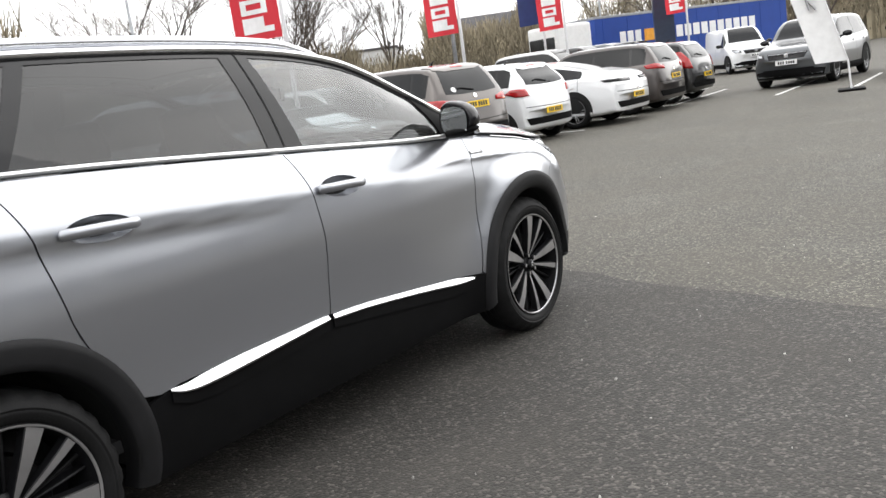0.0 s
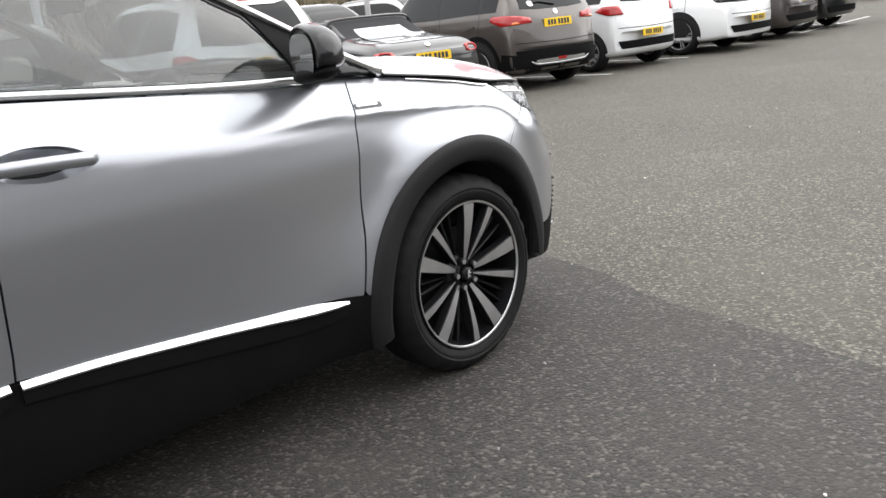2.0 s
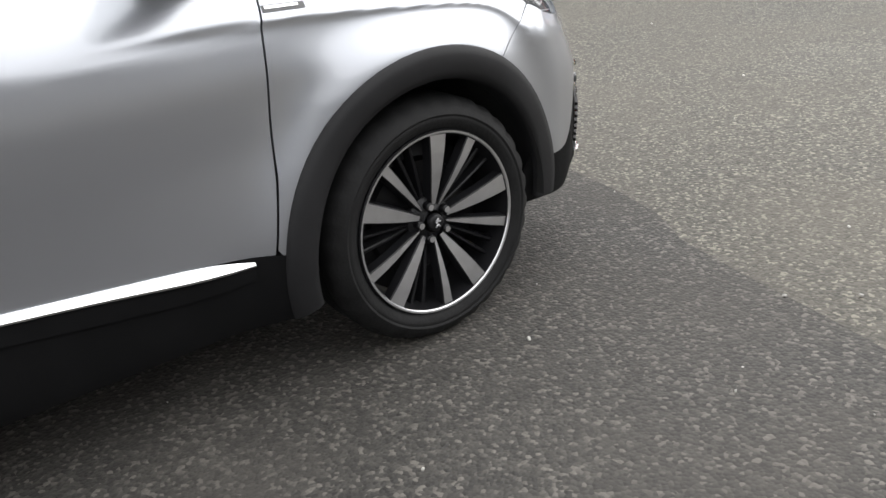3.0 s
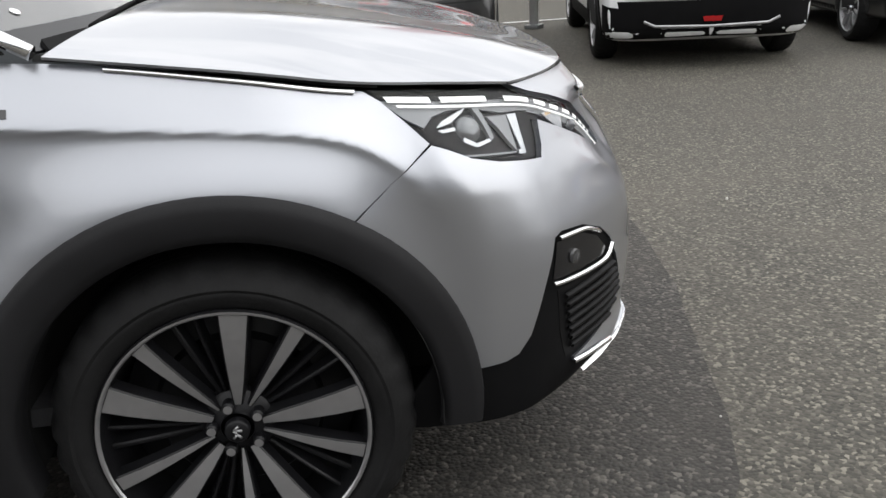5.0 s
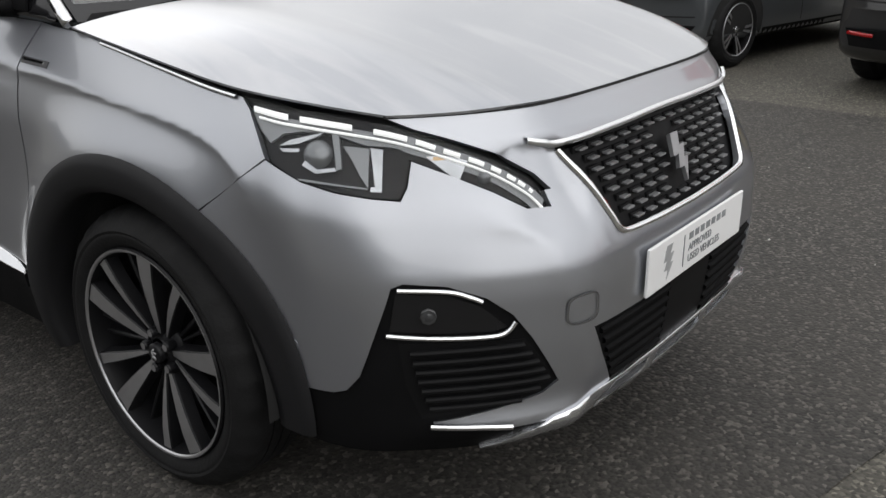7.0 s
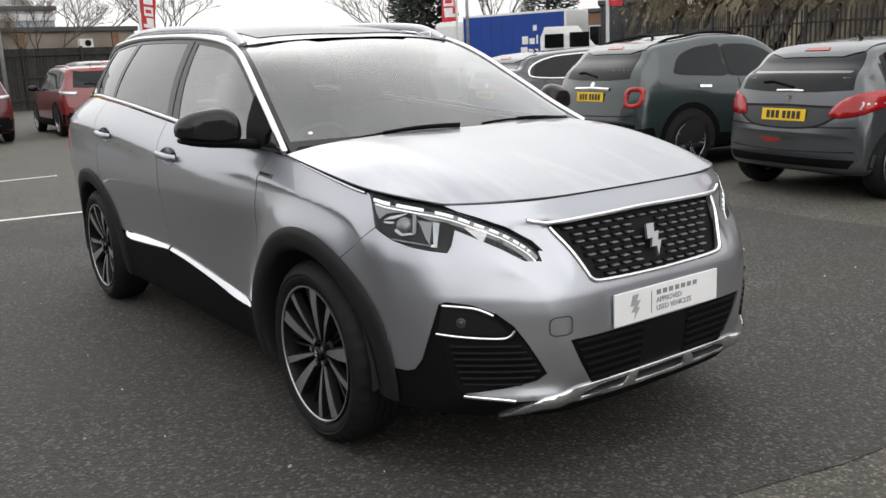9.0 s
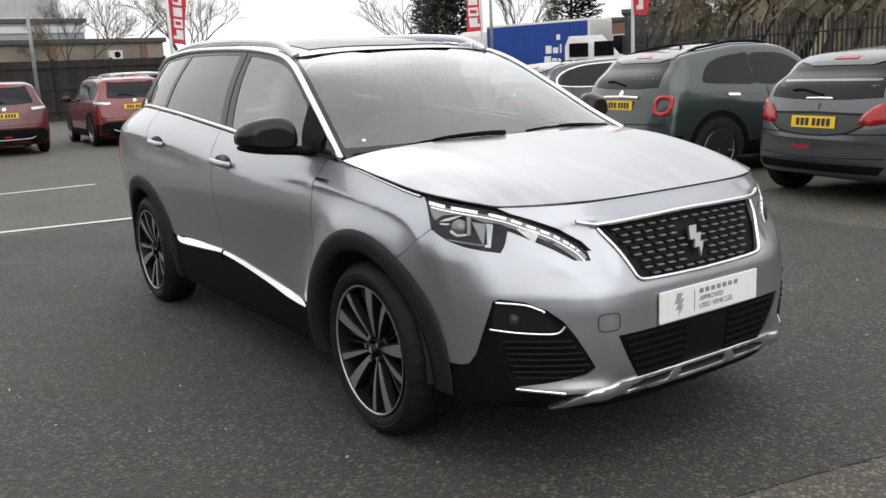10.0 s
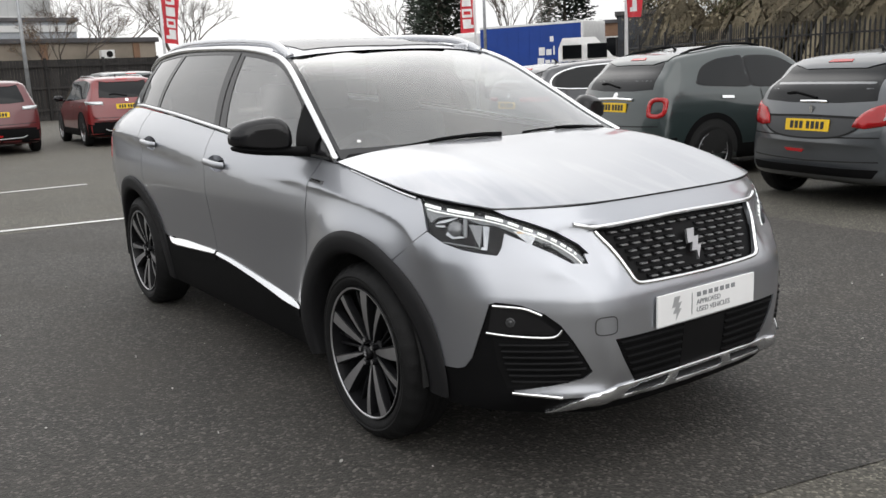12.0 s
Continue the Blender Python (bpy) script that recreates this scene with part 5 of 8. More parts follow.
    def surround():
        whole = pane((np.linspace(-2.0, 1.12, 40), np.linspace(-2.0, 1.10, 40)), 0.004, 0.002)
        grow = lambda ring_pts: [(y, z) for y, z in ring_pts]
        return panel(house, 0, whole, -0.001, 0.012, 0.06, [grow(front_pane), grow(rear_pane), grow(last_pane)])

    both("window_surround", surround, GLOSS_BLACK, car, "gloss black pillar trim")
    both("pillar_seam", lambda: strip(house, 0, [(-0.120, 1.175), (-0.142, 1.545)], 0.008, 0.0005), DARK_GAP, car)

    def chrome_run(points, r):
        return lambda: tube(points, r, 8)

    belt_line = [(BELT(y)[1] + 0.004, y, BELT(y)[0] + 0.003) for y in np.linspace(0.86, -1.72, 40)]
    both("belt_moulding", chrome_run(belt_line, 0.0105), BRIGHT_TRIM, car, "polished chrome belt moulding")
    edge_line = [(EDGE(y)[0] + 0.004, y, EDGE(y)[1] + 0.002) for y in np.linspace(1.165, -1.78, 70)]
    tail_line = [(0.572, -1.83, 1.45), (0.64, -1.82, 1.355), (0.703, -1.75, 1.275)]
    both("roof_moulding", chrome_run(edge_line + tail_line, 0.0145), CHROME, car, "polished chrome roof-edge moulding")
    for ob in car.children:
        if "moulding" in ob.name:
            ob.data.polygons.foreach_set("use_smooth", [True] * len(ob.data.polygons))
    # windscreen with a black border, roof with glass panel, rails
    shield = [(u * 0.568, 0.400 - 0.085 * u * u) for u in np.linspace(-1, 1, 15)] + [(-u * 0.748, 1.290 - 0.18 * u * u) for u in np.linspace(-1, 1, 15)]
    full = [(u * 0.596, 0.420 - 0.085 * u * u) for u in np.linspace(-1, 1, 15)] + [(-u * 0.778, 1.358 - 0.19 * u * u) for u in np.linspace(-1, 1, 15)]
    part("windscreen", panel(screen, "top", shield, -0.002, 0.004, 0.06), SCREEN_GLASS, car)
    part("sticker", panel(screen, "top", [(0.655 + 0.009 * math.cos(a), 1.105 + 0.009 * math.sin(a)) for a in np.linspace(0, 2 * math.pi, 14, endpoint=False)], 0.001, 0.001, 0.02), PLATE_W, car, "small pale windscreen sticker")
    part("windscreen_border", panel(screen, "top", full, -0.001, 0.006, 0.06, [shield]), GLOSS_BLACK, car, "black band round the windscreen")
    top_panel = roof_mesh()
    bmesh.ops.recalc_face_normals(top_panel, faces=top_panel.faces[:])
    part("roof", top_panel, SILVER, car, smooth=True)
    part("glass_roof", panel(roof, "top", [(-0.46, 0.26), (0, 0.34), (0.46, 0.26), (0.46, -1.25), (-0.46, -1.25)], 0.004, 0.006, 0.10), GLOSS_BLACK, car, "black panoramic glass roof")
    for side in (1, -1):
        rail = smooth_line([(0.572, 0.34, 1.510), (0.566, 0.24, 1.548), (0.560, 0.08, 1.582), (0.555, -0.4, 1.614), (0.550, -1.0, 1.628), (0.540, -1.40, 1.608), (0.530, -1.64, 1.555)], 5)
        bm = tube([(side * x, y, z) for x, y, z in rail], 0.021, 10)
        for y, z in ((0.20, 1.556), (-1.42, 1.60)):
            add_box(bm, (side * 0.552 - 0.014, y - 0.07, z - 0.06), (side * 0.552 + 0.014, y + 0.07, z), 0.008)
        part("roof_rail", bm, SATIN, car, "satin aluminium roof rail", smooth=True)
    # wipers and cowl
    part("cowl", panel(screen, "top", [(-0.77, 1.185), (-0.4, 1.315), (0, 1.352), (0.4, 1.315), (0.77, 1.185), (0.74, 1.165), (0.4, 1.290), (0, 1.325), (-0.4, 1.290), (-0.74, 1.165)], 0.006, 0.01, 0.05), BLACK_PLASTIC, car)
    for x0, y0, x1, y1 in ((-0.60, 1.225, -0.06, 1.295), (0.08, 1.300, 0.62, 1.215)):
        bm = bmesh.new()
        path = [(screen.see("top", x0 + (x1 - x0) * f, y0 + (y1 - y0) * f) or screen.see("top", 0, 1.2))[0] + Vector((0, 0.008, 0.013 - 0.004 * f)) for f in np.linspace(0, 1, 9)]
        add_tube(bm, path, 0.006, 6)
        add_tube(bm, [p + Vector((0, 0.018, 0.006)) for p in path[:6]], [0.010, 0.010, 0.009, 0.008, 0.007, 0.005], 6)
        part("wiper", bm, BLACK_PLASTIC, car, smooth=True)
    # chrome blade between bonnet and wing
    def blade(z_off, wide, out):
        return lambda: strip(lower, 0, [(y, float(BELT(y)[0]) - z_off) for y in np.linspace(1.275, 1.70, 14)], wide, out, 0.003)
    both("bonnet_gap", lambda: strip(lower, 0, [(y, float(BELT(y)[0]) - 0.0065) for y in np.linspace(1.16, 1.86, 22)], 0.012, 0.002), DARK_GAP, car)
    both("blade_recess", lambda: strip(lower, 0, [(y, float(BELT(y)[0]) - 0.014) for y in np.linspace(1.16, 1.725, 16)], 0.034, 0.0015), DARK_GAP, car)
    both("bonnet_blade", blade(0.020, 0.0085, 0.003), CHROME, car, "thin chrome bonnet blade")
    # mirrors
    def housing():
        bm = bmesh.new()
        bmesh.ops.create_uvsphere(bm, u_segments=32, v_segments=22, radius=1)
        for v in bm.verts:
            x, y, z = v.co
            y = min(y, 0.78) if y > 0 else max(y, -0.42)
            x = math.copysign(abs(x) ** 0.72, x)
            z = abs(z) ** 0.85 if z > 0 else -0.42 * abs(z) ** 0.5
            v.co = (0.955 + 0.120 * x, 0.790 + 0.088 * y - 0.045 * x, 1.158 + (0.092 - 0.020 * x) * z + 0.004 * x)
        return bm

    def mirror_foot():
        bm = bmesh.new()
        rows = []
        for x, y, z, deep, tall in ((1.062, 0.752, 1.128, 0.030, 0.010), (1.02, 0.765, 1.121, 0.050, 0.017), (0.95, 0.785, 1.114, 0.060, 0.022), (0.89, 0.815, 1.110, 0.056, 0.023), (0.85, 0.865, 1.105, 0.040, 0.021), (0.80, 0.93, 1.103, 0.030, 0.022)):
            rows.append([bm.verts.new((x, y + deep * math.cos(a), z + tall * math.sin(a))) for a in np.linspace(0, 2 * math.pi, 16)])
        grid_faces(bm, rows)
        bm.faces.new(rows[0]), bm.faces.new(rows[-1])
        bmesh.ops.remove_doubles(bm, verts=bm.verts[:], dist=0.0005)
        bmesh.ops.recalc_face_normals(bm, faces=bm.faces[:])
        return bm

    for side, ob in zip((1, -1), both("wing_mirror", housing, GLOSS_BLACK, car, "gloss black door mirror on a matt foot")):
        ob.data.polygons.foreach_set("use_smooth", [True] * len(ob.data.polygons))
        m = Matrix.Translation((side * 0.957, 0.752, 1.166)) @ Matrix.Rotation(-side * 0.36, 4, "Z")
        flat, tris = fill([(0.098 * math.copysign(abs(math.cos(a)) ** 0.6, math.cos(a)), 0.060 * math.copysign(abs(math.sin(a)) ** 0.7, math.sin(a))) for a in np.linspace(0, 2 * math.pi, 24, endpoint=False)], (), 0.05)
        bm = raw([m @ Vector((x, -0.006, z)) for x, z in flat], tris)
        part("mirror_glass", bm, MIRROR, ob)
        part("mirror_arm", mirror_foot() if side > 0 else mirrored(mirror_foot()), BLACK_PLASTIC, ob, "matt black mirror foot", smooth=True)
    both("mirror_sail", lambda: panel(house, 0, pane((np.linspace(0.84, 1.0, 8), np.linspace(0.745, 0.98, 8)), 0.012, 0.012), 0.003, 0.008, 0.04), BLACK_PLASTIC, car)

    # headlights
    def headlight():
        outer = [on_side(1.722, 0.974), (0.742, 1.88, 0.958), (0.665, 2.01, 0.938), (0.60, 2.075, 0.908), (0.53, 2.13, 0.872), (0.47, 2.175, 0.828), (0.444, 2.2, 0.79), (0.444, 2.205, 0.774), (0.487, 2.175, 0.779), (0.54, 2.135, 0.816), (0.60, 2.090, 0.850), (0.657, 2.043, 0.880),
                 (0.671, 2.040, 0.83), (0.684, 2.034, 0.810), (0.715, 1.99, 0.816), (0.755, 1.93, 0.828), (0.785, 1.875, 0.846), on_side(1.834, 0.879), on_side(1.796, 0.915), on_side(1.751, 0.955)]
        return outer

    VL = 55
    outer = headlight()
    both("headlight_housing", lambda: panel(lower, VL, pts(VL, outer), -0.014, 0.012, 0.012), LAMP_DARK, car)
    top_edge = [(0.773, 1.745, 0.962), (0.742, 1.88, 0.947), (0.665, 2.01, 0.926), (0.60, 2.075, 0.896), (0.53, 2.13, 0.860), (0.475, 2.17, 0.818), (0.452, 2.195, 0.786)]
    flat_top = [np.array(p) for p in smooth_line(pts(VL, top_edge), 12)]
    for sign in (1, -1):
        turn = (lambda b: b) if sign > 0 else mirrored
        lamp = [o for o in car.children if o.name.startswith("headlight_housing")][0 if sign > 0 else 1]
        upper = [tuple(p - (0, 0.004)) for p in flat_top if p[0] < 0.66]
        bezel_line = upper + [(0.650, 0.893), (0.600, 0.903), (0.560, 0.906), (0.50, 0.926), (0.45, 0.929), (0.415, 0.925), (0.388, 0.908), (0.376, 0.925), (0.370, 0.945)]
        part("bezel", turn(panel(lower, VL, bezel_line, -0.008, 0.006, 0.02)), LAMP_GREY, lamp, "grey lamp bezel")
        tail = bmesh.new()
        strip(lower, VL, [tuple(p - (0, 0.012)) for p in flat_top if p[0] > 0.62], 0.030, -0.0085, 0.0, tail)
        part("bezel", turn(tail), LAMP_GREY, lamp)
        total = len(flat_top) - 1
        spans = [(0.01, 0.115), (0.145, 0.255), (0.285, 0.375), (0.40, 0.475), (0.495, 0.56), (0.58, 0.64), (0.66, 0.71), (0.73, 0.775), (0.795, 0.835), (0.855, 0.89)]
        for k, (f0, f1) in enumerate(spans):
            row = [tuple(p - (0, 0.004)) for p in flat_top[round(f0 * total) : round(f1 * total) + 1]]
            if len(row) > 1:
                part("led", turn(strip(lower, VL, row, 0.0105 - 0.0004 * k, -0.002, 0.002)), LED, lamp, "white daytime running light")
        line = bmesh.new()
        guide = [tuple(p - (0, 0.0155)) for p in flat_top[2:]]
        strip(lower, VL, guide + [(guide[-1][0] - 0.035, guide[-1][1] + 0.001)], 0.0048, -0.003, 0.002, line)
        part("light_guide", turn(line), LED, lamp)
        # projector lens in its bright frame
        for s0, z0, r in ((0.470, 0.893, 0.029), (0.775, 0.840, 0.014)):
            hit = lower.see(VL, s0, z0)
            q = hit[1].to_track_quat("X", "Z").to_matrix().to_4x4()
            bm = bmesh.new()
            add_lathe(bm, [(r, -0.006), (r * 0.85, 0.004), (r * 0.5, 0.010), (0.0001, 0.012)], 28)
            bmesh.ops.transform(bm, matrix=Matrix.Translation(hit[0] - hit[1] * 0.008) @ q, verts=bm.verts[:])
            part("projector_lens", turn(bm), mat("projector_glass", (0.16, 0.165, 0.17), 0.05, 0.4, coat=1.0), lamp, "glassy projector lens", smooth=True)
        facets = (([(0.404, 0.904), (0.425, 0.914), (0.490, 0.927), (0.478, 0.921), (0.440, 0.908)], LAMP_MIRROR), ([(0.404, 0.900), (0.440, 0.900), (0.438, 0.894), (0.410, 0.894)], LAMP_MIRROR),
                  ([(0.440, 0.872), (0.462, 0.858), (0.500, 0.862), (0.498, 0.868), (0.466, 0.865), (0.447, 0.880)], LAMP_MIRROR), ([(0.502, 0.925), (0.514, 0.922), (0.510, 0.866), (0.500, 0.864)], LAMP_GREY),
                  ([(0.518, 0.905), (0.564, 0.900), (0.553, 0.832), (0.540, 0.856), (0.530, 0.882)], LAMP_GREY), ([(0.566, 0.901), (0.588, 0.898), (0.577, 0.824), (0.556, 0.826), (0.558, 0.834), (0.566, 0.834)], LAMP_MIRROR),
                  ([(0.43, 0.850), (0.55, 0.833), (0.552, 0.830), (0.43, 0.846)], LAMP_GREY), ([(0.664, 0.884), (0.700, 0.884), (0.744, 0.872), (0.735, 0.858), (0.722, 0.836), (0.690, 0.862)], LAMP_MIRROR),
                  ([(0.668, 0.883), (0.704, 0.882), (0.700, 0.876), (0.676, 0.876)], mat("amber_reflector", (0.55, 0.36, 0.16), 0.2, 0.4, coat=1.0)))
        for quad, surface in facets:
            part("reflector", turn(panel(lower, VL, quad, -0.005, 0.010, 0.015)), surface, lamp, "bright lamp reflector")
        part("lamp_cover", turn(panel(lower, VL, pts(VL, outer), 0.004, 0.010, 0.03)), LAMP_GLASS, lamp, "clear lamp cover")

    # grille: dark back, bright frame, rows of small bars, emblem
    tl, bl = (0.405, 0.866), (0.322, 0.700)
    grille_line = [(-0.405, 0.866), (-0.2, 0.880), (0, 0.884), (0.2, 0.880), tl, (0.392, 0.84), (0.36, 0.78), bl, (0.28, 0.690), (0, 0.684), (-0.28, 0.690), (-0.322, 0.70), (-0.36, 0.78), (-0.392, 0.84)]
    grille = part("grille", panel(lower, 90, grille_line, -0.020, 0.004, 0.04), SLAT_BLACK, car, "black grille with small bright bars")
    frame_line = [tl, (0.392, 0.84), (0.36, 0.78), (0.335, 0.725), bl, (0.285, 0.690), (0.15, 0.686), (0, 0.684)]
    both("grille_frame", lambda: strip(lower, 90, smooth_line(frame_line, 4), 0.014, 0.001, 0.007), CHROME, car, "chrome grille frame")
    brow_line = smooth_line([(-0.476, 0.896), (-0.44, 0.887), (-0.40, 0.8815), (-0.2, 0.884), (0, 0.887), (0.2, 0.884), (0.40, 0.8815), (0.44, 0.887), (0.476, 0.896)], 6)
    part("grille_brow", strip(lower, 90, brow_line, 0.013, 0.001, 0.007), BRIGHT_TRIM, car, "satin chrome grille brow")
    def half_at(z):
        return float(np.interp(z, [0.69, 0.78, 0.866], [0.30, 0.352, 0.392]))
    for r in range(8):
        z = 0.702 + r * 0.0222
        w = half_at(z) - 0.012
        n = int(2 * w / 0.056)
        for k in range(n + 1):
            x = (k - n / 2 + (0.5 if r % 2 else 0.0)) * 0.056
            if abs(x) + 0.016 < w and not (abs(x) < 0.045 and 0.71 < z < 0.84):
                hit = lower.see(90, x, z)
                c = hit[0] + Vector((0, -0.006, 0))
                bm = box((c.x - 0.0150, c.y - 0.018, c.z - 0.0030), (c.x + 0.0150, c.y + 0.001, c.z + 0.0015), 0.0015)
                part("grille_bar", bm, ALLOY_GREY, grille)
                bm = box((c.x - 0.024, c.y - 0.026, c.z - 0.009), (c.x + 0.024, c.y - 0.012, c.z + 0.006), 0.002)
                part("grille_cell", bm, SLAT_BLACK, grille)
    hit = lower.see(90, 0, 0.775)
    emblem = crest(0.112, 0.010)
    lean = hit[1].to_track_quat("Y", "Z").to_matrix().to_4x4()
    bmesh.ops.transform(emblem, matrix=Matrix.Translation(hit[0] + Vector((0, -0.004, 0))) @ lean, verts=emblem.verts[:])
    part("emblem", emblem, ALLOY_GREY, grille, "satin metal emblem")

    # lower intake with slats
    intake = part("lower_intake", panel(lower, 90, [(-0.425, 0.519), (0.425, 0.519), (0.385, 0.44), (0.338, 0.348), (-0.338, 0.348), (-0.385, 0.44)], -0.014, 0.004, 0.05), SLAT_BLACK, car)
    for k in range(6):
        z = 0.365 + k * 0.0275
        w = float(np.interp(z, [0.348, 0.519], [0.335, 0.42])) - 0.01
        for a, b in ((-w, -0.115), (0.115, w)):
            part("slat", strip(lower, 90, [(a, z), ((a + b) / 2, z), (b, z)], 0.014, -0.008, 0.010), BLACK_PLASTIC, intake)
    part("radar_cover", panel(lower, 90, [(-0.11, 0.515), (0.11, 0.515), (0.11, 0.352), (-0.11, 0.352)], -0.003, 0.01, 0.05), SLAT_BLACK, intake, "smooth black sensor cover")
    # fog lamp pods
    fog_in = [(0.745, 2.078, 0.640), (0.68, 2.152, 0.632), (0.63, 2.19, 0.606), (0.588, 2.228, 0.556), (0.61, 2.21, 0.549), (0.68, 2.14, 0.553), (0.757, 2.07, 0.562)]
    vent = [(0.745, 2.08, 0.535), (0.64, 2.19, 0.528), (0.560, 2.25, 0.525), (0.525, 2.275, 0.468), (0.500, 2.285, 0.418), (0.56, 2.24, 0.388), (0.715, 2.115, 0.360), (0.735, 2.09, 0.44)]
    for sign in (1, -1):
        turn = (lambda b: b) if sign > 0 else mirrored
        pod = part("fog_lamp", turn(panel(lower, V, pts(V, fog_in), -0.003, 0.008, 0.02)), GLOSS_BLACK, car, "gloss black fog lamp panel")
        part("fog_trim", turn(strip(lower, V, smooth_line(pts(V, [(0.742, 2.08, 0.648), (0.68, 2.155, 0.640), (0.645, 2.18, 0.626), (0.628, 2.193, 0.616)]), 5), 0.009, 0.002, 0.006)), CHROME, pod, "chrome fog lamp trim")
        part("fog_trim", turn(strip(lower, V, smooth_line(pts(V, [(0.762, 2.07, 0.556), (0.69, 2.14, 0.545), (0.615, 2.21, 0.541), (0.590, 2.228, 0.549), (0.578, 2.238, 0.568)]), 5), 0.009, 0.002, 0.006)), CHROME, pod, "chrome fog lamp trim")
        hit = lower.see(V, along(V, 0.705, 2.125), 0.592)
        bm = bmesh.new()
        add_lathe(bm, [(0.017, -0.004), (0.016, 0.004), (0.013, 0.002), (0.008, 0.005), (0.0001, 0.006)], 8)
        bmesh.ops.transform(bm, matrix=Matrix.Translation(hit[0]) @ hit[1].to_track_quat("X", "Z").to_matrix().to_4x4(), verts=bm.verts[:])
        part("fog_lens", turn(bm), mat("fog_glass", (0.035, 0.036, 0.038), 0.1, coat=0.4), pod, "round glass fog lens", smooth=True)
        vent_ob = part("bumper_vent", turn(panel(lower, V, pts(V, vent), -0.005, 0.004, 0.03)), SLAT_BLACK, car)
        for k in range(7):
            z = 0.385 + k * 0.0215
            x1 = float(np.interp(z, [0.388, 0.418, 0.468, 0.525], [0.56, 0.508, 0.532, 0.567]))
            y1 = float(np.interp(x1, [0.5, 0.56], [2.29, 2.245]))
            x0 = float(np.interp(z, [0.36, 0.44, 0.53], [0.70, 0.72, 0.735]))
            y0 = float(np.interp(x0, [0.70, 0.765], [2.135, 2.065]))
            part("slat", turn(strip(lower, V, [(along(V, x0 + (x1 - x0) * f, y0 + (y1 - y0) * f), z) for f in np.linspace(0, 1, 7)], 0.011, -0.003, 0.010)), SLAT_BLACK, vent_ob)
        # bright edge below the vent
        part("vent_edge", turn(strip(lower, V, smooth_line(pts(V, [(0.705, 2.13, 0.346), (0.64, 2.19, 0.340), (0.58, 2.235, 0.332)]), 5), 0.012, 0.003, 0.006)), CHROME, car)
        # parking sensors and the towing eye cover
        for x, y, z in ((0.846, 1.905, 0.506),):
            hit = lower.see(V, along(V, x, y), z)
            bm = bmesh.new()
            add_lathe(bm, [(0.0125, 0.0), (0.0125, 0.0012), (0.0105, 0.0012), (0.0095, 0.0005), (0.0001, 0.002)], 18)
            bmesh.ops.transform(bm, matrix=Matrix.Translation(hit[0]) @ hit[1].to_track_quat("X", "Z").to_matrix().to_4x4(), verts=bm.verts[:])
            part("parking_sensor", turn(bm), SILVER, car)
    # towing eye cover on the car's right
    loop = [(-0.457 + 0.036 * math.copysign(abs(math.cos(a)) ** 0.5, math.cos(a)), 0.572 + 0.030 * math.copysign(abs(math.sin(a)) ** 0.5, math.sin(a))) for a in np.linspace(0, 2 * math.pi, 33)]
    part("towing_cover", strip(lower, 90, loop, 0.0042, 0.0035), mat("seam_grey", (0.06, 0.06, 0.06), 0.7), car, "towing eye cover outline")

    # bright skid plate: a bar below the intake, three slots, a thin lower bar, swept tips
    right = [(0.0, 0.357), (0.20, 0.357), (0.36, 0.355), (0.43, 0.351), (0.505, 0.337), (0.56, 0.312), (0.604, 0.268), (0.590, 0.264), (0.50, 0.287), (0.41, 0.297), (0.30, 0.2955), (0.15, 0.2935), (0.0, 0.293)]
    outline = right + [(-x, z) for x, z in right[::-1][1:-1]]
    slots = [[(-0.115, 0.342), (0.115, 0.342), (0.128, 0.311), (-0.128, 0.311)]]
    slots += [[(sx * 0.165, 0.342), (sx * 0.30, 0.339), (sx * 0.350, 0.327), (sx * 0.372, 0.312), (sx * 0.185, 0.311)] for sx in (1, -1)]
    part("skid_plate", panel(lower, 90, outline, 0.004, 0.016, 0.010, slots, bulge=0.0045), mat("skid_silver", (0.74, 0.75, 0.77), 0.20, 0.95, vary=0.05, fine=0.05), car, "bright silver skid plate with three slots")
    slot_back = [(-0.40, 0.348), (0.40, 0.348), (0.40, 0.302), (-0.40, 0.302)]
    part("skid_backing", panel(lower, 90, slot_back, -0.004, 0.006, 0.04), SLAT_BLACK, car)

    # show plate with its lettering
    board = part("show_plate", box((-0.26, 2.355, 0.530), (0.26, 2.363, 0.641), 0.003), PLATE_W, car, "white dealer show plate")
    ink = mat("plate_grey_ink", (0.22, 0.23, 0.24), 0.5)
    part("plate_rule", box((0.085, 2.3625, 0.548), (0.0875, 2.3645, 0.624)), ink, board)
    # brand word as plain bars
    for k in range(7):
        part("plate_bar", box((0.060 - k * 0.031 - 0.020, 2.3625, 0.606), (0.060 - k * 0.031, 2.3645, 0.622)), ink, board)
    bm = crest(0.082, 0.0015)
    bmesh.ops.translate(bm, vec=(0.165, 2.3625, 0.585), verts=bm.verts[:])
    part("plate_emblem", bm, mat("plate_silver", (0.45, 0.46, 0.47), 0.4, 0.3), board)
    for text, z, size in (("APPROVED", 0.578, 0.026), ("USED VEHICLES", 0.551, 0.026)):
        curve = bpy.data.curves.new("plate_text", "FONT")
        curve.body, curve.size, curve.extrude = text, size, 0.0006
        ob = new("plate_text", curve)
        ob.data.materials.append(ink)
        ob.matrix_world = Matrix.Translation((0.062, 2.3642, z)) @ Euler((radians(90), 0, radians(180))).to_matrix().to_4x4()
        ob.parent = board
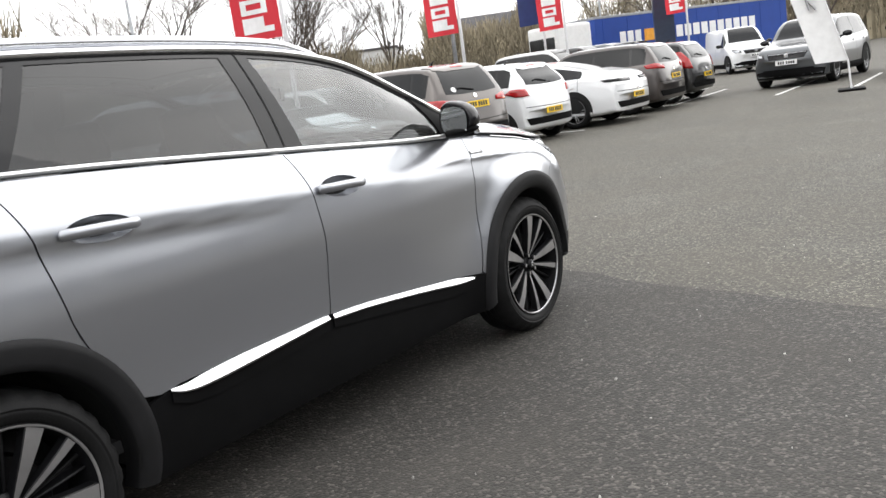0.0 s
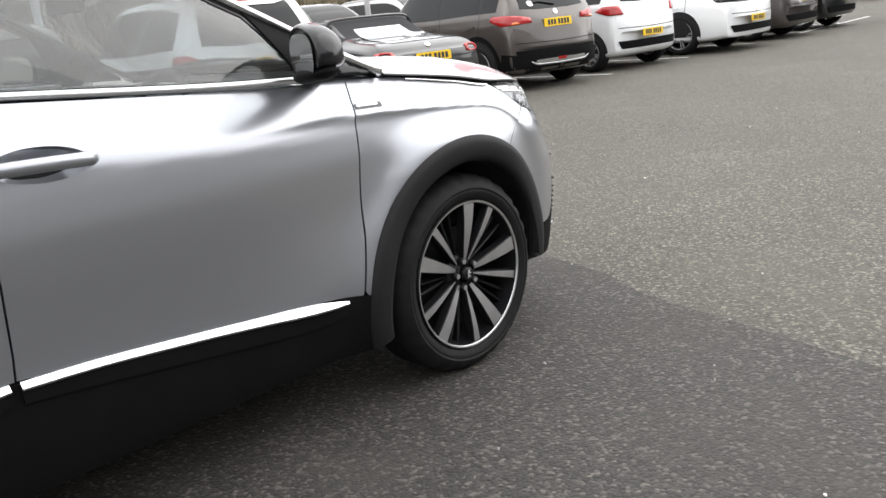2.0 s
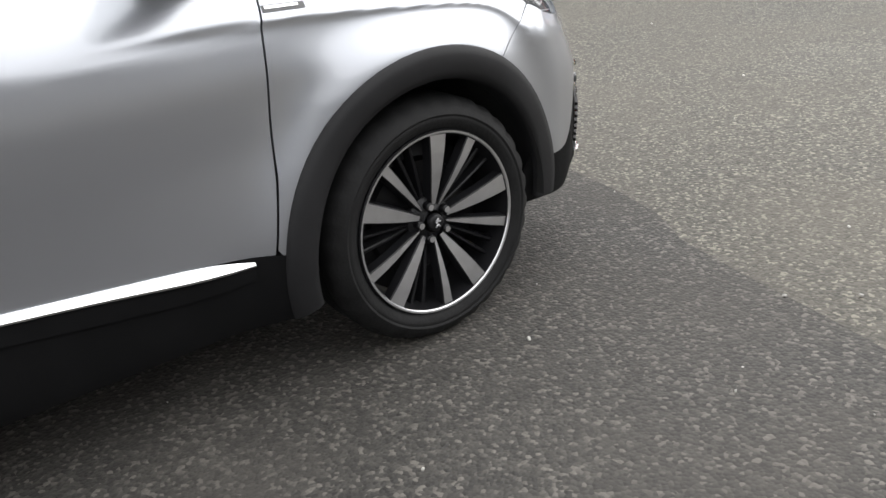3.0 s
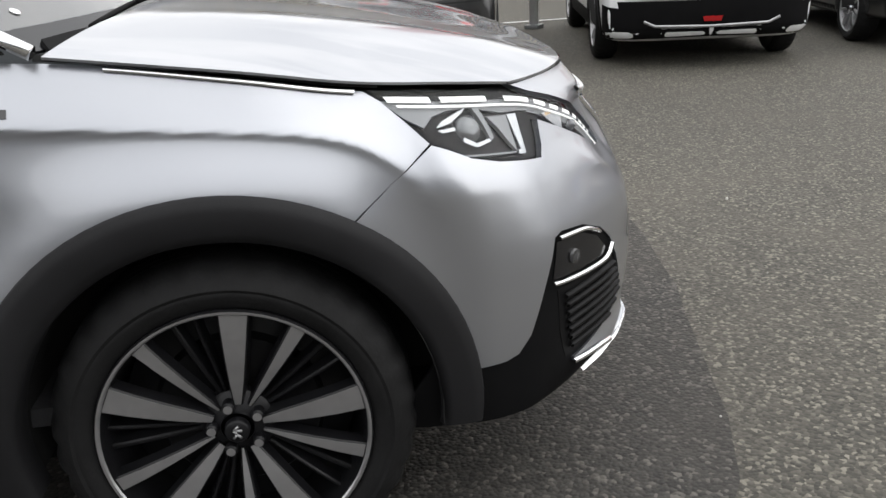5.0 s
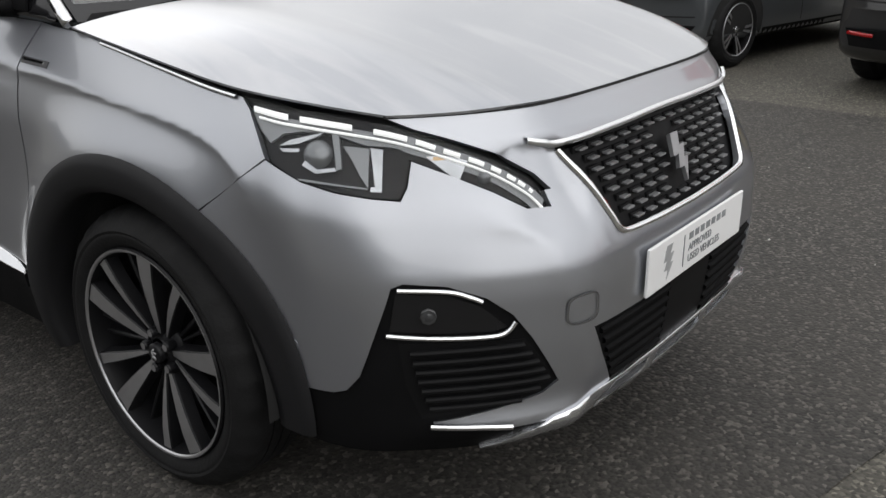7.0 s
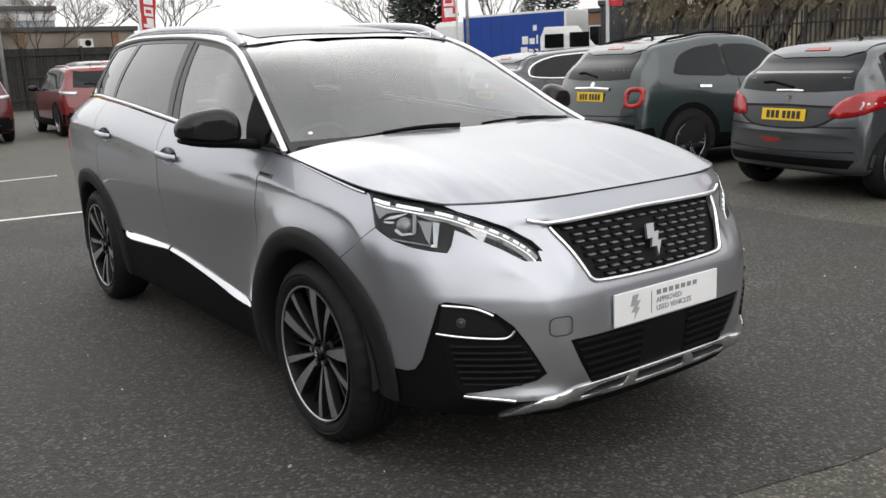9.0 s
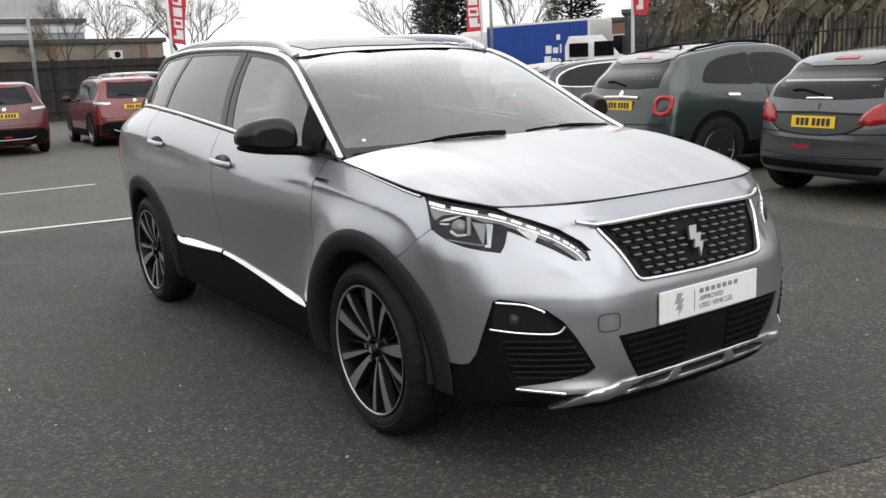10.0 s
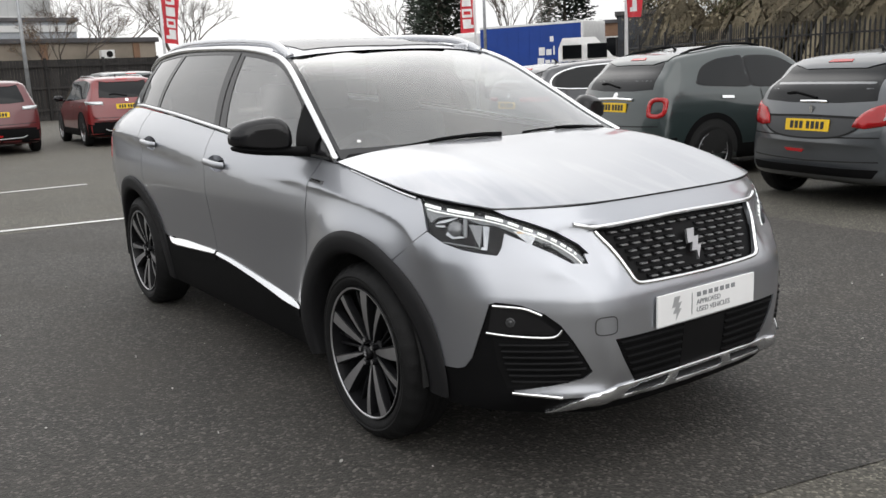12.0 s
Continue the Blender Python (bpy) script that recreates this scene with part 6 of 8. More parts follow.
    # wing script as a plain bar
    both("wing_badge", lambda: panel(lower, 0, [(1.008, 0.9865), (1.118, 0.9815), (1.118, 0.9955), (1.008, 1.0015)], 0.002, 0.003, 0.03), LAMP_SHELL, car, "dark wing badge with a bright script bar")
    both("wing_badge_bar", lambda: panel(lower, 0, [(1.014, 0.9925), (1.10, 0.9885), (1.10, 0.9935), (1.014, 0.9985)], 0.004, 0.003, 0.03), CHROME, car)

    # rear end
    part("tailgate", panel(lower, -90, [(-0.70, 0.66), (0.70, 0.66), (0.74, 0.95), (0.62, 1.18), (-0.62, 1.18), (-0.74, 0.95)], 0.0, 0.014, 0.05), SILVER, car)
    part("rear_bumper", panel(lower, -90, [(-0.80, 0.42), (0.80, 0.42), (0.82, 0.65), (-0.82, 0.65)], 0.0, 0.014, 0.05), SILVER, car)
    part("rear_skirt", panel(lower, -90, [(-0.78, 0.21), (0.78, 0.21), (0.80, 0.415), (-0.80, 0.415)], 0.0, 0.014, 0.05), BLACK_PLASTIC, car)
    both("rear_corner", lambda: panel(lower, -45, [(along(-45, x, y), z) for x, y, z in ((0.885, -1.88, 0.42), (0.80, -2.1, 0.42), (0.82, -2.1, 0.65), (0.875, -1.90, 0.66))], 0.0, 0.014, 0.05), SILVER, car)
    both("tail_light", lambda: panel(lower, -50, [(along(-50, x, y), z) for x, y, z in ((0.72, -2.19, 0.92), (0.86, -1.95, 0.93), (0.83, -1.97, 1.06), (0.68, -2.17, 1.05))], 0.004, 0.014, 0.04), RED_LENS, car, "red tail light")
    plate(lower, -90, 0.80, PLATE_Y, car)
    part("rear_window", panel(roof, -90, [(-0.52, 1.28), (0.52, 1.28), (0.47, 1.50), (-0.47, 1.50)], 0.004, 0.006, 0.05), TINTED, car)

    # cabin fittings
    dash = bmesh.new()
    line = [(1.20, 0.60), (1.20, 1.02), (1.12, 1.06), (0.95, 1.05), (0.80, 1.00), (0.74, 0.90), (0.78, 0.60)]
    rows = [[dash.verts.new((x, y, z - 0.03 * (abs(x) / 0.7) ** 2)) for y, z in line] for x in np.linspace(-0.72, 0.72, 9)]
    grid_faces(dash, rows)
    part("dashboard", dash, CABIN, car, smooth=True)
    def seat(name, x, y, wide):
        bm = bmesh.new()
        add_box(bm, (x - wide / 2, y - 0.10, 0.42), (x + wide / 2, y + 0.42, 0.62), 0.06)
        add_box(bm, (-wide / 2, -0.08, 0), (wide / 2, 0.08, 0.66), 0.06, Matrix.Translation((x, y - 0.10, 0.55)) @ Matrix.Rotation(0.30, 4, "X"))
        ob = part(name, bm, SEAT_CLOTH, car, smooth=True)
        for k in ((0,) if wide < 0.7 else (-0.4, 0.4)):
            head = box((-0.13, -0.05, 0), (0.13, 0.05, 0.19), 0.045, Matrix.Translation((x + k, y - 0.30, 1.19)) @ Matrix.Rotation(0.2, 4, "X"))
            part("headrest", head, SEAT_CLOTH, ob, smooth=True)
    for x in (0.37, -0.37):
        seat("front_seat", x, 0.12, 0.50)
    seat("rear_seat", 0.0, -0.80, 1.30)
    wheel = bmesh.new()
    hoop = [(0.17 * math.cos(a), 0.0, 0.15 * math.sin(a)) for a in np.linspace(0, 2 * math.pi, 28)]
    add_tube(wheel, hoop, 0.016, 8)
    add_box(wheel, (-0.07, -0.02, -0.07), (0.07, 0.03, 0.05), 0.02)
    add_box(wheel, (-0.16, -0.005, -0.01), (0.16, 0.01, 0.015), 0.004)
    bmesh.ops.transform(wheel, matrix=Matrix.Translation((0.37, 0.62, 1.0)) @ Matrix.Rotation(-0.4, 4, "X"), verts=wheel.verts[:])
    part("steering_wheel", wheel, CABIN, car, smooth=True)
    part("rear_view_mirror", box((-0.12, 0.56, 1.35), (0.12, 0.59, 1.42), 0.012), GLOSS_BLACK, car)
    part("camera_housing", box((-0.07, 0.50, 1.42), (0.07, 0.60, 1.465), 0.02), BLACK_PLASTIC, car)
    part("cabin_floor", box((-0.78, -2.0, 0.36), (0.78, 1.2, 0.40)), CABIN, car)
    add_wheels(car, "blade", 0.351, 0.258, 0.215, 0.876, (1.42, -1.42))
    return car


build_silver_car()


# ---- the row of parked cars ----
WHITE_PAINT = paint("white_paint", (0.78, 0.79, 0.80), 0.0)
BROWN_PAINT = paint("grey_brown_paint", (0.080, 0.068, 0.061), 0.5, 0.3)
GREY_PAINT = paint("dark_grey_paint", (0.094, 0.101, 0.108), 0.5, 0.3)
GREEN_PAINT = paint("green_grey_paint", (0.022, 0.034, 0.034), 0.15, 0.3)
BLACK_PAINT = paint("black_paint", (0.006, 0.006, 0.007), 0.0)
DARK_BROWN = paint("dark_brown_paint", (0.06, 0.05, 0.046), 0.4, 0.3)
RED_PAINT = paint("red_paint", (0.17, 0.006, 0.007), 0.0)
DEEP_RED = paint("deep_red_paint", (0.10, 0.006, 0.009), 0.0)
MID_GREY = paint("mid_grey_paint", (0.16, 0.165, 0.17), 0.5, 0.3)
SILVER_ROW = paint("pale_silver_paint", (0.5, 0.5, 0.5), 0.6, 0.3)


def spot(x, y, turn, L, wb, fo):
    """The pose of a car whose rear middle stands at x, y."""
    back = L - wb / 2 - fo
    return pose(x, y, 0, 0, 0, turn) @ pose(0, back, 0)


WIDE_LAMP = [(0.58, 0.03, 0.93), (0.99, 0.30, 0.97), (0.99, 0.36, 1.04), (0.88, 0.20, 1.07), (0.60, 0.05, 1.02)]
TALL_LAMP = [(0.66, 0.05, 0.78), (0.97, 0.26, 0.80), (0.99, 0.30, 1.00), (0.86, 0.16, 1.02), (0.68, 0.06, 0.92)]
SLIM_LAMP = [(0.42, 0.02, 0.86), (0.98, 0.25, 0.86), (0.99, 0.30, 0.94), (0.42, 0.04, 0.92)]

# small grey hatchback
CLAW_LAMP = [(0.56, 0.06, 0.75), (0.68, 0.09, 0.735), (0.86, 0.18, 0.765), (0.985, 0.32, 0.83), (1.0, 0.52, 0.92), (0.98, 0.46, 0.975), (0.87, 0.20, 0.96), (0.73, 0.10, 0.91), (0.61, 0.07, 0.83)]
hatch, hatch_skin, _, _ = parked("hatchback", spot(-5.15, -0.62, 79.0, 3.97, 2.72, 0.69), "dark grey metallic hatchback with red hooked tail lights", GREY_PAINT, L=3.97, W=0.87, H=1.44, wb=2.72, fo=0.69, belt=0.93, drop=0.02, cowl_back=0.1,
       lamps=[(CLAW_LAMP, RED_LENS, "red hooked tail light"), ([(0.77, 0.13, 0.80), (0.90, 0.22, 0.815), (0.99, 0.40, 0.885), (0.985, 0.44, 0.925), (0.90, 0.24, 0.905), (0.80, 0.14, 0.85)], mat("white_lens", (0.72, 0.73, 0.74), 0.2, coat=0.6), "white reversing lamp")],
       plate_z=0.755, wheel="five", R=0.315, rim=0.215, insert=(0.30, 0.375), badge=False, glass_wide=0.66, glass_low=0.02)
part("reflector", panel(hatch_skin, -90, [(-0.25, 0.535), (0.0, 0.53), (-0.03, 0.50), (-0.21, 0.505)], 0.008, 0.01, 0.05), RED_LENS, hatch, "red fog lamp in the bumper")
recess_line = smooth_line([(-0.60, 0.80), (-0.52, 0.72), (-0.34, 0.655), (0, 0.635), (0.34, 0.655), (0.52, 0.72), (0.60, 0.80)], 4)
part("plate_recess", panel(hatch_skin, -90, [tuple(p) for p in recess_line] + [(0.55, 0.832), (0, 0.842), (-0.55, 0.832)], 0.004, 0.006, 0.05), mat("recess_grey", (0.026, 0.028, 0.030), 0.35), hatch, "dark recess behind the plate")
part("tailgate_seam", strip(hatch_skin, -90, [tuple(p) for p in recess_line], 0.016, 0.007), DARK_GAP, hatch)
part("tailgate_seam", strip(hatch_skin, -90, [(-0.55, 0.832), (0, 0.842), (0.55, 0.832)], 0.020, 0.007), DARK_GAP, hatch)
part("bumper_crease", strip(hatch_skin, -90, [(-0.74, 0.445), (0, 0.425), (0.74, 0.445)], 0.012, 0.003), DARK_GAP, hatch)
part("chrome_bar", strip(hatch_skin, -90, [(-0.16, 0.968), (0, 0.972), (0.16, 0.968)], 0.022, 0.008, 0.008), CHROME, hatch)
spot_hit = hatch_skin.see(-90, 0.0, 0.895)
bm = crest(0.085, 0.008, 1)
bmesh.ops.translate(bm, vec=spot_hit[0] + Vector((0, -0.012, 0)), verts=bm.verts[:])
part("badge", bm, CHROME, hatch, "small bright emblem")
# black hatchback
black_car, black_skin, _, _ = parked("hatchback", spot(-4.78, 2.05, 80.5, 4.2, 2.575, 0.85), "glossy black hatchback with dark red tail lights", BLACK_PAINT, L=4.2, W=0.89, H=1.48, wb=2.575, fo=0.85, belt=0.95,
       lamps=[(WIDE_LAMP, RED_LENS, "dark red tail light"), ([(0.62, 0.0, 0.415), (0.86, 0.06, 0.42), (0.86, 0.06, 0.445), (0.62, 0.0, 0.44)], RED_LENS, "low red reflector")], plate_z=0.50, wheel="nine", R=0.315, rim=0.21)
part("bumper_band", panel(black_skin, -90, [(-0.76, 0.455), (0.76, 0.455), (0.74, 0.40), (-0.74, 0.40)], 0.006, 0.008, 0.05), BLACK_PLASTIC, black_car)
part("plate_recess", panel(black_skin, -90, [(-0.34, 0.57), (0.34, 0.57), (0.38, 0.44), (-0.38, 0.44)], 0.004, 0.006, 0.05), BLACK_PLASTIC, black_car)
# green-grey crossover
arched = [[(-0.60, 1.07), (-0.66, 1.22), (-0.66, 1.39), (-0.45, 1.415), (-0.15, 1.385), (0.10, 1.27), (0.33, 1.10), (0.36, 1.06), (0.0, 1.06)],
          [(-1.43, 1.12), (-1.43, 1.19), (-1.33, 1.31), (-1.13, 1.385), (-0.90, 1.41), (-0.735, 1.41), (-0.73, 1.22), (-0.70, 1.08), (-1.1, 1.09)]]
parked("crossover", spot(-5.45, -3.45, 80.5, 4.25, 2.57, 0.85), "dark green-grey crossover with chrome tailgate bar", GREEN_PAINT, L=4.25, W=0.90, H=1.565, wb=2.57, fo=0.85, belt=1.0, hood=0.98, cowl_back=0.34, drop=0.05,
       lamps=[([(0.62, 0.06, 0.76), (0.95, 0.26, 0.76), (0.95, 0.26, 0.98), (0.62, 0.06, 0.98)], RED_LENS, "rounded red ring tail light", 0.125, 0.118)], clad=True, plate_z=0.87, bright=True, wheel="five", R=0.335, rim=0.22, rails=True,
       side_panes=arched, handles=((-1.24, 0.955), (-0.44, 0.935)), glass_wide=0.62, glass_low=0.05)
# dark fastback further along, chrome round its side glass
swept = [[(-1.72, 1.06), (-1.80, 1.13), (-1.70, 1.24), (-1.45, 1.32), (-1.1, 1.36), (-0.2, 1.38), (0.30, 1.28), (0.60, 1.08), (0.0, 1.04), (-1.1, 1.03)]]
parked("crossover", spot(-6.6, -6.9, 80.5, 4.4, 2.6, 0.85), "dark grey fastback with a chrome loop round its side glass", mat("charcoal_paint", (0.042, 0.044, 0.050), 0.3, 0.4, vary=0.03, scale=1.5, coat=1.0), L=4.4, W=0.90, H=1.47, wb=2.6, fo=0.85, belt=0.98, hood=0.98, lamps=[(SLIM_LAMP, RED_LENS, "slim red tail light")], plate_z=0.8, R=0.335, rim=0.22, side_panes=swept, loop=True, drop=0.03)
# white crossover with black lower trim
parked("crossover", spot(-4.75, 4.72, 80.5, 4.3, 2.6, 0.85), "white crossover with black lower trim", WHITE_PAINT, L=4.3, W=0.885, H=1.60, wb=2.61, fo=0.85, belt=1.0, hood=0.98, lamps=[(TALL_LAMP, RED_LENS, "red tail light")], clad=True, plate_z=0.87, wheel="nine", R=0.335, rim=0.22)
# black convertible
parked("convertible", spot(-4.75, 7.18, 80.5, 4.05, 2.31, 0.90), "black two-seat convertible with canvas roof up", BLACK_PAINT, L=4.05, W=0.87, H=1.23, wb=2.31, fo=0.90, belt=0.84, hood=0.82, kind="cabrio", lamps=[([(0.55, 0.05, 0.69), (0.92, 0.20, 0.69), (0.92, 0.20, 0.77), (0.55, 0.05, 0.77)], RED_LENS, "red ring tail light", 0.12, 0.05)], plate_z=0.68, R=0.31, rim=0.215)
# grey-brown sport utility car
brown, brown_skin, _, _ = parked("suv", spot(-4.60, 9.60, 80.5, 4.30, 2.67, 0.85), "grey-brown compact utility car with bright red tail lights", BROWN_PAINT, L=4.30, W=0.885, H=1.62, wb=2.67, fo=0.85, belt=1.02, hood=1.0,
       lamps=[([(0.56, 0.03, 0.92), (0.98, 0.25, 0.90), (1.0, 0.45, 0.98), (0.98, 0.40, 1.04), (0.80, 0.15, 1.03), (0.58, 0.05, 0.99)], RED_LENS, "bright red tail light"), ([(0.66, 0.06, 0.915), (0.97, 0.25, 0.905), (0.97, 0.25, 0.94), (0.68, 0.06, 0.945)], ORANGE_LENS, "amber lamp strip")], clad=True, plate_z=0.90, wheel="five", R=0.34, rim=0.225)
part("sticker", panel(brown_skin, -90, [(-0.40 + 0.055 * math.cos(a), 1.17 + 0.04 * math.sin(a)) for a in np.linspace(0, 2 * math.pi, 16, endpoint=False)], 0.008, 0.003, 0.05), PLATE_W, brown, "round white window sticker")
part("skid_plate", panel(brown_skin, -90, [(-0.5, 0.36), (0.5, 0.36), (0.46, 0.42), (-0.46, 0.42)], 0.012, 0.01, 0.05), SATIN, brown)
# white small hatchback
parked("hatchback", spot(-4.62, 12.1, 85, 3.85, 2.45, 0.78), "small white hatchback with round red tail lights", WHITE_PAINT, L=3.85, W=0.865, H=1.49, wb=2.45, fo=0.78, belt=0.97, lamps=[([(0.74, 0.06, 0.86), (0.96, 0.22, 0.86), (1.0, 0.42, 0.93), (0.96, 0.30, 1.0), (0.80, 0.10, 0.99)], RED_LENS, "red tail light")], plate_z=0.56, wheel="nine", R=0.30, rim=0.2)
# white fastback saloon
parked("saloon", spot(-4.1, 14.8, 90, 4.75, 2.79, 0.93), "white fastback saloon with dark lower bumper", WHITE_PAINT, L=4.75, W=0.93, H=1.40, wb=2.79, fo=0.93, belt=0.93, hood=0.90, kind="saloon", lamps=[([(0.30, 0.0, 0.84), (0.98, 0.25, 0.86), (0.99, 0.32, 0.91), (0.30, 0.02, 0.90)], GLOSS_BLACK, "black light bar")], plate_z=0.55, wheel="five", R=0.35, rim=0.245)
parked("suv", spot(-4.2, 17.3, 90, 4.3, 2.6, 0.85), "dark brown utility car with steep tailgate", DARK_BROWN, L=4.3, W=0.89, H=1.58, wb=2.6, fo=0.85, belt=1.0, hood=0.98, lamps=[(WIDE_LAMP, RED_LENS, "red tail light")], plate_z=0.75, R=0.335, rim=0.22)
parked("hatchback", spot(-4.3, 19.7, 89, 4.05, 2.55, 0.80), "black hatchback with tall bright red tail lights", BLACK_PAINT, L=4.05, W=0.875, H=1.52, wb=2.55, fo=0.80, belt=0.97, lamps=[([(0.80, 0.10, 0.80), (0.97, 0.26, 0.82), (0.99, 0.42, 1.22), (0.86, 0.30, 1.22)], RED_LENS, "tall red tail light")], plate_z=0.62)
# the far row, nose to the fence
shades = [MID_GREY, BLACK_PAINT, SILVER_ROW, DARK_BROWN, GREY_PAINT, SILVER_ROW, BLACK_PAINT]
words = ["mid grey", "black", "pale silver", "dark brown", "dark grey", "pale silver", "black"]
for k in range(7):
    parked("hatchback", spot(-13.4 - 0.05 * k, 8.0 + 2.6 * k, -87, 4.2, 2.6, 0.82), words[k] + " hatchback parked nose out in the far row", shades[k], L=4.2, W=0.88, H=1.52, wb=2.6, fo=0.82, belt=0.96, lamps=[(TALL_LAMP, RED_LENS, "red tail light")], group="cars in the far row", rails="silver" if k == 2 else False)
for k, (paint, words) in enumerate(((SILVER_ROW, "tall pale silver people carrier"), (BLACK_PAINT, "tall black people carrier"), (GREY_PAINT, "tall dark grey people carrier"), (BLACK_PAINT, "tall black people carrier"))):
    parked("people_carrier", spot(-14.4, 26.2 + 2.6 * k, -87, 4.4, 2.75, 0.86), words + " parked nose out in the far row", paint, L=4.4, W=0.93, H=1.88, wb=2.75, fo=0.86, belt=1.15, hood=1.12, lamps=[(TALL_LAMP, RED_LENS, "red tail light")], R=0.35, rim=0.225, group="cars in the far row")
# red utility cars by the fence
parked("suv", spot(-3.42, -16.75, 178, 4.38, 2.65, 0.87), "bright red utility car with black lower trim", RED_PAINT, L=4.38, W=0.90, H=1.60, wb=2.65, fo=0.87, belt=1.02, hood=1.0, lamps=[([(0.62, 0.04, 0.95), (0.99, 0.30, 0.97), (1.0, 0.40, 1.03), (0.64, 0.05, 1.02)], CLEAR_LENS, "pale tail light")], clad=True, plate_z=0.90, rails="silver", R=0.345, rim=0.225)
parked("suv", spot(-0.62, -16.6, 178, 4.38, 2.65, 0.87), "deep red utility car with black lower trim", DEEP_RED, L=4.38, W=0.90, H=1.60, wb=2.65, fo=0.87, belt=1.02, hood=1.0, lamps=[([(0.62, 0.04, 0.95), (0.99, 0.30, 0.97), (1.0, 0.40, 1.03), (0.64, 0.05, 1.02)], CLEAR_LENS, "pale tail light")], clad=True, plate_z=0.86, R=0.345, rim=0.225)
parked("suv", spot(-4.7, -20.4, 178, 4.5, 2.65, 0.87), "dark green off-road car with upright sides", GREEN_PAINT, L=4.5, W=0.9, H=1.75, wb=2.65, fo=0.87, belt=1.1, hood=1.05, lamps=[(TALL_LAMP, RED_LENS, "red tail light")], clad=True, plate_z=0.85, R=0.36, rim=0.22)
# vans facing the car park
parked("suv", pose(-2.5, 22.9, 0, 0, 0, 176) @ pose(0, 0, 0), "dark grey utility car with white plate facing the lane", GREY_PAINT, L=4.5, W=0.94, H=1.66, wb=2.75, fo=0.90, belt=1.05, hood=1.04, clad=True, wheel="nine", R=0.35, rim=0.225, plate_z=0.8, group="cars facing the lane")
parked("suv", pose(0.55, 22.6, 0, 0, 0, 178), "dark grey utility car with white front plate", GREY_PAINT, L=4.5, W=0.94, H=1.66, wb=2.75, fo=0.90, belt=1.05, hood=1.04, clad=True, wheel="nine", R=0.35, rim=0.225, plate_z=0.8, group="cars facing the lane")
parked("van", pose(-8.2, 35.3, 0, 0, 0, 214), "small white panel van with black bumpers", WHITE_PAINT, L=4.3, W=0.915, H=1.82, wb=2.7, fo=0.85, kind="van", belt=1.05, hood=1.08, wheel="nine", R=0.32, rim=0.2, plate_z=0.8, clad=True, group="vans beyond the lane")


# ---- beyond the cars: flags, fences, buildings, trees ----
FLAG_RED = mat("flag_red", (0.62, 0.03, 0.045), 0.75, vary=0.08, scale=2, fine=0.06, bump=0.1, bump_scale=60)
FLAG_BLUE = mat("flag_blue", (0.02, 0.035, 0.13), 0.75, vary=0.15, scale=2)
FLAG_WHITE = mat("flag_white", (0.8, 0.8, 0.8), 0.75, vary=0.06)
POLE_WHITE = mat("white_pole", (0.72, 0.72, 0.73), 0.4, vary=0.06)
STEEL = mat("galvanised_steel", (0.32, 0.33, 0.34), 0.5, 0.6, vary=0.15)
FENCE_BLACK = mat("black_fence_paint", (0.018, 0.018, 0.02), 0.6, vary=0.25, per=0.2)
FENCE_WOOD = mat("dark_fence_board", (0.022, 0.020, 0.019), 0.85, vary=0.3, scale=3, per=0.35)
TRAILER_BLUE = mat("trailer_blue", (0.005, 0.045, 0.27), 0.6, vary=0.08, scale=1.5)
BARK = mat("bark", (0.085, 0.07, 0.058), 0.9, vary=0.3, scale=4, island=0.3)
TWIG = mat("twig", (0.10, 0.082, 0.068), 0.9, vary=0.3, scale=2, island=0.4)
DRY_LEAF = mat("dry_leaf", (0.15, 0.095, 0.055), 0.85, vary=0.3, island=0.5)
CONIFER = mat("conifer_needles", (0.022, 0.032, 0.020), 0.85, vary=0.3, island=0.5)
SCRUB = mat("scrub", (0.25, 0.215, 0.15), 0.9, vary=0.35, scale=0.5, island=0.5)
IVY = mat("ivy", (0.15, 0.155, 0.08), 0.8, vary=0.3, scale=0.5, island=0.5)
CLAD_GREY = mat("grey_cladding", (0.46, 0.47, 0.47), 0.6, 0.2, vary=0.12, scale=0.6)
BRICK = mat("brown_brick", (0.20, 0.115, 0.07), 0.85, vary=0.2, scale=1.5, fine=0.25, fine_scale=30)
PLASTER = mat("weathered_plaster", (0.24, 0.205, 0.165), 0.85, vary=0.25, scale=0.8)
PALE_WALL = mat("pale_wall", (0.55, 0.55, 0.54), 0.7, vary=0.1, scale=0.5)
SLATE = mat("roof_slate", (0.075, 0.072, 0.075), 0.8, vary=0.2, scale=1)
CAB_WHITE = mat("cab_white", (0.75, 0.75, 0.74), 0.4, vary=0.05, coat=0.5)


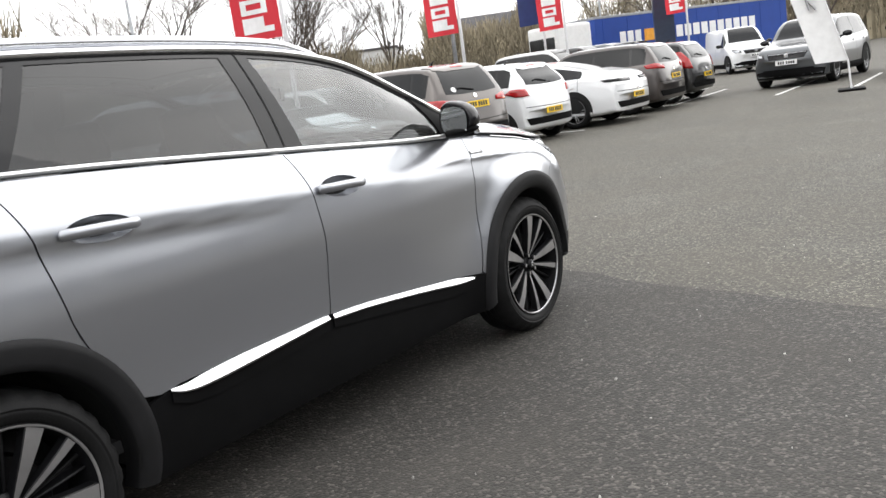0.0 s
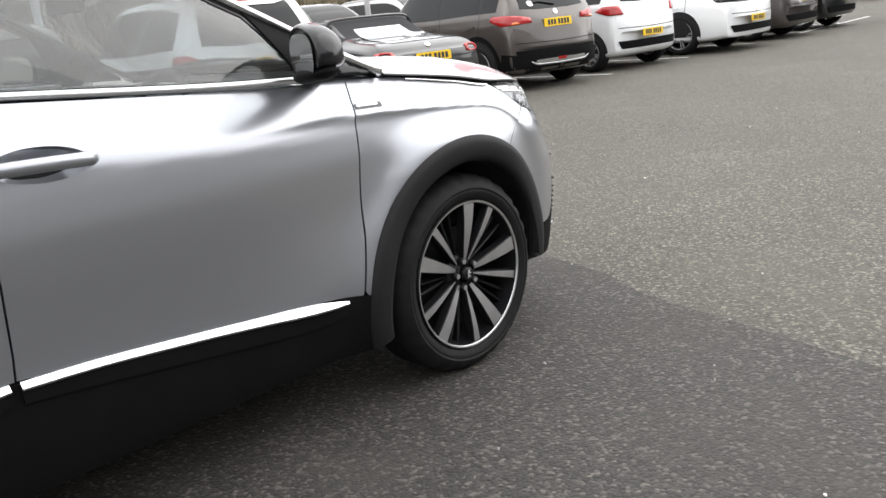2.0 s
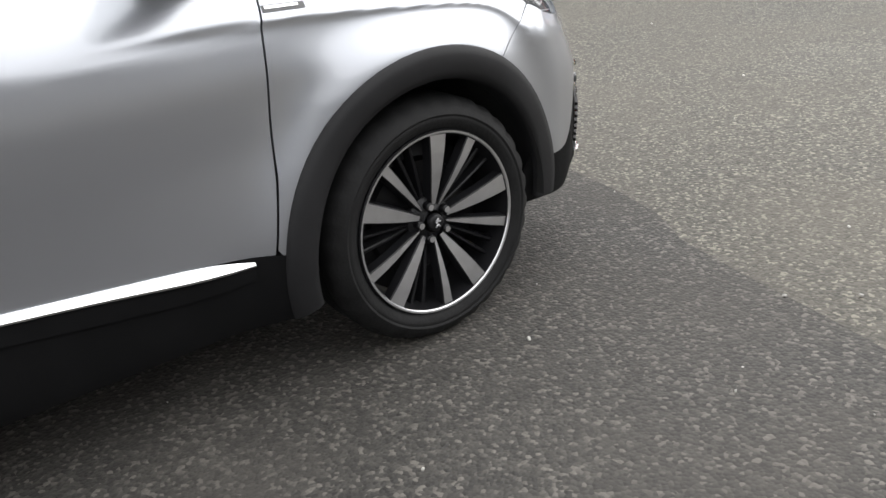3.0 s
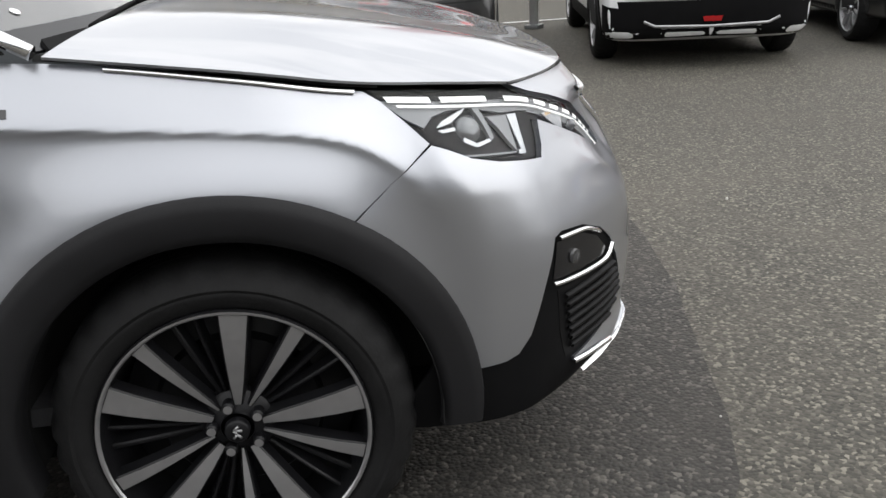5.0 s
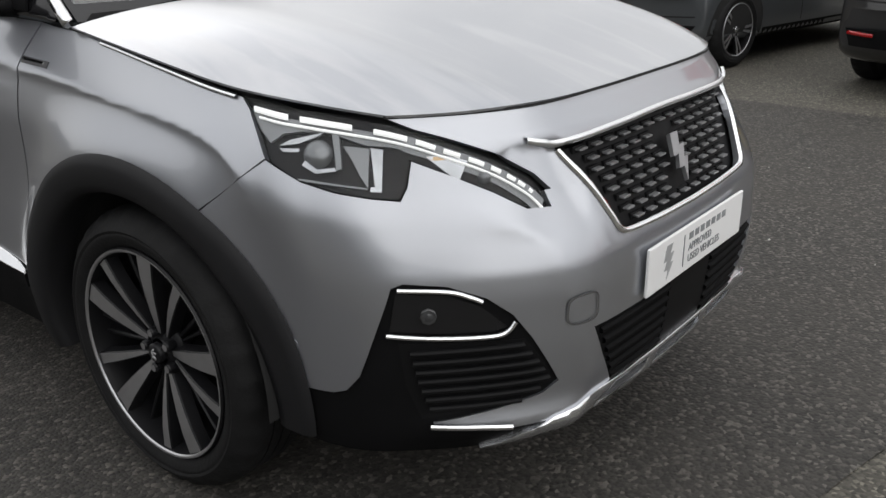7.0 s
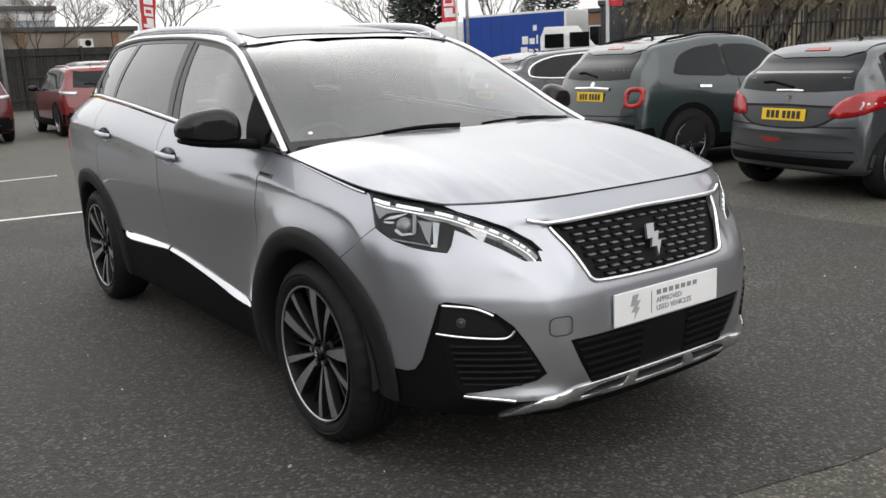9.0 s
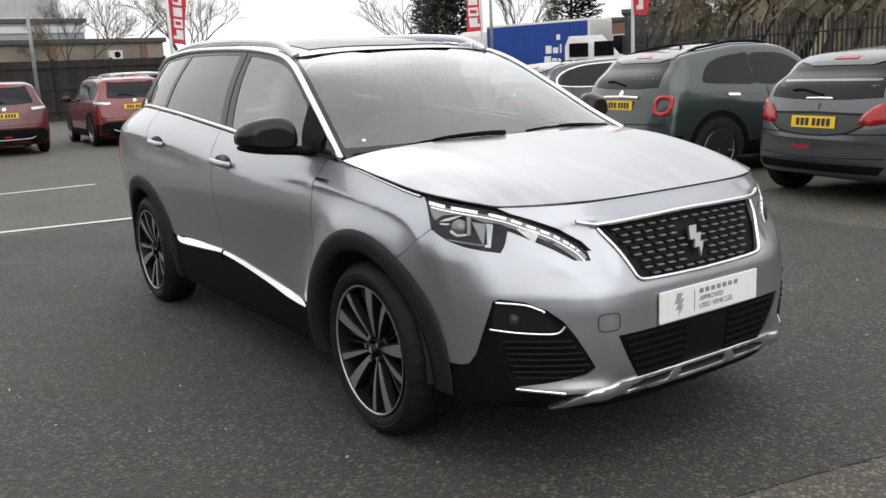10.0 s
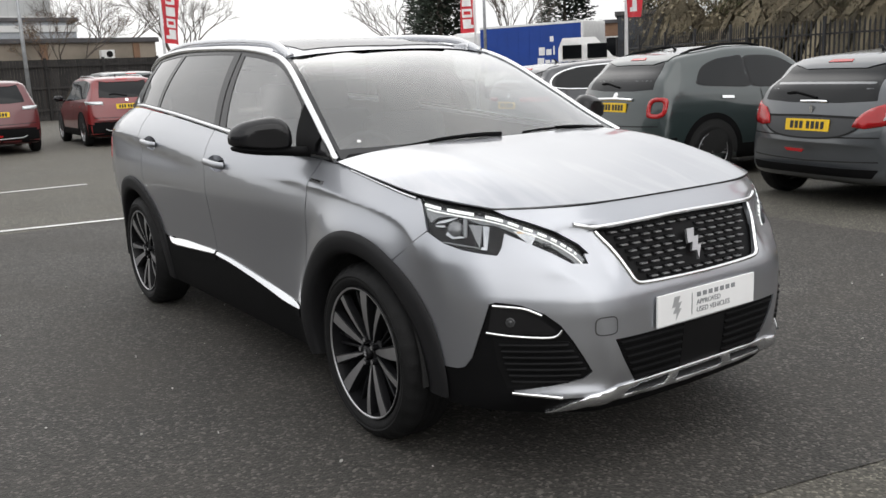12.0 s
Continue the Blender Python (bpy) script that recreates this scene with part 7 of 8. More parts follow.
def flag(x, y, turn, red=True, low=2.6, tall=3.0, wide=0.9, group="red dealership flags"):
    """A tall banner on a white pole, with plain white shapes along it."""
    base = thing("flag", pose(x, y, 0, 0, 0, turn), "tall red banner with white shapes on a white pole" if red else "tattered dark blue banner on a white pole", "flag", group)
    part("pole", tube([(0, 0, 0), (0, 0, 3), (0.01, 0, low + tall + 0.3)], [0.055, 0.045, 0.03], 10), POLE_WHITE, base, smooth=True)
    part("pole_foot", box((-0.09, -0.09, 0), (0.09, 0.09, 0.05), 0.01), STEEL, base)

    def wave(s, z):
        return 0.07 * math.sin(4.2 * s + 1.7 * z + x) * s / wide + 0.03 * math.sin(9 * s - 2.3 * z)

    cloth = bmesh.new()
    rows = [[cloth.verts.new((0.06 + s, wave(s, z), z - 0.05 * s)) for s in np.linspace(0, wide, 10)] for z in np.linspace(low, low + tall, 24)]
    grid_faces(cloth, rows)
    banner = part("banner", cloth, FLAG_RED if red else FLAG_BLUE, base, smooth=True)
    if red:
        # plain white blocks run up the cloth and show through to its back
        for k in range(7):
            z0, s0, s1, high = low + 0.14 + 0.36 * k, 0.24 * wide, 0.80 * wide, 0.28
            outline = [(s0, z0), (s1, z0), (s1, z0 + high), (s0, z0 + high)] if k else [(s0 - 0.1 * wide, z0), (s1, z0), (s1, z0 + 0.30), (s0 + 0.1 * wide, z0 + 0.30), (s0 + 0.1 * wide, z0 + 0.11), (s0 - 0.1 * wide, z0 + 0.11)]
            gap = [(s0 + 0.12 * wide, z0 + 0.09), (s1 - 0.12 * wide, z0 + 0.09), (s1 - 0.12 * wide, z0 + 0.20), (s0 + 0.12 * wide, z0 + 0.20)]
            flat, tris = fill(outline, (gap,) if k % 2 else (), 0.1)
            for side in (1, -1):
                part("block_mark", raw([(0.06 + s, wave(s, z) + side * 0.012, z - 0.05 * s) for s, z in flat], tris), FLAG_WHITE, banner, "plain white block")
    else:
        s0, s1, z0 = 0.24 * wide, 0.76 * wide, low + 0.7 * tall
        for side in (1, -1):
            part("emblem", raw([(0.06 + s, wave(s, z) + side * 0.012, z - 0.05 * s) for s, z in ((s0, z0), (s1 - 0.1, z0 - 0.1), (s1, z0 + 0.22), (s0 + 0.1, z0 + 0.3))], [(0, 1, 2, 3)]), FLAG_WHITE, banner)
    return base


flag(-9.4, 10.4, -135)
flag(-11.2, 19.3, -135)
flag(-11.9, 27.2, -138)
flag(-8.3, 4.0, -125)
flag(-13.0, 27.6, -150, False, 2.9, 1.5, 0.8, "blue dealership flags")
flag(-11.4, 38.5, -140, low=2.9)
flag(-6.75, -24.0, 218)
flag(-16.3, -20.4, 25)
flag(-15.4, -12.6, 68, low=2.55)


def lamp_post(x, y, tall, lean=0.0):
    base = thing("lamp_post", pose(x, y, 0), "slim galvanised steel street lamp post", "lamp post", "street lamps")
    part("post", tube([(0, 0, 0), (0, 0, tall * 0.4), (lean, 0, tall)], [0.09, 0.07, 0.05], 10), STEEL, base, smooth=True)
    part("lamp_head", box((lean - 0.1, -0.45, tall - 0.03), (lean + 0.1, 0.1, tall + 0.07), 0.03), STEEL, base)


lamp_post(-4.3, -33.0, 7.5)
lamp_post(-22.2, -8.6, 4.0)
lamp_post(-21.9, 52.0, 8.0)
lamp_post(-15.0, 24.5, 8.0)
lamp_post(-23.0, -28.5, 9.0)
lamp_post(-27.0, 20.0, 8.0)

# dark blue totem sign and the slanting white show banner
totem = thing("totem_sign", pose(-12.95, 39.6, 0, 0, 0, 30), "tall dark blue totem sign with a pale emblem", "sign")
part("panel", box((-0.48, -0.14, 0.1), (0.48, 0.14, 5.6), 0.03), mat("totem_blue", (0.012, 0.022, 0.05), 0.35, coat=0.5), totem)
part("emblem", box((-0.22, -0.155, 4.3), (0.22, -0.135, 4.9), 0.006), SATIN, totem)
part("plinth", box((-0.6, -0.25, 0), (0.6, 0.25, 0.12), 0.02), STEEL, totem)
sail = thing("feather_flag", pose(-0.95, 17.4, 0, 0, 0, 12), "slanting white feather banner with grey emblem", "flag")
lean = bmesh.new()
rows = [[lean.verts.new((s + 0.0 - (z - 0.6) * 0.30, 0.03 * math.sin(5 * s + z), z)) for s in np.linspace(-0.30, 0.30 - 0.1 * max(0, z - 3), 8)] for z in np.linspace(0.62, 3.6, 18)]
grid_faces(lean, rows)
part("banner", lean, FLAG_WHITE, sail, smooth=True)
part("pole", tube([(0.36, 0, 0), (0.32, 0, 0.6), (-0.60, 0, 3.65)], 0.02, 8), POLE_WHITE, sail)
part("foot", box((0.1, -0.3, 0), (0.62, 0.3, 0.05), 0.02), BLACK_PLASTIC, sail)
emblem = bmesh.new()
for a, b in (((-0.30, 1.95), (-0.46, 2.12)), ((-0.46, 2.12), (-0.36, 1.72)), ((-0.38, 1.9), (-0.24, 1.72)), ((-0.58, 2.32), (-0.24, 2.42))):
    add_tube(emblem, [(a[0], -0.03, a[1]), (b[0], -0.03, b[1])], 0.028, 6)
part("emblem", emblem, ALLOY_GREY, sail)


# lorries
def lorry_trailer(m, label, long, marks, tall=2.75, low=1.15, nose=False, front=0.0):
    base = thing("lorry_trailer", m, label, "lorry")
    part("box_body", box((0, -2.5, low), (long, 0, low + tall), 0.03), TRAILER_BLUE, base)
    part("top_rail", box((-0.02, -2.52, low + tall - 0.05), (long + 0.02, 0.02, low + tall + 0.08), 0.02), CAB_WHITE if nose else STEEL, base)
    part("side_rail", box((0, -0.02, low - 0.14), (long, 0.03, low + 0.04), 0.01), STEEL, base)
    for k in range(9):
        part("curtain_strap", box((0.5 + k * (long - 1) / 8 - 0.025, 0.0, low), (0.5 + k * (long - 1) / 8 + 0.025, 0.012, low + tall - 0.06)), TRAILER_BLUE, base)
    for k in range(3):
        for yy in (-2.25, -0.25):
            bm = bmesh.new()
            add_lathe(bm, [(0.0001, -0.14), (0.50, -0.14), (0.52, -0.1), (0.52, 0.1), (0.50, 0.14), (0.28, 0.14), (0.26, 0.08), (0.0001, 0.08)], 28)
            bmesh.ops.rotate(bm, matrix=Matrix.Rotation(math.pi / 2, 3, "Z"), verts=bm.verts[:])
            bmesh.ops.translate(bm, vec=(long - 1.6 - 1.32 * k, yy, 0.52), verts=bm.verts[:])
            part("wheel", bm, RUBBER, base)
    part("underframe", box((0.4, -2.2, low - 0.4), (long - 0.3, -0.3, low - 0.12)), BLACK_PLASTIC, base)
    for x0, z0, x1, z1, surface in marks:
        part("mark", box((x0, 0.012, z0), (x1, 0.022, z1)), surface, base)
    return base


ORANGE = mat("mark_orange", (0.75, 0.33, 0.03), 0.6)
letters = [(1.5 + 0.5 * k, 1.9, 1.88 + 0.5 * k, 2.5, FLAG_WHITE) for k in range(3)] + [(3.1, 1.9, 3.75, 2.5, ORANGE)] + [(4.1 + 0.59 * k, 1.9, 4.55 + 0.59 * k, 2.5, FLAG_WHITE) for k in range(12)]
far_lorry = lorry_trailer(pose(-10.2, 51.3, 0, 0, 0, 243.2), "long blue curtain-sided lorry trailer with white shapes", 13.6, [(13.6 - b, c, 13.6 - a, d, s) for a, c, b, d, s in letters], 2.75, 0.55)
cab = thing("lorry_cab", pose(-17.3, 37.2, 0, 0, 0, 153.3), "white lorry tractor cab before the trailer", "lorry")
part("body", box((-1.2, -1.0, 0.6), (1.2, 1.1, 3.15), 0.15), CAB_WHITE, cab)
part("windscreen", box((-1.05, 1.09, 1.7), (1.05, 1.12, 2.6), 0.02), TINTED, cab)
part("bumper", box((-1.2, 0.9, 0.35), (1.2, 1.25, 0.95), 0.05), CAB_WHITE, cab)
for sx in (-1.05, 1.05):
    bm = bmesh.new()
    add_lathe(bm, [(0.0001, -0.14), (0.5, -0.14), (0.5, 0.14), (0.0001, 0.14)], 24)
    bmesh.ops.translate(bm, vec=(sx, 0.1, 0.5), verts=bm.verts[:])
    part("wheel", bm, RUBBER, cab)
words_near = [(2.45, 1.95, 2.85, 2.40, FLAG_WHITE), (2.0, 1.95, 2.35, 2.28, FLAG_WHITE), (1.78, 1.95, 1.88, 2.45, FLAG_WHITE), (2.5, 1.35, 2.95, 1.80, FLAG_WHITE), (2.1, 1.35, 2.42, 1.68, FLAG_WHITE), (1.78, 1.35, 2.0, 1.68, FLAG_WHITE), (1.85, 2.70, 2.1, 3.0, FLAG_WHITE)]
near_lorry = lorry_trailer(pose(-33.2, -32.8, 0, 0, 0, -73.7), "blue box lorry with white cab and roof rail", 7.05, words_near, 2.55, 1.15, True)
part("cab", box((7.12, -2.35, 0.7), (9.4, -0.1, 3.55), 0.3), CAB_WHITE, near_lorry, "white lorry cab")
part("corner_post", box((-0.10, -2.5, 1.1), (0.05, 0.03, 3.74), 0.02), CAB_WHITE, near_lorry)
pick = thing("pickup_truck", pose(-20.5, -19.4, 0, 0, 0, 225.8), "white flatbed truck with a boxy cab", "truck")
line = [(-0.95, 0.6), (-0.95, 1.95), (-0.80, 2.30), (0.35, 2.30), (0.95, 1.6), (1.7, 1.45), (1.85, 0.6)]
bm = bmesh.new()
rows = [[bm.verts.new((x * (0.93 if z > 1.7 else 1), -y, z)) for y, z in line] for x in (-0.95, -0.9, 0.9, 0.95)]
grid_faces(bm, rows)
bm.faces.new(rows[0]), bm.faces.new(rows[-1][::-1])
bmesh.ops.recalc_face_normals(bm, faces=bm.faces[:])
part("cab_body", bm, CAB_WHITE, pick)
for x in (-0.945, 0.945):
    part("side_window", box((x - 0.012, -0.74, 1.58), (x + 0.012, -0.06, 2.08), 0.01), TINTED, pick)
    part("side_window", box((x - 0.012, 0.14, 1.58), (x + 0.012, 0.80, 2.05), 0.01), TINTED, pick)
part("rear_window", box((-0.6, 0.94, 1.55), (0.6, 0.965, 2.0), 0.01), TINTED, pick)
part("load_bed", box((-0.98, 1.0, 0.75), (0.98, 3.6, 1.2), 0.03), CAB_WHITE, pick)
for x in (-0.8, 0.8):
    for y in (-1.1, 2.5):
        bm = bmesh.new()
        add_lathe(bm, [(0.0001, -0.1), (0.33, -0.1), (0.35, -0.06), (0.35, 0.06), (0.33, 0.1), (0.0001, 0.1)], 24)
        bmesh.ops.translate(bm, vec=(x, y, 0.35), verts=bm.verts[:])
        part("wheel", bm, RUBBER, pick)


# fences
def palisade(points, tall=2.4, pitch=0.155):
    run = thing("palisade_fence", pose(0, 0, 0), "black steel palisade fence with pointed pales", "fence")
    pale = bmesh.new()
    prof = [(-0.034, 0.0), (-0.014, 0.014), (0.014, 0.014), (0.034, 0.0)]
    low = [pale.verts.new((x, y, 0.05)) for x, y in prof]
    top = [pale.verts.new((x, y, tall - 0.16)) for x, y in prof]
    peak = pale.verts.new((0, 0.006, tall))
    for i in range(3):
        pale.faces.new((low[i], low[i + 1], top[i + 1], top[i]))
        pale.faces.new((top[i], top[i + 1], peak))
    me = mesh_of("pale", pale, FENCE_BLACK)
    for a, b in zip(points, points[1:]):
        a, b = Vector((*a, 0)), Vector((*b, 0))
        long = (b - a).length
        ang = math.atan2((b - a).y, (b - a).x)
        for k in range(int(long / pitch)):
            p = a.lerp(b, (k + 0.5) * pitch / long)
            ob = new("pale", me)
            ob.parent = run
            ob.matrix_local = pose(p.x, p.y, 0.012 * noise.noise(p * 3), 0, 0, math.degrees(ang))
        m = pose(a.x, a.y, 0, 0, 0, math.degrees(ang))
        for z in (0.45, tall - 0.45):
            part("rail", box((0, -0.05, z - 0.025), (long, -0.005, z + 0.025), 0, m), FENCE_BLACK, run)
        for k in range(int(long / 2.75) + 1):
            part("post", box((k * 2.75 - 0.04, -0.13, 0), (k * 2.75 + 0.04, -0.05, tall + 0.05), 0, m), FENCE_BLACK, run)


def board_fence(a, b, tall=2.5):
    run = thing("board_fence", pose(0, 0, 0), "dark stained close-board timber fence", "fence")
    a, b = Vector((*a, 0)), Vector((*b, 0))
    long, ang = (b - a).length, math.degrees(math.atan2((b - a).y, (b - a).x))
    me = mesh_of("board", box((0, 0, 0.05), (0.118, 0.022, tall), 0.004), FENCE_WOOD)
    for k in range(int(long / 0.125)):
        p = a.lerp(b, k * 0.125 / long)
        ob = new("board", me)
        ob.parent = run
        ob.matrix_local = pose(p.x, p.y, 0.01 * noise.noise(p * 5), 0, 0, ang) @ pose(0, 0.006 * noise.noise(p * 9), 0)
    m = pose(a.x, a.y, 0, 0, 0, ang)
    for z in (0.4, 1.3, 2.2):
        part("rail", box((0, 0.03, z), (long, 0.08, z + 0.09), 0, m), FENCE_WOOD, run)
    part("gravel_board", box((0, -0.01, 0), (long, 0.03, 0.16), 0, m), FENCE_WOOD, run)
    for k in range(int(long / 2.4) + 1):
        part("post", box((k * 2.4 - 0.05, 0.03, 0), (k * 2.4 + 0.05, 0.13, tall + 0.06), 0, m), FENCE_WOOD, run)


palisade([(-27.5, -24.5), (-22.1, -13.7), (-21.6, -2.0), (-22.0, 10.0)])
board_fence((-17.5, -36.9), (13.0, -34.2))
palisade([(-22.0, 16.0), (-24.0, 34.0)], 1.8, 0.4)


# buildings
def building(name, m, size, wall, label, roof="flat", openings=(), ribs=0.0, band=None, brick=False):
    w, d, h = size
    base = thing(name, m, label, "building")
    part("wall", box((-w / 2, -d / 2, 0), (w / 2, d / 2, h)), wall, base)
    if roof == "flat":
        part("roof", box((-w / 2 - 0.15, -d / 2 - 0.15, h), (w / 2 + 0.15, d / 2 + 0.15, h + 0.22), 0.02), SLATE, base)
    else:
        rise = 0.34 * d
        bm = raw([(-w / 2 - 0.3, -d / 2 - 0.3, h - 0.1), (w / 2 + 0.3, -d / 2 - 0.3, h - 0.1), (w / 2 + 0.3, d / 2 + 0.3, h - 0.1), (-w / 2 - 0.3, d / 2 + 0.3, h - 0.1), (-w / 2 - 0.3, 0, h + rise), (w / 2 + 0.3, 0, h + rise)],
                 [(0, 1, 5, 4), (2, 3, 4, 5), (0, 4, 3), (1, 2, 5), (3, 2, 1, 0)])
        part("roof", bm, SLATE, base)
    if ribs:
        bm = bmesh.new()
        for k in range(int(w / ribs)):
            x = -w / 2 + (k + 0.5) * ribs
            add_box(bm, (x - ribs * 0.3, -d / 2 - 0.05, band[0] if band else 0.1), (x + ribs * 0.3, -d / 2 + 0.01, h - 0.05))
        tagged(part("cladding_rib", bm, wall, base), kind="stuff")
    if band:
        part("fascia", box((-w / 2 - 0.06, -d / 2 - 0.08, band[0] - 0.35), (w / 2 + 0.06, -d / 2 + 0.02, band[0]), 0.01), PALE_WALL, base)
    for x, z, ww, hh in openings:
        frame_ob = part("window", box((x - ww / 2, -d / 2 - 0.05, z), (x + ww / 2, -d / 2 + 0.02, z + hh), 0.01), PALE_WALL, base)
        part("pane", box((x - ww / 2 + 0.08, -d / 2 - 0.06, z + 0.08), (x + ww / 2 - 0.08, -d / 2 - 0.04, z + hh - 0.08)), TINTED, frame_ob)
    return base


low_block = building("workshop", pose(-6.2, -44.2, 0, 0, 0, 184), (10.5, 8, 3.35), PLASTER, "low flat-roofed brown plastered workshop", openings=())
part("air_conditioner", box((2.45, -4.33, 2.55), (3.1, -4.0, 3.0), 0.03), CAB_WHITE, low_block, "white air conditioning unit")
fan = bmesh.new()
add_lathe(fan, [(0.0001, 0.0), (0.15, 0.0), (0.16, 0.03), (0.14, 0.04)], 24)
bmesh.ops.rotate(fan, matrix=Matrix.Rotation(math.pi / 2, 3, "Z"), verts=fan.verts[:])
bmesh.ops.translate(fan, vec=(2.85, -4.34, 2.8), verts=fan.verts[:])
part("fan_grille", fan, GLOSS_BLACK, low_block)
for k in range(3):
    part("pilaster", box((-4.5 + k * 4.3, -4.12, 0), (-4.2 + k * 4.3, -4.0, 3.3)), BRICK, low_block)
building("warehouse", pose(-2.1, -60, 0, 0, 0, 180), (16, 10, 9.0), CLAD_GREY, "tall warehouse with grey ribbed metal cladding", ribs=0.45, band=(5.6,))
building("annex", pose(-3.0, -52, 0, 0, 0, 182), (14, 6, 4.9), mat("blue_grey_wall", (0.30, 0.32, 0.34), 0.7), "lower grey annex in front of the warehouse", band=(4.7,), openings=((3, 2.6, 3, 1.2), (-2, 2.6, 3, 1.2)))
building("brick_house", pose(-41.5, -38.6, 0, 0, 0, 134), (7, 6, 3.8), BRICK, "small brown brick building with white windows", openings=((0.1, 1.7, 1.0, 1.3), (-2.4, 1.7, 1.0, 1.3)))
building("store_block", pose(-35.6, -29.9, 0, 0, 0, 132), (3.4, 5, 3.75), mat("dark_container", (0.045, 0.05, 0.06), 0.6, vary=0.2), "dark steel storage block", ribs=0.5)
building("pale_unit", pose(-56, 67, 0, 0, 0, 38), (9, 8, 5.0), PALE_WALL, "pale low industrial unit with a shallow roof", roof="flat")
building("house", pose(-38.6, 64, 0, 0, 0, 30), (8, 8, 3.6), BRICK, "gabled brick house with dark slate roof", roof="gable", openings=((-2, 3.2, 1.2, 1.2), (2, 3.2, 1.2, 1.2)))
# added building out of view: blocks sky light and fills the side reflections
building("showroom", pose(30, 4, 0, 0, 0, -90), (60, 14, 6.5), CLAD_GREY, "unseen grey clad building added to block and bounce light", openings=[(-24 + 6 * k, 0.4, 5.2, 3.6) for k in range(9)], band=(4.9,))


# trees
def branching(bm, fine, p, way, length, radius, depth, rnd, spread):
    """A limb and all that grows from it."""
    q = p + way * length
    mid = p.lerp(q, 0.5) + Vector((rnd.uniform(-1, 1), rnd.uniform(-1, 1), rnd.uniform(-0.3, 0.6))) * length * 0.07
    add_tube(bm if radius > 0.02 else fine, [p, mid, q], [radius, radius * 0.8, radius * 0.6], 5 if radius > 0.02 else 3, False)
    if depth == 0:
        return
    n = rnd.choice((2, 3, 3)) if depth > 2 else rnd.choice((3, 4))
    for k in range(n):
        start = p.lerp(q, rnd.uniform(0.45, 1.0) if k else 1.0)
        turn = Vector((rnd.uniform(-1, 1), rnd.uniform(-1, 1), rnd.uniform(-0.35, 0.75)))
        branching(bm, fine, start, (way + turn * spread).normalized(), length * rnd.uniform(0.55, 0.82), radius * rnd.uniform(0.5, 0.66), depth - 1, rnd, spread)


def bare_tree(x, y, tall, seed, spread=0.75, depth=5, leaves=False, label="leafless tree with fine twigs"):
    rnd = random.Random(seed)
    tree = thing("tree", pose(x, y, 0), label, "tree", "bare trees")
    bm, fine = bmesh.new(), bmesh.new()
    first = tall * 0.27
    add_tube(bm, [(0, 0, 0), (0.03 * tall * 0.1, 0, first * 0.5), (0, 0, first)], [tall * 0.018, tall * 0.015, tall * 0.013], 8)
    for k in range(5):
        a = 2 * math.pi * (k + rnd.random() * 0.6) / 5
        branching(bm, fine, Vector((0, 0, first * rnd.uniform(0.75, 1.0))), Vector((math.cos(a) * spread, math.sin(a) * spread, rnd.uniform(0.7, 1.3))).normalized(), tall * rnd.uniform(0.20, 0.27), tall * 0.0085, depth, rnd, spread * 0.8)
    part("trunk", bm, BARK, tree, smooth=True)
    crown = part("crown", fine, TWIG, tree)
    if leaves:
        lf = bmesh.new()
        spots = [v.co.copy() for v in crown.data.vertices]
        for k in range(1500):
            p = rnd.choice(spots) + Vector((rnd.gauss(0, 0.08), rnd.gauss(0, 0.08), rnd.gauss(0, 0.08)))
            t = Euler((rnd.uniform(0, 6), rnd.uniform(0, 6), 0)).to_matrix()
            lf.faces.new([lf.verts.new(p + t @ Vector(c) * 0.07) for c in ((-0.5, 0, 0), (0, 0.25, 0.3), (0.5, 0, 0), (0, -0.25, 0.3))])
        tagged(part("leaves", lf, DRY_LEAF, tree), "sparse dry brown leaves", kind="stuff")
    return tree


def conifer(x, y, tall, wide, seed):
    rnd = random.Random(seed)
    tree = thing("conifer_tree", pose(x, y, 0), "dense dark evergreen conifer", "tree", "conifers")
    part("trunk", tube([(0, 0, 0), (0, 0, tall * 0.9)], [0.25, 0.04], 8), BARK, tree, smooth=True)
    bm = bmesh.new()
    for k in range(3800):
        h = rnd.random() ** 0.8
        z = tall * (0.04 + 0.96 * h)
        r = wide * (1 - h) ** 0.7 * (0.75 + 0.35 * noise.noise(Vector((seed, h * 9, k % 7)))) * math.sqrt(rnd.uniform(0.25, 1))
        a = rnd.uniform(0, 2 * math.pi)
        c = Vector((r * math.cos(a), r * math.sin(a), z))
        out = Vector((math.cos(a), math.sin(a), rnd.uniform(-0.5, 0.5))).normalized()
        side = out.cross(Vector((0, 0, 1))).normalized() * rnd.uniform(0.08, 0.2)
        tip = c + out * rnd.uniform(0.25, 0.55)
        bm.faces.new([bm.verts.new(q) for q in (c - side, tip - side * 0.3, tip + side * 0.3 + Vector((0, 0, 0.08)), c + side)])
    part("crown", bm, CONIFER, tree)


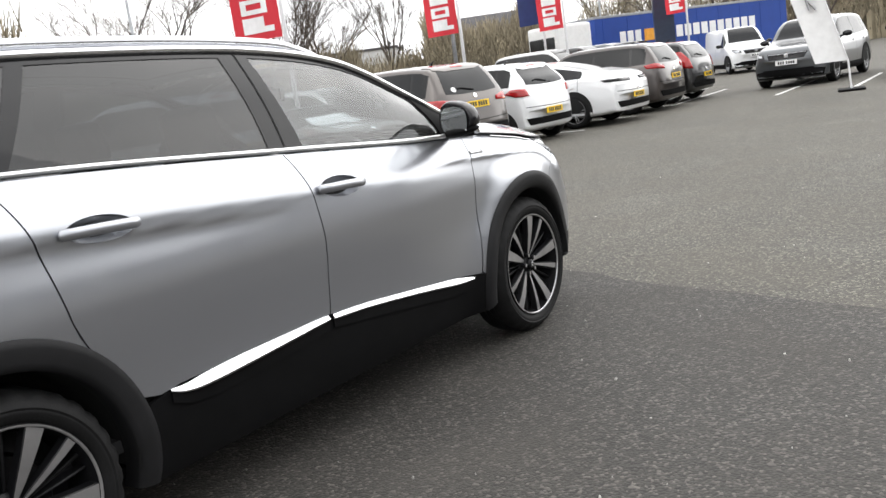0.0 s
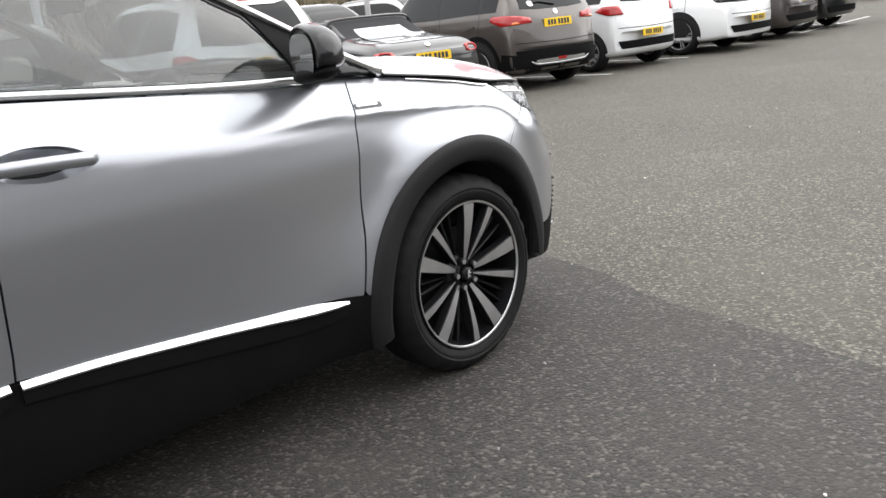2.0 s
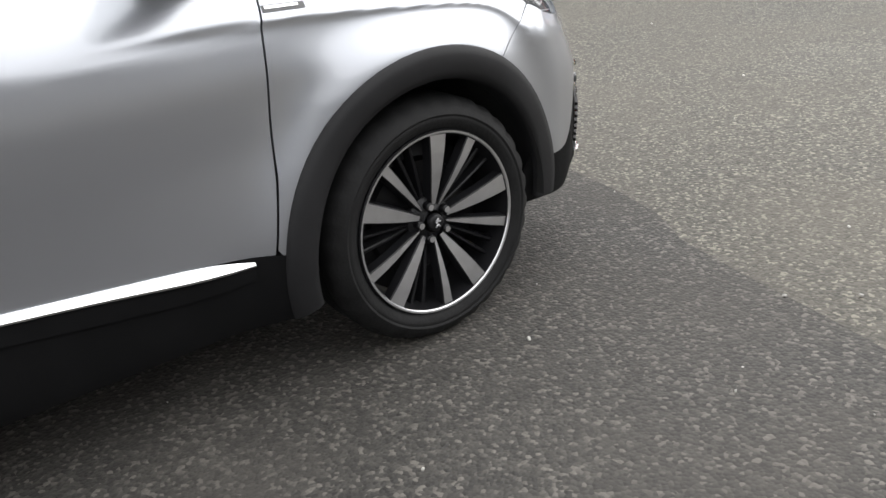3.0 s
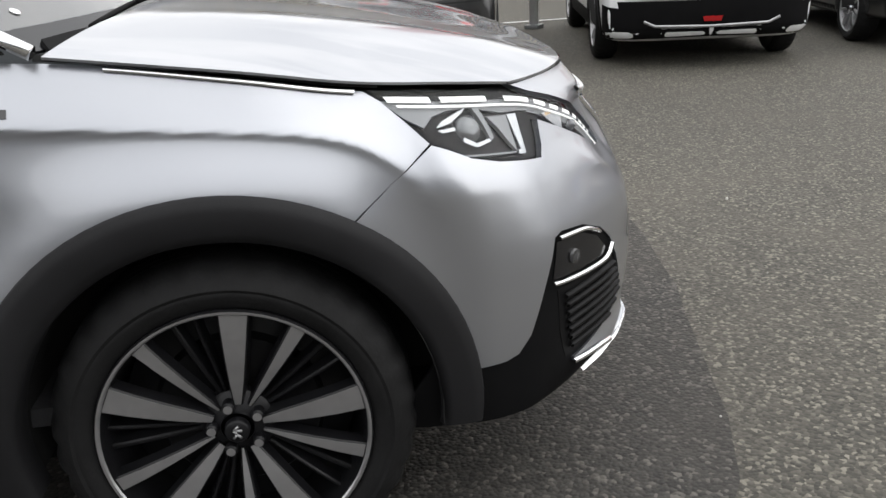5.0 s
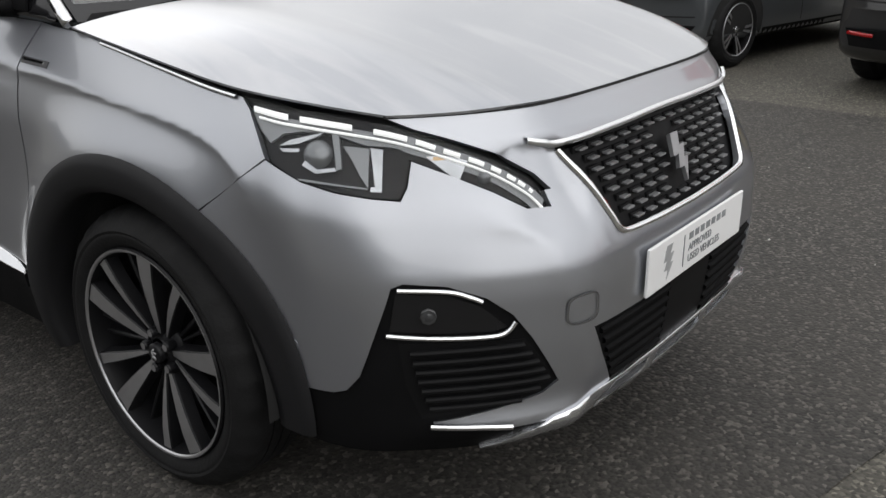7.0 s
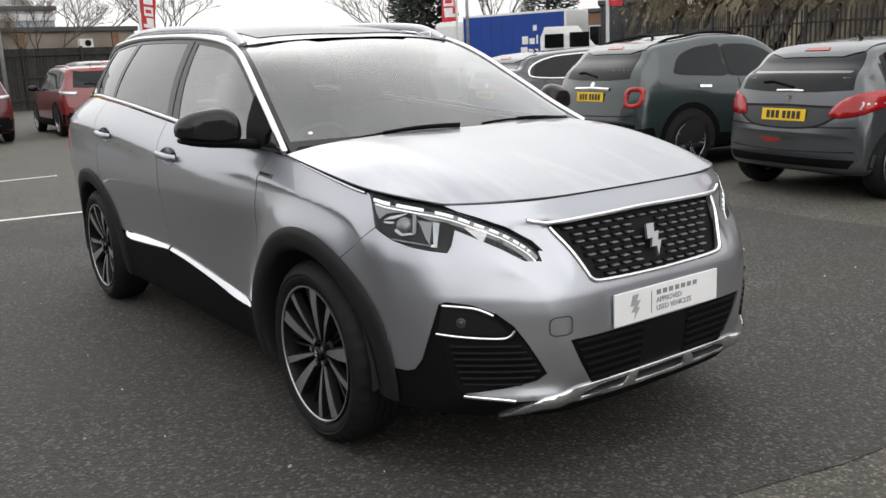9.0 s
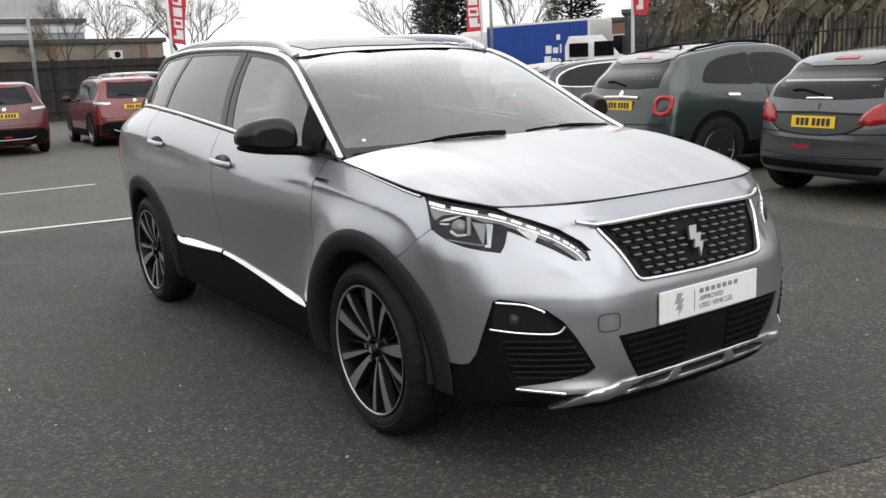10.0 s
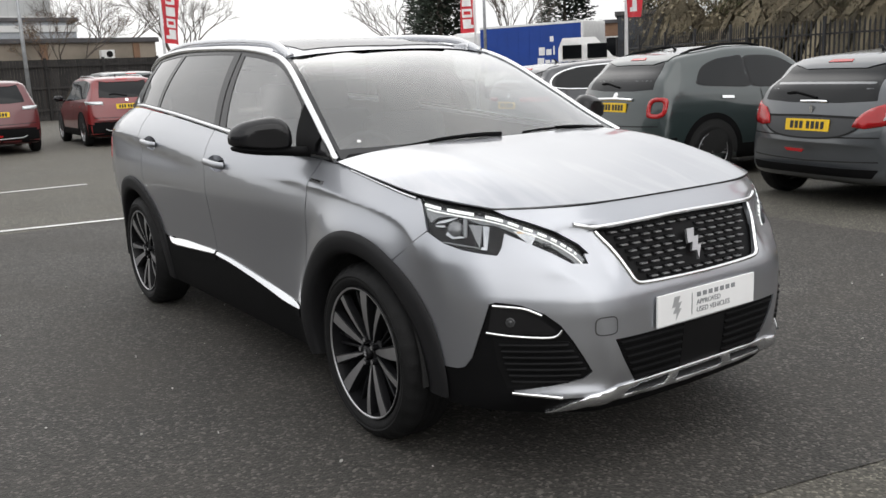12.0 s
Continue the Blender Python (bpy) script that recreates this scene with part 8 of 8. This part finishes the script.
def scrub(name, line, tall, deep, count, surface, seed, label, leaf=0.28, base=0.0):
    """A bank of tangled growth along a line: many small leaves and stems."""
    rnd = random.Random(seed)
    bm = bmesh.new()
    spans = [(Vector((*a, 0)), Vector((*b, 0))) for a, b in zip(line, line[1:])]
    lens = [(b - a).length for a, b in spans]
    for k in range(count):
        a, b = rnd.choices(spans, lens)[0]
        f = rnd.random()
        p = a.lerp(b, f)
        crest = tall * (0.72 + 0.35 * noise.noise(Vector((p.x * 0.22, p.y * 0.22, seed))) + 0.15 * noise.noise(Vector((p.x * 0.9, p.y * 0.9, seed))))
        n = (b - a).cross(Vector((0, 0, 1))).normalized()
        p += n * rnd.uniform(-deep, deep)
        p.z = base + crest * rnd.random() ** 0.75
        t = Euler((rnd.uniform(0, 6), rnd.uniform(0, 6), rnd.uniform(0, 6))).to_matrix()
        if k % 5 < 2:
            bm.faces.new([bm.verts.new(p + t @ Vector(c) * leaf * rnd.uniform(0.5, 1.2)) for c in ((-0.5, 0, 0), (0, 0.3, 0.2), (0.5, 0, 0), (0, -0.3, 0.2))])
        else:
            q = p + Vector((rnd.uniform(-0.5, 0.5), rnd.uniform(-0.5, 0.5), rnd.uniform(0.4, 1.4)))
            w = Vector((0.02, 0.015, 0))
            bm.faces.new([bm.verts.new(v) for v in (p - w, p + w, q + w * 0.4, q - w * 0.4)])
    for a, b in spans:
        n = (b - a).cross(Vector((0, 0, 1))).normalized()
        rows = []
        for f in np.linspace(0, 1, max(4, int((b - a).length / 0.3))):
            p = a.lerp(b, f)
            crest = tall * (0.55 + 0.35 * noise.noise(Vector((p.x * 0.22, p.y * 0.22, seed))) + 0.22 * noise.noise(Vector((p.x * 1.3, p.y * 1.3, seed))))
            rows.append([p + n * q * deep * (0.8 + 0.2 * noise.noise(p * 2 + Vector((q, 0, 0)))) + Vector((0, 0, base + max(0.0, crest * h))) for q, h in ((-1, 0), (-0.93, 0.2), (-0.8, 0.42), (-0.62, 0.62), (-0.4, 0.78), (0, 0.92), (0.4, 0.78), (0.8, 0.42), (1, 0))])
        # loose overlapping scraps, so that the core is broken up like the growth on it
        for r0, r1 in zip(rows, rows[1:]):
            for k in range(len(r0) - 1):
                shake = n * rnd.uniform(-0.25, 0.25) * deep * 0.4
                bm.faces.new([bm.verts.new(v + shake) for v in (r0[k], r0[k + 1], r1[k + 1], r1[k])])
    tagged(part(name, bm, surface), label, "hedge", kind="stuff")


bare_tree(-12.8, -55, 9.5, 3, 0.85, 6)
bare_tree(-18.5, -57, 9.3, 5, 0.8, 6)
bare_tree(-7.0, -39.6, 6.0, 7, 0.8, 5, True, "small tree holding sparse dry brown leaves")
bare_tree(-33, -50, 9.0, 9, 0.7)
conifer(-36, -52, 12, 3.0, 1)
conifer(-33.5, -47, 11, 3.2, 2)
conifer(-46, -48, 10.5, 3.8, 3)
conifer(-50, -42, 10, 4.0, 4)
bare_tree(-40, -47, 9, 11, 0.6)
scrub("scrub_bank", [(-30, -24), (-25.5, -13), (-25, 2), (-27, 14)], 6.6, 2.2, 40000, SCRUB, 4, "brown winter scrub behind the fence", leaf=0.17)
scrub("ivy_bank", [(-36, -26), (-32, -21), (-28, -12), (-28, 4)], 7.4, 1.5, 26000, IVY, 6, "dull green ivy and bramble behind the fence", leaf=0.2)
for k, (x, y, h) in enumerate(((-29, -15, 8), (-28, -6, 9), (-30, 2, 8), (-52, -28, 9))):
    bare_tree(x, y, h, 20 + k, 0.7, 4)
# trees along the road beyond the far row
for k, (x, y, h, s) in enumerate(((-24, 24.5, 6.0, 0.75), (-25.5, 27, 5.6, 0.7), (-34, 45, 9.0, 0.32), (-32.9, 24.8, 11.0, 0.95), (-24.6, 25.9, 8.0, 0.6), (-23.4, 26.6, 6.6, 0.55), (-26, 62, 10, 0.6), (-22, 66, 10.5, 0.6), (-18, 64, 10, 0.6), (-15, 70, 10, 0.7), (-11, 66, 10, 0.6), (-7, 70, 10, 0.7), (-2, 74, 10, 0.7), (-20, 58, 9, 0.6), (5, 73, 10, 0.7))):
    bare_tree(x, y, h, 40 + k, s, 6 if y < 60 else 5)
scrub("scrub_bank", [(-27, 60), (-12, 72), (10, 78)], 7.5, 3.0, 16000, SCRUB, 12, "tall brown winter scrub behind the lorry", leaf=0.3)
scrub("scrub_bank", [(-36, 14), (-34, 30), (-36, 48), (-30, 60)], 3.4, 3.0, 17000, SCRUB, 8, "brown winter scrub along the road", leaf=0.25)
scrub("thicket", [(-26.6, 24.4), (-22.4, 27.8)], 3.3, 1.6, 8000, SCRUB, 15, "brown leafless thicket beside the road", leaf=0.13)
scrub("scrub_bank", [(-32.0, 46.4), (-25.2, 51.0)], 6.4, 2.2, 15000, SCRUB, 18, "tall brown winter scrub in front of the house", leaf=0.2)
scrub("far_wood", [(-90, 40), (-75, 90), (-30, 120), (30, 125)], 7.5, 6.0, 9000, mat("far_wood", (0.085, 0.08, 0.075), 0.9, island=0.4), 9, "distant bare winter wood", leaf=1.1)
